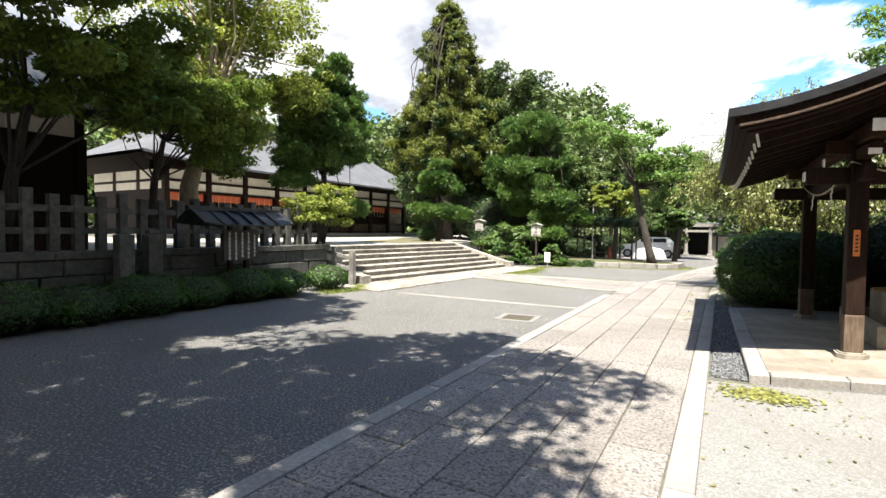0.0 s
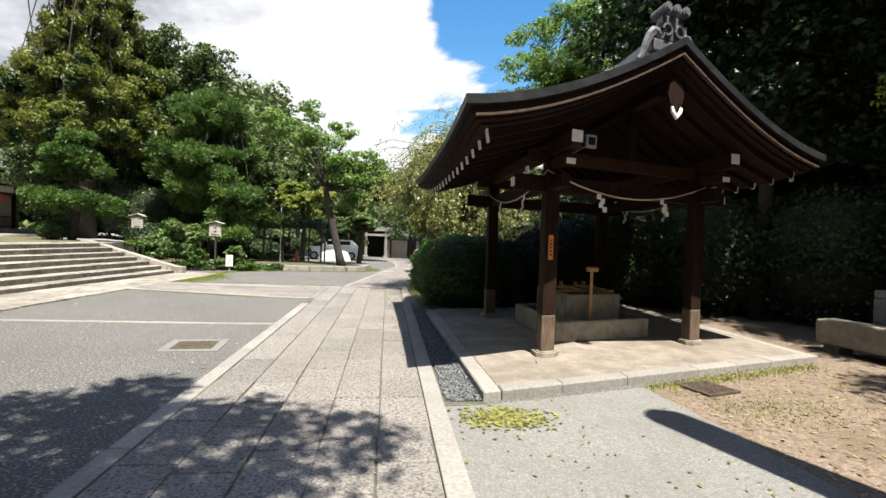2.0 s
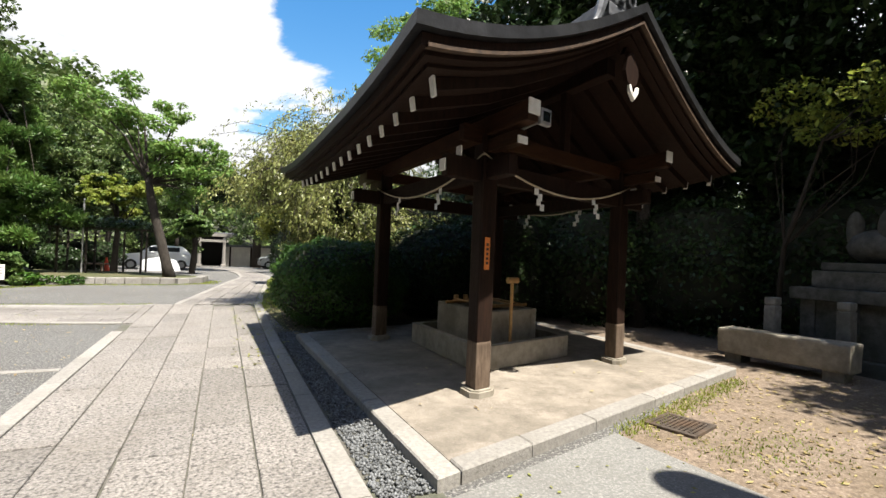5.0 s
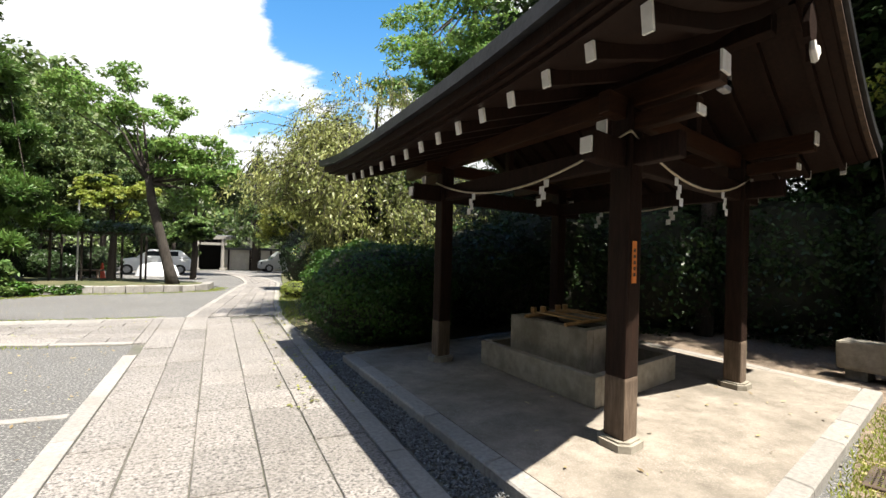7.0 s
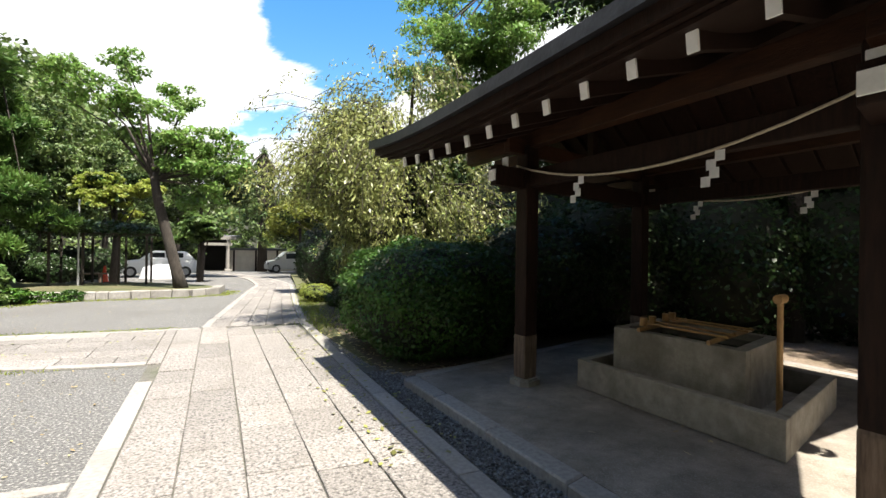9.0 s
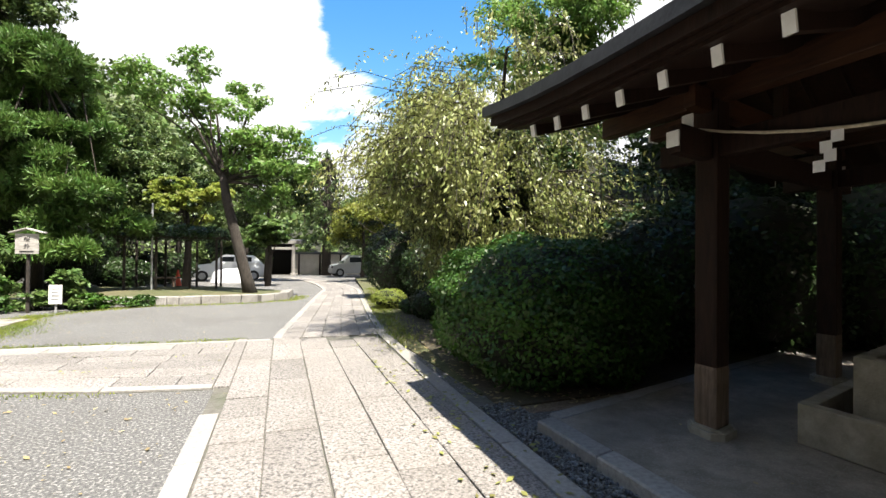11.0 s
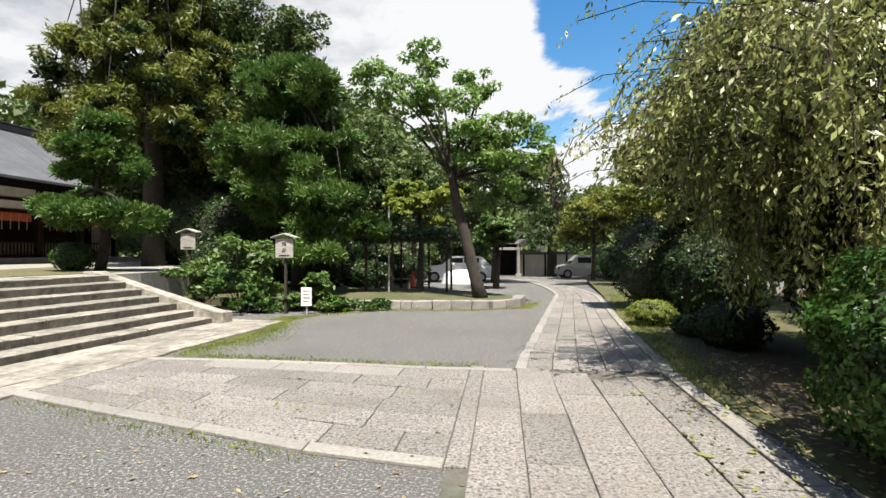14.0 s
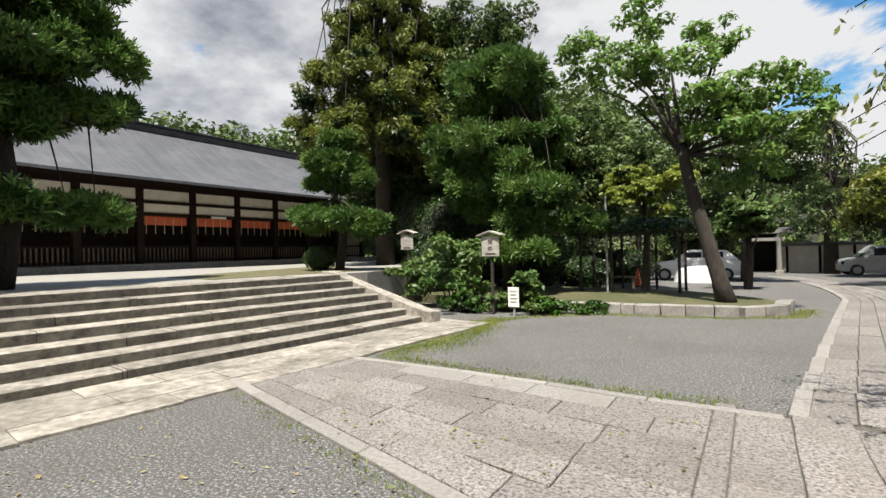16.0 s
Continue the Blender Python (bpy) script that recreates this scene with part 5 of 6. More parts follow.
cedar(-13.2, 26.6, TOP, 14.6, 3.5, LEAF_CEDAR, "tall cedar with yellowish green foliage", 95, 70000, low=.30)
bl = thing_blobs(96, 46, (-10.2, 29.4, 7.8), (2.5, 2.2, 4.6), 1.15, .7)
tree("evergreen_tree", (-10.4, 29.3, .6), "tall round-headed dark green tree behind the pine", LEAF_FOREST, bl, [(-10.4, 29.3, .4), (-10.4, 29.3, 5), (-10.2, 29.4, 11)], [.32, .22, .06], 52000, .18, seed=96, limb_n=18, inner=12000)
for k, (x, y, h, r) in enumerate(((-15.6, 31.0, 10.5, 2.9), (-13.0, 33.0, 9.5, 2.6), (-7.6, 32.5, 8.0, 2.2), (-18.5, 33.5, 11.0, 3.0))):
    bl = thing_blobs(360 + k, 34, (x, y, h * .52), (r, r * .9, h * .42), 1.25, .75)
    tree("evergreen_tree", (x, y, .3), "dense dark evergreen closing the wood behind the cedars", LEAF_FOREST, bl, [(x, y, 0), (x, y, h * .4), (x, y, h * .8)], [.25, .18, .06], 22000, .2, seed=360 + k, limb_n=12, inner=9000, group="evergreens behind the cedars")
cedar(3.6, 47, -.4, 9.8, 2.0, LEAF_FOREST, "distant dark conifer beyond the gate", 97, 6000)

# camphor with a pale trunk behind the fence, maple over the fence
bl = thing_blobs(98, 40, (-11.6, 9.3, 7.4), (3.0, 3.8, 3.9), 1.1, .6)
tree("broadleaf_tree", (-9.6, 7.1, TOP), "tall broadleaf tree with a pale trunk and sunlit yellow-green leaves", LEAF_LIGHT, bl, [(-9.6, 7.1, TOP - .1), (-9.7, 7.2, 2.6), (-10.5, 8.3, 4.6), (-11.4, 9.4, 7.0)], [.24, .21, .17, .08], 34000, .15, bark=BARK_PALE, seed=98, limb_r=.055)
bl = thing_blobs(99, 22, (-7.2, 3.4, 4.5), (1.8, 3.2, 1.4), .8, .45)
tree("maple_tree", (-8.8, 3.2, TOP), "maple with layered dark green leaves reaching over the fence", LEAF_MAPLE, bl, [(-8.8, 3.2, TOP - .1), (-8.6, 3.3, 2.4), (-8.2, 3.4, 3.6)], [.12, .10, .07], 42000, .11, seed=99, limb_r=.03)
bl = thing_blobs(100, 28, (-9.0, 6.9, 4.2), (1.5, 2.2, 1.2), .65, .35)
tree("maple_tree", (-9.2, 5.9, TOP), "maple with yellow-green layered sprays", LEAF_MAPLE, bl, [(-9.2, 5.9, TOP - .1), (-9.1, 6.0, 2.6), (-8.9, 6.1, 3.5)], [.09, .08, .05], 30000, .10, seed=100, limb_r=.025)
bl = thing_blobs(101, 18, (-7.7, 9.7, 2.05), (.7, 1.0, .65), .42, .4)
tree("young_maple", (-7.9, 9.8, TOP), "young maple with bright yellow-green leaves by the steps", LEAF_LIGHT, bl, [(-7.9, 9.8, .9), (-7.8, 9.8, 1.5), (-7.7, 9.7, 2.1)], [.04, .035, .02], 5600, .10, seed=101, limb_r=.014, split=True)
# trees standing behind the start of the walk; they shade the court. The two highest crowns are added out of view to
# shade the fence
for k, (c, sp, n, at) in enumerate((((.4, -1.4, 8.6), (3.3, 3.3, 1.4), 34, (-3.2, -6.5)), ((-4.6, -.6, 7.6), (3.4, 4.2, 1.4), 40, (-6.6, -5.0)), ((-8.2, .7, 9.9), (2.0, 3.6, 1.2), 34, (-10.2, -3.0)), ((-8.9, 3.8, 9.8), (1.3, 2.6, 1.2), 26, (-10.6, 1.0)), ((-5.3, 2.3, 8.0), (2.4, 2.2, .9), 44, (-7.4, -3.4)))):
    bl = thing_blobs(110 + k, n, c, sp, .95, .5)
    x, y = at
    tree("camphor_tree", (x, y, 0), "large spreading camphor tree shading the court", LEAF_CAMPHOR, bl, [(x, y, -.1), (x + .3, y + .6, 3), (lerp(x, c[0], .45), lerp(y, c[1], .45), 6), (lerp(x, c[0], .8), lerp(y, c[1], .8), 8)], [.4, .33, .25, .12], 27000, .16, seed=110 + k, limb_r=.09)

# clipped hedge at the foot of the wall
rng = np.random.default_rng(7)
for k in range(8):
    y = 0.5 + k * 1.0
    shrub("low_hedge", (-6.85 + .05 * math.sin(k * 2.1), y, 0), (.62, .68, .66 + .06 * math.cos(k * 3)), LEAF_HEDGE, 5200, .045, "low clipped azalea hedge in shade along the wall", 130 + k, group="azalea hedge")
shrub("clipped_shrub", (-6.75, 9.0, 0), (.5, .5, .62), LEAF_HEDGE, 2600, .05, "round clipped azalea at the end of the hedge", 140)
shrub("clipped_shrub", (-6.3, 1.0, 0), (.5, .5, .7), LEAF_LIGHT, 2200, .06, "round shrub with bright tips", 141)

# dark shrubs added below the pines and cedars in place of the shade there
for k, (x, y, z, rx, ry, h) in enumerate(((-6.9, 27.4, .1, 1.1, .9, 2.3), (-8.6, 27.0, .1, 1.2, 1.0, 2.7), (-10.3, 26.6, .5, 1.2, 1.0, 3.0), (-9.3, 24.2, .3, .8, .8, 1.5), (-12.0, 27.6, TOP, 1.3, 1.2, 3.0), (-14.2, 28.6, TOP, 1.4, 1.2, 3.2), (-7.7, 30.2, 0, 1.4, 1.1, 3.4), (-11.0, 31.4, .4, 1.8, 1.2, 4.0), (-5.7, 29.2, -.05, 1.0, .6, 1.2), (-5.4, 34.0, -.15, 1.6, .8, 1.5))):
    shrub("undergrowth", (x, y, z), (rx, ry, h), LEAF_DARK, 5200, .11, "dark evergreen fill in place of the shade under the pines", 340 + k, group="undergrowth below the pines")

# planting round the sign
for k, (x, y, z, rx, ry, h, m, n, s, lab) in enumerate((
        (-7.0, 22.0, .1, .95, .8, 2.0, LEAF_CAMPHOR, 3200, .13, "loose camellia bush beside the steps"),
        (-7.9, 21.5, .2, .7, .6, 1.15, LEAF_CAMPHOR, 2000, .11, "leafy bush by the stair wall"),
        (-6.2, 21.0, 0, .55, .5, .85, LEAF_HEDGE, 1800, .09, "bright green bush at the stair end"),
        (-4.75, 21.6, 0, .5, .5, 1.05, LEAF_CAMPHOR, 1300, .15, "broad-leaved plant behind the sign"),
        (-4.2, 21.5, 0, .5, .4, .42, LEAF_HEDGE, 1200, .09, "low leafy ground cover"),
        (-5.3, 21.5, 0, .5, .4, .5, LEAF_CAMPHOR, 1200, .09, "low leafy ground cover"),
        (-3.4, 21.7, 0, .5, .35, .35, LEAF_HEDGE, 900, .09, "low leafy ground cover"))):
    shrub("garden_bush", (x, y, z), (rx, ry, h), m, n, s, lab, 150 + k, core=False)

# far garden trees and woods
for k, (c, sp, m, lab) in enumerate((
        ((-13.5, 38.0, 5.4), (3.4, 2.6, 3.2), LEAF_FOREST, "dense tree closing the garden behind"),
        ((-2.2, 44.0, 4.4), (2.6, 2.0, 2.6), LEAF_FOREST, "dense dark tree beside the gate"),
        ((10.5, 38.0, 4.6), (3.0, 3.4, 2.8), LEAF_FOREST, "dense dark tree beyond the hedge"),
        ((-6.6, 31.5, 4.2), (2.2, 1.8, 2.2), LEAF_FOREST, "dense tree behind the pine"),
        ((6.4, 33.5, 3.7), (2.9, 3.2, 1.8), LEAF_AUTUMN, "maple turning yellow beyond the walk"),
        ((9.5, 30.0, 4.0), (2.6, 3.0, 1.6), LEAF_FOREST, "green maple beyond the verge"),
        ((5.6, 41.5, 3.6), (3.0, 2.2, 1.8), LEAF_AUTUMN, "yellow-green maple over the parked car"),
        ((-.6, 36.5, 5.0), (3.0, 2.4, 1.8), LEAF_FOREST, "dark broadleaf tree by the car park"),
        ((-5.0, 36.0, 5.4), (3.0, 2.6, 2.2), LEAF_FOREST, "broadleaf tree behind the parked car"),
        ((-9.0, 38.0, 6.4), (3.2, 2.6, 2.6), LEAF_FOREST, "broadleaf tree at the back of the garden"),
        ((-3.6, 30.0, 3.6), (1.6, 1.6, .9), LEAF_LIGHT, "sunlit light green maple in the garden"),
        ((-.4, 31.0, 2.4), (1.0, 1.0, .7), LEAF_CAMPHOR, "small round garden tree beyond the bed"),
        ((8.2, 25.0, 3.6), (2.0, 2.6, 1.4), LEAF_FOREST, "green tree beside the verge"),
        ((-37.0, 22.0, 8.0), (3.4, 3.4, 2.6), LEAF_LIGHT, "sunlit light green tree behind the hall"),
        ((-38.0, 30.0, 8.6), (3.4, 3.6, 2.6), LEAF_LIGHT, "sunlit light green tree behind the hall"),
        ((7.4, 47.6, 4.8), (2.6, 1.4, 1.6), LEAF_FOREST, "dark tree over the wall beyond the gate"),
        ((4.6, 21.6, 3.2), (1.6, 1.8, 1.3), LEAF_WEEP, "pale leaved tree behind the weeping cherry"))):
    z0 = ground_z(c[1])
    bl = thing_blobs(170 + k, 18, c, sp, sp[0] * .36, .5)
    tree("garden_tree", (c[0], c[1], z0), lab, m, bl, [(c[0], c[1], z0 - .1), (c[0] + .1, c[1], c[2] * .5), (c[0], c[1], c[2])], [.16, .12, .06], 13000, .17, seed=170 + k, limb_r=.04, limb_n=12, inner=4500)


def woods():
    rng = np.random.default_rng(200)
    bl = []
    for k in range(520):
        a = rng.uniform(radians(-75), radians(62))
        d = rng.uniform(52, 100)
        x, y = -8 + math.sin(a) * d, 8 + math.cos(a) * d
        f = min(1.0, max(0.0, (.02 - a) / .16)) * min(1.0, max(.72, (a + .85) / .4))
        top = lerp(7 + 5 * (d - 52) / 48, 17 + 14 * (d - 52) / 48, f)
        s = rng.uniform(1.8, 3.2)
        for z in np.arange(1.0, top, 3.2):
            bl.append((x + rng.normal(), y + rng.normal(), z + rng.uniform(-1, 1), s, s, s * .8))
    v, f = leaf_cloud(rng, bl, 260000, .8, 1.6, .5, .75)
    tagged(from_arrays("woods", v, f, LEAF_FOREST), "wooded hillside of mixed green trees", "woods", kind="stuff")


woods()
bm = bmesh.new()
prev = None
for i in range(41):
    a = lerp(radians(-80), radians(66), i / 40)
    ring = []
    for d, z in ((58, -2), (66, 4.5), (84, 13 if a < -.06 else 6), (112, 19 if a < -.06 else 8), (160, -3)):
        ring.append(bm.verts.new((-8 + math.sin(a) * d, 8 + math.cos(a) * d, z + 1.2 * math.sin(i * .9 + d))))
    if prev:
        for p in range(4):
            bm.faces.new((prev[p], prev[p + 1], ring[p + 1], ring[p]))
    prev = ring
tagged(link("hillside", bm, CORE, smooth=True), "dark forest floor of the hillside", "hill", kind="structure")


# unseen woods added behind and beside the start of the walk to block sky light
def back_woods():
    rng = np.random.default_rng(210)
    bl = []
    for k in range(150):
        a = rng.uniform(radians(75), radians(262))
        d = rng.uniform(19, 34)
        x, y = 1 + math.sin(a) * d, 2 + math.cos(a) * d
        s = rng.uniform(1.8, 2.8)
        for z in np.arange(1.2, rng.uniform(9, 14), 2.6):
            bl.append((x + rng.normal(), y + rng.normal(), z, s, s, s * .8))
    v, f = leaf_cloud(rng, bl, 60000, .8, 1.6, .5, .7)
    tagged(from_arrays("grove", v, f, LEAF_FOREST), "unseen grove of tall trees added to block the sky's light", "woods", kind="stuff")


back_woods()
for k, (x, y, rx, ry, h) in enumerate(((-3.4, 46.0, 2.6, 1.2, 3.0), (-8.0, 44.0, 3.0, 1.4, 3.4), (-13.0, 42.0, 3.0, 1.4, 3.6), (8.6, 45.5, 3.2, 1.4, 2.6))):
    shrub("far_thicket", (x, y, -.4), (rx, ry, h), LEAF_FOREST, 3600, .22, "dark thicket closing the far garden", 220 + k, group="far thickets")
up_pole = empty("utility_pole", (4.7, 2.75, 0), "plain grey concrete utility pole beside the apron", "pole")
bm = bmesh.new()
tube(bm, [(4.7, 2.75, -.2), (4.7, 2.75, 5.9), (4.7, 2.75, 6.05), (4.7, 2.75, 6.12)], [.24, .215, .16, .06], 20)
part("shaft", bm, CONCRETE_WALK, up_pole)

# ---- main hall on the terrace ----
hall = empty("shrine_hall", (-26, 26, TOP), "long timber hall with white panels, red curtains, grey roof", "hall")
HX, HY0, HY1 = -23.0, 14.4, 36.0
EX, RX = -21.0, -26.4
part("base", boxes(((-31, HY0 - 1, TOP - .2), (HX + .9, HY1 + 1.2, TOP + .28)), bevel=.03), STONE_GREY, hall, "low stone base")
part("back_wall", boxes(((HX - 1.6, HY0, TOP + .28), (HX - 1.45, HY1, 5.2))), WOOD_DARK, hall, "dark timber inner wall")
part("end_wall", boxes(((-30, HY1 - .1, TOP + .28), (HX, HY1 + .05, 4.6))), PLASTER, hall)
part("end_wall", boxes(((-30, HY0 - .05, TOP + .28), (HX, HY0 + .1, 4.6))), WOOD_DARK, hall)
for k in range(3):
    for z0, z1 in ((3.58, 3.97), (4.12, 4.6)):
        part("white_panel", boxes(((HX - 2.2 - k * 2.4, HY0 - .09, z0), (HX - .2 - k * 2.4, HY0 - .052, z1))), PLASTER, hall)
bays = [HY0 + k * 2.4 for k in range(10)]
for y in bays:
    part("column", boxes(((HX - .14, y - .14, TOP + .28), (HX + .14, y + .14, 5.15)), bevel=.02), WOOD_DARK, hall)
for z0, z1 in ((3.42, 3.56), (3.98, 4.10), (4.62, 4.84)):
    part("rail_beam", boxes(((HX - .1, HY0 - .1, z0), (HX + .1, HY1 + .1, z1)), bevel=.01), WOOD_DARK, hall)
for y in bays[:-1]:
    for z0, z1 in ((3.58, 3.97), (4.12, 4.6)):
        part("white_panel", boxes(((HX - .04, y + .16, z0), (HX + .03, y + 2.24, z1))), PLASTER, hall)
    cur = part("curtain", boxes(((HX - .20, y + .2, 3.02), (HX - .16, y + 2.2, 3.42))), VERMILION, hall, "vermilion curtain")
    for k in range(5):
        part("tassel", boxes(((HX - .15, y + .34 + k * .4, 2.62), (HX - .13, y + .37 + k * .4, 3.36))), ROPE, cur)
    part("lattice_rail", boxes(((HX - .05, y + .16, 1.98), (HX + .02, y + 2.24, 2.06)), ((HX - .05, y + .16, 1.34), (HX + .02, y + 2.24, 1.42))), WOOD_DARK, hall)
    for k in range(12):
        part("picket", boxes(((HX - .03, y + .24 + k * .17, 1.3), (HX + .0, y + .30 + k * .17, 2.02))), WOOD_BASE, hall)
part("name_plate", boxes(((HX + .12, 24.9, 3.40), (HX + .16, 25.7, 3.52))), WHITE_PAINT, hall)


def hall_roof(top, bottom, grow, mat, label):
    bm = bmesh.new()
    nu, nv = 12, 20

    def pt(i, j, front):
        t = i / nu
        y0, y1 = HY0 + 1.4, HY1 - 1.2
        e0, e1 = HY0 - 2.2 - grow, HY1 + 2.4 + grow
        s = j / nv
        a, b = lerp(y0, e0, t ** 1.5), lerp(y1, e1, t ** 1.5)
        y = lerp(a, b, s)
        ex = EX + grow if front else 2 * RX - EX - grow
        z = 8.15 - 3.32 * t + .95 * (t * t - t) + .34 * t ** 2 * abs(2 * s - 1) ** 5
        return Vector((lerp(RX, ex, t), y, z))

    for front in (True, False):
        g = [[pt(i, j, front) for j in range(nv + 1)] for i in range(nu + 1)]
        up_ = [[bm.verts.new(p + Vector((0, 0, top))) for p in r] for r in g]
        dn = [[bm.verts.new(p + Vector((0, 0, bottom))) for p in r] for r in g]
        for i in range(nu):
            for j in range(nv):
                bm.faces.new((up_[i][j], up_[i + 1][j], up_[i + 1][j + 1], up_[i][j + 1]))
                bm.faces.new((dn[i][j], dn[i][j + 1], dn[i + 1][j + 1], dn[i + 1][j]))
            for j in (0, nv):
                bm.faces.new((up_[i][j], dn[i][j], dn[i + 1][j], up_[i + 1][j]))
        for j in range(nv):
            bm.faces.new((up_[nu][j], dn[nu][j], dn[nu][j + 1], up_[nu][j + 1]))
    # hipped ends below the gables
    for end, j in ((0, 0), (1, nv)):
        a = [pt(i, j, True) for i in range(nu + 1)]
        b = [pt(i, j, False) for i in range(nu + 1)]
        va = [bm.verts.new(p + Vector((0, 0, top - .02))) for p in a]
        vb = [bm.verts.new(p + Vector((0, 0, top - .02))) for p in b]
        for i in range(nu):
            bm.faces.new((va[i], va[i + 1], vb[i + 1], vb[i]))
    return part("roof", bm, mat, hall, label, smooth=False)


hall_roof(0, -.12, 0, HALL_ROOF, "grey copper sheet roof with a gentle sweep")
hall_roof(-.125, -.26, -.18, WOOD_DARK, "dark layered eave boards")
part("ridge", boxes(((RX - .28, HY0 + .6, 7.98), (RX + .28, HY1 - .6, 8.32)), ((RX - .36, HY0 + .4, 8.32), (RX + .36, HY1 - .4, 8.42)), bevel=.02), BARK_ROOF, hall, "dark box ridge")
for k in range(46):
    y = HY0 - 1.6 + k * .55
    bm = bmesh.new()
    beam(bm, (EX - .25, y, 4.76), (HX, y, 5.3), .08, .1)
    part("rafter", bm, WOOD_DARK, hall)

# dark side building on the terrace
side = empty("side_building", (-14, 4, TOP), "dark timber building with a white plaster band under deep eaves", "building")
part("wall", boxes(((-17.5, -3, TOP), (-11.2, 5.6, 3.62))), WOOD_DARK, side)
part("plaster_band", boxes(((-17.4, -2.9, 3.62), (-11.25, 5.5, 4.22))), PLASTER, side, "white plaster band")
for y in (-2.9, -.8, 1.3, 3.4, 5.45):
    part("corner_post", boxes(((-11.3, y - .08, TOP), (-11.14, y + .08, 4.3))), WOOD_DARK, side)
part("wall_plate", boxes(((-17.5, -3.05, 4.22), (-11.1, 5.65, 4.40))), WOOD_DARK, side)
for s in (-1, 1):
    bm = bmesh.new()
    rows = []
    for i in range(9):
        t = i / 8
        x = lerp(-14.3, -14.3 + s * 4.6, t)
        z = 6.8 - 2.75 * t + .5 * (t * t - t)
        rows.append([bm.verts.new((x, -4.4, z)), bm.verts.new((x, 6.9, z)), bm.verts.new((x, 6.9, z - .18)), bm.verts.new((x, -4.4, z - .18))])
    for a, b in zip(rows, rows[1:]):
        for k in range(4):
            bm.faces.new((a[k], a[(k + 1) % 4], b[(k + 1) % 4], b[k]))
    bm.faces.new(rows[-1])
    part("roof_slope", bm, BARK_ROOF, side, "dark roof with deep eaves")

# ---- signs, bed, far objects ----


def roofed_sign(x, y, z0, h, w, label, text):
    s = empty("wooden_sign", (x, y, z0), label, "sign", group="roofed signs")
    part("post", boxes(((x - .03, y - .03, z0 - .2), (x + .03, y + .03, z0 + h - .5)), bevel=.006), BARK, s)
    part("panel", boxes(((x - w / 2, y - .09, z0 + h - .58), (x + w / 2, y - .05, z0 + h - .12)), bevel=.005), WOOD_GREY, s, "weathered grey panel")
    for d in (-1, 1):
        bm = bmesh.new()
        beam(bm, (x, y - .03, z0 + h), (x + d * (w / 2 + .1), y - .03, z0 + h - .1), .26, .025)
        part("roof_board", bm, WOOD_GREY, s)
    for ch, zz in text:
        cu = bpy.data.curves.new("character", "FONT")
        cu.body, cu.size, cu.extrude, cu.align_x = ch, .125, .002, "CENTER"
        tmp = new("tmp", cu)
        dg = bpy.context.evaluated_depsgraph_get()
        me = bpy.data.meshes.new_from_object(tmp.evaluated_get(dg))
        bpy.data.objects.remove(tmp)
        me.transform(pose(x, y - .094, z0 + h - zz, 90, 0, 0))
        me.materials.clear(); me.materials.append(BLACK)
        o = new("writing", me)
        o.parent = s
        o.matrix_parent_inverse = Matrix.Translation(-Vector(s.location))
    part("small_writing", boxes(((x - w * .3, y - .096, z0 + h - .54), (x + w * .3, y - .09, z0 + h - .51))), BLACK, s)


WOOD_GREY = material("grey_board", (0.25, 0.235, 0.215), (0.42, 0.40, 0.37), 6, .85, .3, 30, (0.17, 0.15, 0.13), .5, 3, stretch=(1, 1, 5))
roofed_sign(-5.3, 20.9, 0, 1.93, .44, "weathered wooden sign with a small roof on a post", (("\u685c", .29), ("\u4e95", .45)))
roofed_sign(-8.9, 22.5, .55, 1.6, .44, "second weathered roofed sign among the bushes", ())
note = empty("notice_plate", (-4.75, 20.85, 0), "small white notice on a short stake", "sign")
part("stake", boxes(((-4.77, 20.85, -.1), (-4.73, 20.88, .3))), GREY_METAL, note)
part("plate", boxes(((-4.88, 20.82, .2), (-4.62, 20.84, .64)), bevel=.004), WHITE_PAINT, note)
for k in range(4):
    part("writing", boxes(((-4.83, 20.815, .30 + k * .08), (-4.68 + .02 * (k % 2), 20.819, .33 + k * .08))), GREY_METAL, note)

# planting bed with a low kerb of stones
sheet("planting_bed", [(-12, 22.6), (-4.0, 22.25), (-1.9, 22.3), (-.5, 22.45), (.15, 23.1), (.3, 23.95), (-.2, 24.8), (-2, 26.5), (-12, 28)], .19, GRASS_GROUND, "grassy planting bed behind a stone kerb", .6)
bed = bpy.data.objects["planting_bed"]
KP = [(-6.2, 22.35), (-4.0, 22.12), (-1.9, 22.17), (-.45, 22.32), (.27, 23.02), (.42, 23.95)]
rng = np.random.default_rng(12)
for a, b in zip(KP, KP[1:]):
    L = math.dist(a, b)
    kerb_run(bed, a, b, .28, -.1, .225 + .012 * math.sin(a[0] * 5), max(1, round(L / .42)), rng, "kerb_rock", KERB, .022)

for o in list(bed.children):
    if o.name.startswith("kerb_rock"):
        bm = bmesh.new()
        bm.from_mesh(o.data)
        bmesh.ops.subdivide_edges(bm, edges=bm.edges[:], cuts=1, use_grid_fill=True)
        for v in bm.verts:
            v.co += Vector(noise.noise_vector(v.co * 7.0)) * .022
        bm.to_mesh(o.data)
        bm.free()

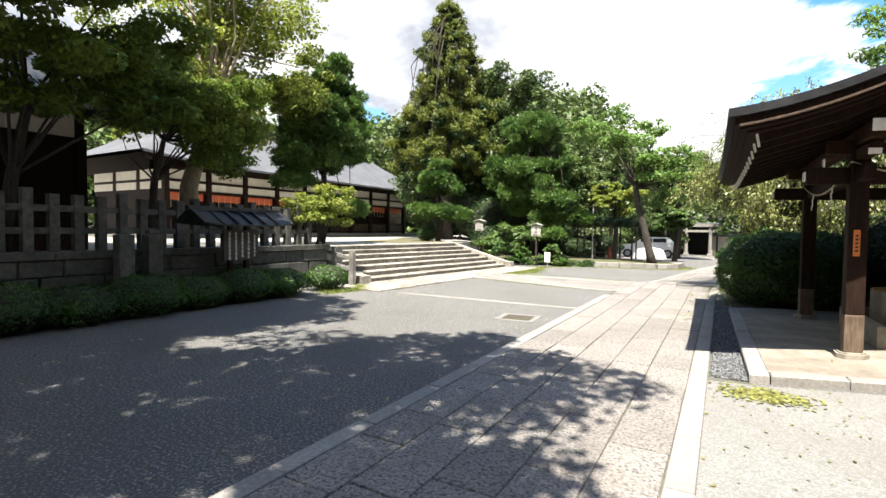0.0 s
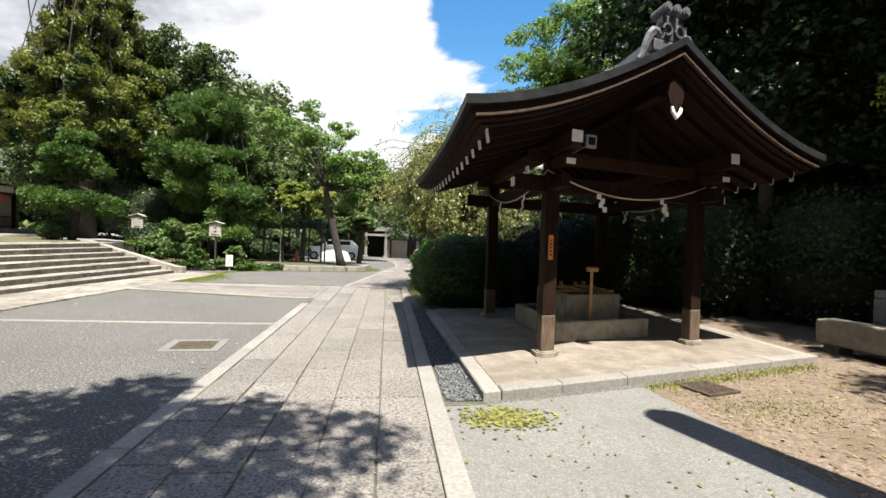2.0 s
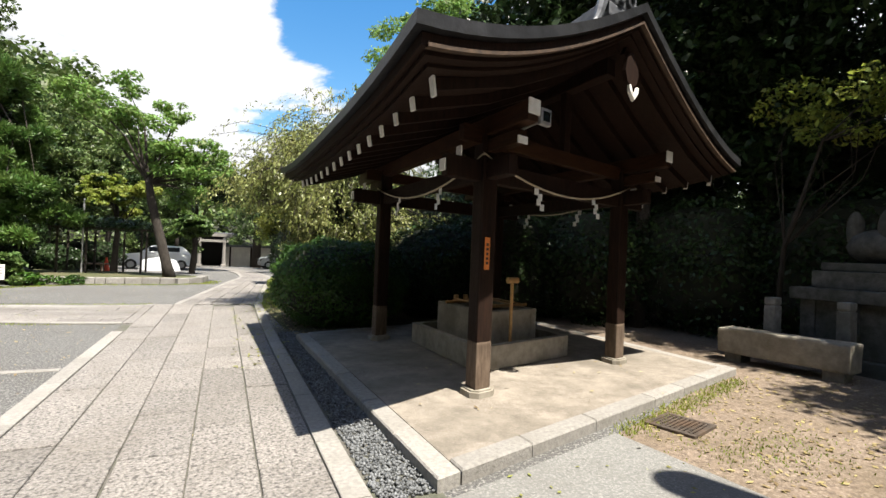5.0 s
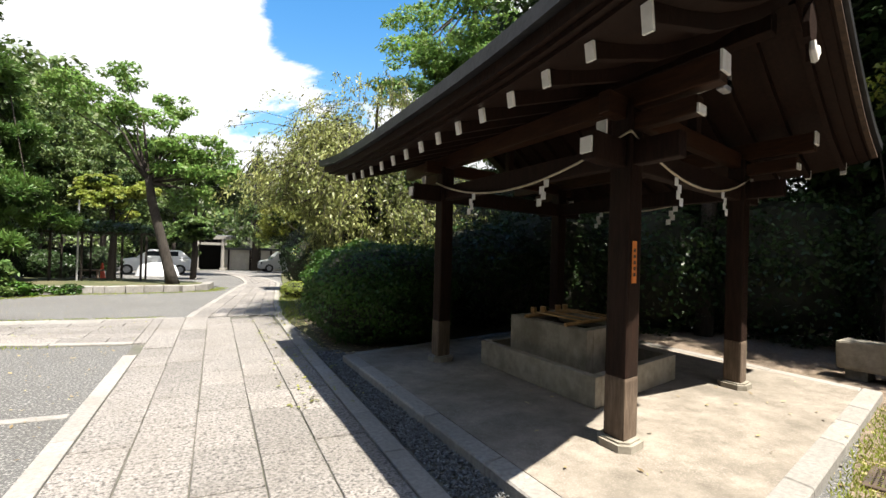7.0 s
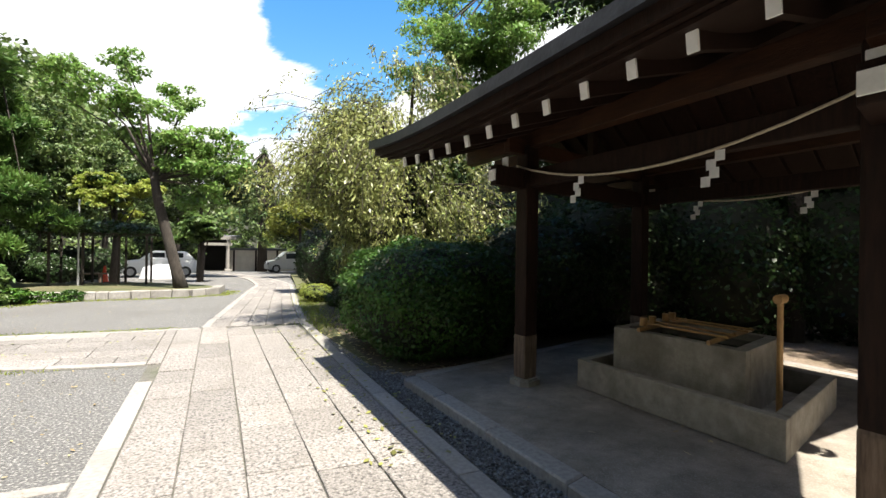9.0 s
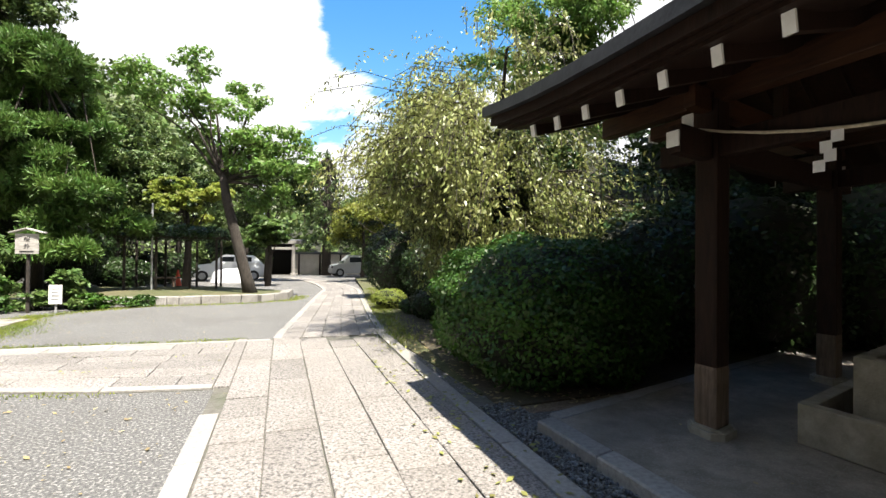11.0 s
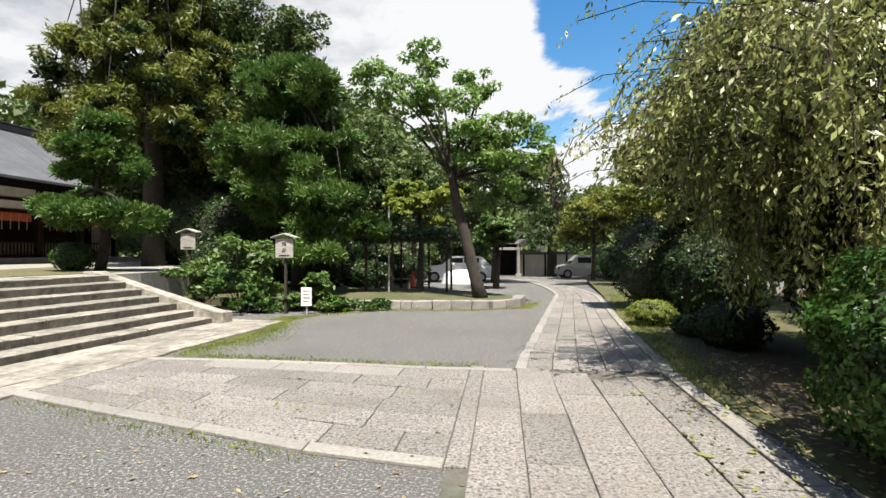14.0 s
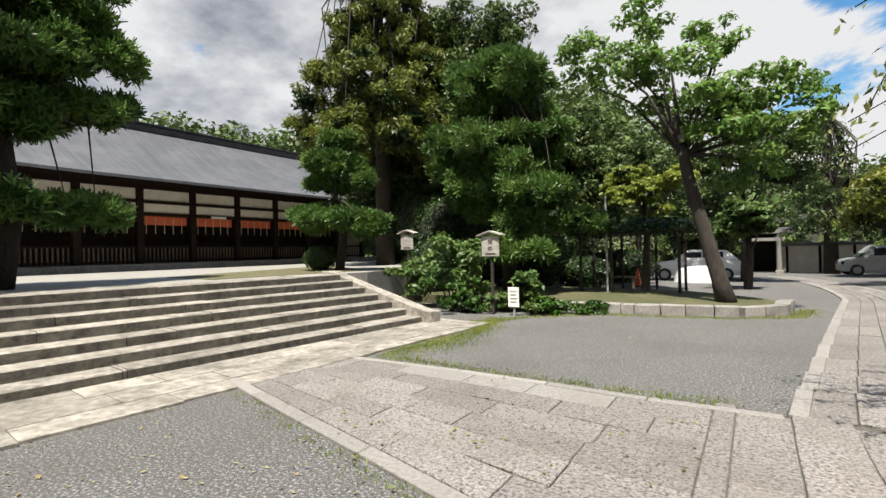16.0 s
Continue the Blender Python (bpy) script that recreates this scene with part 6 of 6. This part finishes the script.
# wisteria trellis
tr = empty("trellis", (-3.2, 26, 0), "low dark trellis with a flat leafy roof on thin posts", "trellis")
for x in (-4.6, -3.7, -2.7, -1.9):
    for y in (25.4, 26.8):
        part("post", boxes(((x - .035, y - .035, -.2), (x + .035, y + .035, 1.9))), BARK, tr)
for y in (25.4, 26.1, 26.8):
    part("rail", boxes(((-4.9, y - .03, 1.86), (-1.6, y + .03, 1.93))), BARK, tr)
v, f = leaf_cloud(np.random.default_rng(15), [(-4.3, 26, 2.05, 1.0, 1.1, .25), (-3.3, 26, 2.1, 1.0, 1.1, .28), (-2.2, 26, 2.05, .9, 1.1, .25)], 4200, .14, 2)
from_arrays("leaf_roof", v, f, LEAF_DARK, tr)
pole = empty("steel_pole", (-3.8, 25.3, 0), "thin grey steel pole", "pole")
bm = bmesh.new(); tube(bm, [(-3.8, 25.3, -.1), (-3.8, 25.3, 3.0)], [.03, .03], 8); part("shaft", bm, GREY_METAL, pole)
cone = empty("traffic_cone", (-4.15, 31.5, ground_z(31.5)), "red plastic traffic cone on asphalt", "cone")
bm = bmesh.new(); tube(bm, [(-4.15, 31.5, -.1), (-4.15, 31.5, .62)], [.16, .03], 12); part("body", bm, CONE_RED, cone)
part("foot", boxes(((-4.35, 31.3, -.16), (-3.95, 31.7, -.08)), bevel=.02), RUBBER, cone)


def car(x, y, yaw, paint, label, van=False, scale=1.0):
    z0 = ground_z(y)
    c = empty("parked_car", (x, y, z0), label, "car")
    m = Matrix.Translation((x, y, z0)) @ Matrix.Rotation(radians(yaw), 4, "Z") @ Matrix.Scale(scale, 4)

    def body(prof, w0, w1, mat, name):
        bm = bmesh.new()
        zm = max(p[1] for p in prof)
        zl = min(p[1] for p in prof)
        L, R = [], []
        for px, pz in prof:
            w = lerp(w0, w1, (pz - zl) / (zm - zl))
            L.append(bm.verts.new((px, w, pz))); R.append(bm.verts.new((px, -w, pz)))
        bm.faces.new(L); bm.faces.new(R[::-1])
        n = len(prof)
        for i in range(n):
            bm.faces.new((L[i], L[(i + 1) % n], R[(i + 1) % n], R[i]))
        bmesh.ops.bevel(bm, geom=bm.edges[:], offset=.05, segments=2, affect="EDGES")
        bmesh.ops.transform(bm, matrix=m, verts=bm.verts)
        return part(name, bm, mat, c)

    if van:
        body([(-1.7, .25), (-1.72, .8), (-1.66, .95), (1.1, .96), (1.62, .84), (1.72, .6), (1.7, .25)], .74, .72, paint, "body")
        body([(-1.66, .93), (-1.56, 1.52), (-1.2, 1.6), (.35, 1.6), (1.0, .96)], .72, .62, paint, "cabin")
    else:
        body([(-2.1, .25), (-2.12, .75), (-1.95, .95), (-.9, 1.0), (1.0, .98), (2.0, .85), (2.15, .6), (2.12, .25)], .85, .80, paint, "body")
        body([(-1.85, .98), (-1.35, 1.46), (.25, 1.5), (.95, 1.0)], .80, .62, paint, "cabin")
    for s in (-1, 1):
        for a, b in ((-1.42, -.62), (-.52, .42)) if van else ((-1.2, -.35), (-.28, .45)):
            sw = .68 if van else .735
            part("side_window", boxes(((a, s * sw - .02, 1.06), (b, s * sw + .02, 1.46 if van else 1.38)), m=m), GLASS_DARK, c)
        for px in (-1.15, 1.15) if van else (-1.3, 1.35):
            bm = bmesh.new()
            tube(bm, [(px, s * .60, .31), (px, s * (.75 if van else .86), .31)], [.31, .31], 18)
            bmesh.ops.transform(bm, matrix=m, verts=bm.verts)
            wh = part("wheel", bm, RUBBER, c)
            bm = bmesh.new()
            tube(bm, [(px, s * (.74 if van else .85), .31), (px, s * (.765 if van else .875), .31)], [.19, .18], 14)
            bmesh.ops.transform(bm, matrix=m, verts=bm.verts)
            part("rim", bm, GREY_METAL, wh)
        part("headlight", boxes((((1.55 if van else 2.02), s * .52 - .14, .62), ((1.73 if van else 2.13), s * .52 + .14, .78)), m=m), GLASS_DARK, c)
    bm = bmesh.new()
    beam(bm, (.98, 0, 1.03), (.38, 0, 1.44), 1.25, .03)
    bmesh.ops.transform(bm, matrix=m, verts=bm.verts)
    part("windscreen", bm, GLASS_DARK, c)
    return c


car(-2.7, 38.0, 186, CAR_WHITE, "white car parked beyond the planting bed")
car(5.4, 45.0, 188, CAR_SILVER, "boxy silver minivan parked in the shade", van=True)
bm = bmesh.new()
rows = []
for i in range(9):
    t = i / 8
    w = 1.15 * (1 - .25 * t)
    rows.append([bm.verts.new((-2.3 + w * math.cos(a) * .95, 35.6 + w * math.sin(a) * .7, -.22 + .72 * math.sin(t * 1.5) * (1 - .1 * math.cos(2 * a)))) if i < 8 else bm.verts.new((-2.3 + .22 * math.cos(a), 35.6 + .2 * math.sin(a), .55)) for a in np.linspace(0, 2 * math.pi, 15)[:-1]])
for a, b in zip(rows, rows[1:]):
    for k in range(14):
        bm.faces.new((a[k], a[(k + 1) % 14], b[(k + 1) % 14], b[k]))
bm.faces.new(rows[-1])
tagged(link("covered_motorcycle", bm, CAR_COVER), "vehicle under a silver-grey cover", "cover")


def torii(x0, x1, y, h):
    z0 = ground_z(y)
    g = empty("stone_gate", ((x0 + x1) / 2, y, z0), "pale stone shrine gate at the end of the walk", "gate")
    for x in (x0, x1):
        bm = bmesh.new()
        tube(bm, [(x, y, z0 - .1), (x, y, z0 + h - .25)], [.15, .12], 14)
        part("pillar", bm, KERB, g)
        part("foot", boxes(((x - .22, y - .22, z0 - .1), (x + .22, y + .22, z0 + .2)), bevel=.03), KERB, g)
    part("lintel", boxes(((x0 - .55, y - .16, z0 + h - .26), (x1 + .55, y + .16, z0 + h)), bevel=.02), KERB, g)
    part("tie", boxes(((x0 - .3, y - .09, z0 + h - .72), (x1 + .3, y + .09, z0 + h - .52)), bevel=.015), KERB, g)


torii(-.75, 1.1, 47.5, 2.75)
fw = tagged(link("far_wall", boxes(((1.2, 49.5, -.5), (12, 49.8, 1.3))), PLASTER), "white plaster boundary wall beyond the gate", "wall", kind="structure")
part("wall_coping", boxes(((1.1, 49.4, 1.3), (12.1, 49.9, 1.5)), bevel=.03), TILE, fw)
for k in range(7):
    x = 1.6 + k * 1.7
    part("wall_post", boxes(((x - .07, 49.44, -.5), (x + .07, 49.5, 1.3))), WOOD_DARK, fw)
gate = empty("gatehouse", (-.2, 51, -.4), "dark gatehouse opening behind the stone gate", "gate")
# back of the opening, painted black as if in full shade
part("body", boxes(((-1.6, 52.4, -.5), (1.2, 53.4, 2.2))), BLACK, gate)
for x in (-1.6, 1.05):
    part("side_wall", boxes(((x, 48.9, -.5), (x + .15, 52.4, 2.2))), WOOD_DARK, gate)
part("roof", boxes(((-2.2, 48.6, 2.2), (2.2, 53.9, 2.5)), bevel=.05), TILE, gate)
shrub("box_hedge", (6.2, 37.0, -.2), (1.2, 1.6, 1.8), LEAF_HEDGE, 4200, .1, "tall clipped hedge beside the far walk", 160)

sheet("soil_bed", [(2.12, 11.5), (2.3, 15.0), (2.55, 18.2), (3.2, 18.6), (5.6, 18.2), (6.0, 11.8)], .022, SOIL, "dark leafy soil under the shrubs", .5)

# garden bench and low rail beyond the bed
gb = empty("garden_bench", (-4.6, 30.5, ground_z(30)), "grey wooden garden bench", "bench")
part("seat", boxes(((-5.6, 30.2, .3), (-3.9, 30.6, .36)), bevel=.01), WOOD_BASE, gb)
for x in (-5.4, -4.1):
    part("leg", boxes(((x - .05, 30.25, -.2), (x + .05, 30.55, .3))), WOOD_BASE, gb)

# ---- fallen leaves, gravel, tufts ----


def scatter(name, n, seed, area, z, size, mat, label, flat=True):
    rng = np.random.default_rng(seed)
    (x0, x1), (y0, y1) = area
    c = np.stack([rng.uniform(x0, x1, n), rng.uniform(y0, y1, n), np.full(n, z)], 1)
    if not flat:
        c[:, 0] = (x0 + x1) / 2 + rng.normal(size=n) * (x1 - x0) * .24
        c[:, 1] = (y0 + y1) / 2 + rng.normal(size=n) * (y1 - y0) * .24
    a = rng.uniform(0, 2 * math.pi, n)
    t = np.stack([np.cos(a), np.sin(a), rng.normal(size=n) * .18], 1)
    b = np.stack([-np.sin(a), np.cos(a), rng.normal(size=n) * .18], 1)
    ln = size * rng.uniform(.5, 1.4, n)[:, None]
    v = np.stack([c - t * ln / 2, c + b * ln * .25, c + t * ln / 2, c - b * ln * .25], 1)
    v[:, :, 2] += .006 + ln * .05
    tagged(from_arrays(name, v.reshape(-1, 3), np.arange(n * 4).reshape(-1, 4), mat), label, "leaves", kind="stuff")


scatter("fallen_leaves", 2600, 301, ((4.3, 8.8), (1.5, 7.2)), .004, .05, DRY_LEAF, "dry fallen leaves on the soil")
scatter("fallen_leaves", 330, 302, ((-6.5, 1.8), (1, 13)), .006, .05, DRY_LEAF, "scattered fallen leaves on the court")
scatter("fallen_leaves", 150, 303, ((1.9, 4.2), (2.0, 5.8)), .01, .04, GREEN_LEAF, "scattered leaves on the concrete apron")
scatter("leaf_heap", 620, 304, ((1.98, 2.75), (5.0, 5.5)), .012, .055, GREEN_LEAF, "heap of green fallen leaves beside the drain strip", False)
scatter("fallen_leaves", 260, 305, ((1.2, 2.0), (9, 15)), .03, .06, GREEN_LEAF, "fallen leaves along the walk's edge")
scatter("fallen_leaves", 700, 306, ((2.0, 3.4), (11.4, 17)), .015, .06, DRY_LEAF, "fallen leaves under the weeping tree")
scatter("fallen_leaves", 420, 308, ((-4.6, -.2), (16.2, 21.6)), .006, .035, DRY_LEAF, "pale scattered leaves on the far asphalt")
scatter("fallen_leaves", 420, 309, ((-5.4, -.6), (8.6, 13.0)), .006, .035, DRY_LEAF, "pale scattered leaves on the near asphalt")
scatter("fallen_leaves", 180, 310, ((-5.0, -.5), (13.0, 15.8)), .03, .04, GREEN_LEAF, "few leaves on the branch walk")
scatter("fallen_leaves", 60, 307, ((2.6, 7.0), (6.4, 10.5)), .102, .05, DRY_LEAF, "few dry leaves on the platform")


def grass(name, n, seed, pts, spread, h, label):
    rng = np.random.default_rng(seed)
    pts = np.asarray(pts, float)
    t = rng.random(n) * (len(pts) - 1)
    i = np.minimum(t.astype(int), len(pts) - 2)
    p = pts[i] + (pts[i + 1] - pts[i]) * (t - i)[:, None]
    clump = np.sin(t * 37.0) + np.sin(t * 91.0 + seed) + rng.normal(size=n) * .6
    keep = clump > .3
    p = p[keep] + rng.normal(size=(keep.sum(), 2)) * spread
    m = len(p)
    c = np.concatenate([p, np.full((m, 1), .004)], 1)
    a = rng.uniform(0, 2 * math.pi, m)
    w = np.stack([np.cos(a), np.sin(a), np.zeros(m)], 1) * .006
    hh = h * rng.uniform(.4, 1.3, m)
    tip = c + np.stack([rng.normal(size=m) * .4 * hh, rng.normal(size=m) * .4 * hh, hh], 1)
    v = np.stack([c - w, c + w, tip + w * .3, tip - w * .3], 1).reshape(-1, 3)
    tagged(from_arrays(name, v, np.arange(m * 4).reshape(-1, 4), LEAF_LIGHT), label, "grass", kind="stuff")


grass("grass_tufts", 9000, 401, [(-5.0, 20.3), (-4.4, 18.5), (-4.7, 16.2), (-3.0, 16.05), (-.4, 15.95)], .10, .025, "thin grass along the paving edge")
grass("grass_tufts", 9000, 402, [(-4.9, 19.4), (-4.6, 20.4), (-3.2, 21.7), (-1, 21.95), (.5, 22.6), (.8, 24)], .14, .035, "grass along the foot of the bed kerb")
grass("grass_tufts", 2400, 403, [(-5.45, 10.4), (-5.6, 12.0), (-5.5, 14.2), (-3.0, 13.4), (-1.5, 13.02)], .06, .022, "grass tufts in the joint of court and paving")
grass("grass_tufts", 9000, 404, [(2.1, 15), (2.35, 17.2), (2.6, 19.6), (3.1, 23), (3.8, 27)], .22, .06, "grass verge blades")
grass("grass_tufts", 3000, 405, [(-6.3, 8.3), (-6.0, 9.4), (-6.6, 10.2)], .12, .07, "grass at the end of the hedge")
grass("grass_tufts", 15000, 407, [(-5.1, 19.7), (-4.7, 18.8), (-4.4, 17.6), (-4.6, 16.6)], .28, .022, "thin grass patch at the end of the steps")
grass("grass_tufts", 1500, 408, [(4.5, 5.6), (5.0, 5.3), (5.6, 5.6)], .22, .018, "moss and weeds round the drain grate")
grass("grass_tufts", 3500, 406, [(4.2, 6.1), (5.4, 6.5), (7, 7.05)], .08, .03, "weeds along the platform's foot")

# gravel in the drain strip
rng = np.random.default_rng(17)
n = 9000
c = np.stack([rng.uniform(1.93, 2.29, n), rng.uniform(5.7, 11.6, n), rng.uniform(.0, .025, n)], 1)
octa = np.array([(1, 0, 0), (-1, 0, 0), (0, 1, 0), (0, -1, 0), (0, 0, .7), (0, 0, -.7)])
fc = np.array([(0, 2, 4), (2, 1, 4), (1, 3, 4), (3, 0, 4), (2, 0, 5), (1, 2, 5), (3, 1, 5), (0, 3, 5)])
s = rng.uniform(.008, .02, n)
ang = rng.uniform(0, 6.28, n)
ca, sa = np.cos(ang), np.sin(ang)
jit = octa[None] * rng.uniform(.7, 1.3, (n, 6, 3))
vx = jit[..., 0] * ca[:, None] - jit[..., 1] * sa[:, None]
vy = jit[..., 0] * sa[:, None] + jit[..., 1] * ca[:, None]
v = np.stack([vx, vy, jit[..., 2]], -1) * s[:, None, None] + c[:, None]
tagged(from_arrays("drain_gravel", v.reshape(-1, 3), (fc[None] + np.arange(n)[:, None, None] * 6).reshape(-1, 3), GRAVEL), "blue-grey crushed gravel in the drain strip", "gravel", kind="stuff")

# ---- paving slabs, each a piece of its own ----
SLAB = {}


def slab(parent, x, y, w, l, z, yaw=0.0, mat=GRANITE, name="slab", h=.05, gap=.013):
    """A pecked granite slab with eased edges; alike sizes share a mesh."""
    key = (round(w, 2), round(l, 2), mat.name)
    if key not in SLAB:
        bm = bmesh.new()
        box(bm, (-w / 2 + gap * .42, -l / 2 + gap / 2, -h), (w / 2 - gap * .42, l / 2 - gap / 2, 0))
        es = [e for e in bm.edges if all(v.co.z > -.001 for v in e.verts)]
        bmesh.ops.bevel(bm, geom=es, offset=.005, segments=1, affect="EDGES")
        me = bpy.data.meshes.new(name)
        bm.to_mesh(me); bm.free()
        me.materials.append(mat)
        SLAB[key] = me
    o = new(name, SLAB[key])
    o.parent = parent
    o.matrix_parent_inverse = Matrix.Translation(-Vector(parent.location))
    o.matrix_basis = Matrix.Translation((x, y, z)) @ Matrix.Rotation(yaw, 4, "Z")
    return o


rng = np.random.default_rng(77)
COLS = [(-.33, .06), (.06, .47), (.47, .90), (.90, 1.31), (1.31, 1.72)]
LENS = (.58, .74, .9, 1.05)
for ci, (a, b) in enumerate(COLS):
    y = -7.0 + rng.uniform(0, .6)
    while y < 15.7:
        l = LENS[rng.integers(4)]
        if y + l > 15.75:
            l = .58
            if y + l > 15.9:
                break
        slab(walk_bed, (a + b) / 2 + rng.normal() * .003, y + l / 2, round(b - a, 2), l, .024 + rng.normal() * .002)
        y += l
y = 12.97
while y < 15.5:
    slab(walk_bed, -.415, y + .37, .17, .74, .024 + rng.normal() * .002)
    y += .74
y = -7.0
while y < 12.9:
    l = (.9, 1.05, 1.2)[rng.integers(3)]
    if y + l > 12.97:
        break
    slab(walk_bed, -.415, y + l / 2, .17, l, .03, mat=KERB, name="edge_stone")
    y += l
y = -7.0
while y < 15.6:
    l = (.9, 1.05, 1.2)[rng.integers(3)]
    slab(walk_bed, 1.81 + max(0, y - 12) * .02, y + l / 2, .18, l, .032, -max(0, min(1, y - 12)) * .02, mat=KERB, name="edge_stone")
    y += l
# the far walk, bending with its edges
y = 15.82
while y < 42:
    l = (.75, .9, 1.05)[rng.integers(3)]
    (l0, r0), (l1, r1) = path_edges(y), path_edges(y + l)
    yaw = -math.atan2((l1 + r1 - l0 - r0) / 2, l)
    w = ((r0 - l0) + (r1 - l1)) / 2
    zc = ground_z(y + l / 2)
    n = 5
    for k in range(n):
        f = (.17 + (w - .3) * (k + .5) / n)
        slab(walk_far_bed, (l0 + l1) / 2 + f - .03, y + l / 2 + (k % 2) * .0, round((w - .3) / n, 2), l, zc + .024 + rng.normal() * .002, yaw)
    slab(walk_far_bed, (l0 + l1) / 2 + .075, y + l / 2, .15, l, zc + .03, yaw, mat=KERB, name="edge_stone")
    slab(walk_far_bed, (r0 + r1) / 2 - .075, y + l / 2, .15, l, zc + .03, yaw, mat=KERB, name="edge_stone")
    y += l
# branch walk towards the steps: rows along its length between the curved near edge and the far edge


def at_curve(pts, x):
    for (x0, y0), (x1, y1) in zip(pts, pts[1:]):
        if x <= x0 and x >= x1:
            return lerp(y0, y1, (x0 - x) / (x0 - x1))
    return pts[-1][1]


def quad_piece(parent, q, z, mat, name="slab"):
    bm = bmesh.new()
    prism(bm, q, -.03, z)
    bmesh.ops.bevel(bm, geom=[e for e in bm.edges if all(v.co.z > z - .001 for v in e.verts)], offset=.007, segments=1, affect="EDGES")
    part(name, bm, mat, parent)


for r in range(6):
    x = -.50
    first = True
    while x > -5.25:
        l = rng.uniform(.55, 1.15) if not first else rng.uniform(.3, .9)
        first = False
        x1 = max(x - l, -5.4)
        ya, yb = at_curve(CROSS_NEAR, x) + .17, at_curve(CROSS_NEAR, x1) + .17
        fa, fb = at_curve(CROSS_FAR, x) - .12, at_curve(CROSS_FAR, x1) - .12
        g = .005
        q = [(x1 + g, lerp(yb, fb, r / 6) + g), (x - g, lerp(ya, fa, r / 6) + g), (x - g, lerp(ya, fa, (r + 1) / 6) - g), (x1 + g, lerp(yb, fb, (r + 1) / 6) - g)]
        quad_piece(cross_bed, q, .024 + rng.normal() * .002, KERB if r == 5 and rng.random() < .4 else GRANITE)
        x = x1
for pts, w in ((CROSS_NEAR, .15), (CROSS_FAR, -.11)):
    x = pts[0][0]
    while x > -5.3:
        x1 = max(x - rng.uniform(.8, 1.2), -5.45)
        ya, yb = at_curve(pts, x), at_curve(pts, x1)
        q = [(x1 + .005, yb), (x - .005, ya), (x - .005, ya + w), (x1 + .005, yb + w)]
        quad_piece(cross_bed, q if w > 0 else q[::-1], .03, KERB, "edge_stone")
        x = x1
# thin stone lines across the court
for x0, x1, y0, y1 in ((-4.9, -.52, 9.75, 9.55),):
    x = x1
    while x > x0 + .2:
        l = rng.uniform(.8, 1.2)
        quad_piece(cross_bed, [(max(x - l, x0), y1), (x - .01, y1), (x - .01, y1 + .11), (max(x - l, x0), y1 + .11)], .012, KERB, "edge_stone")
        x -= l
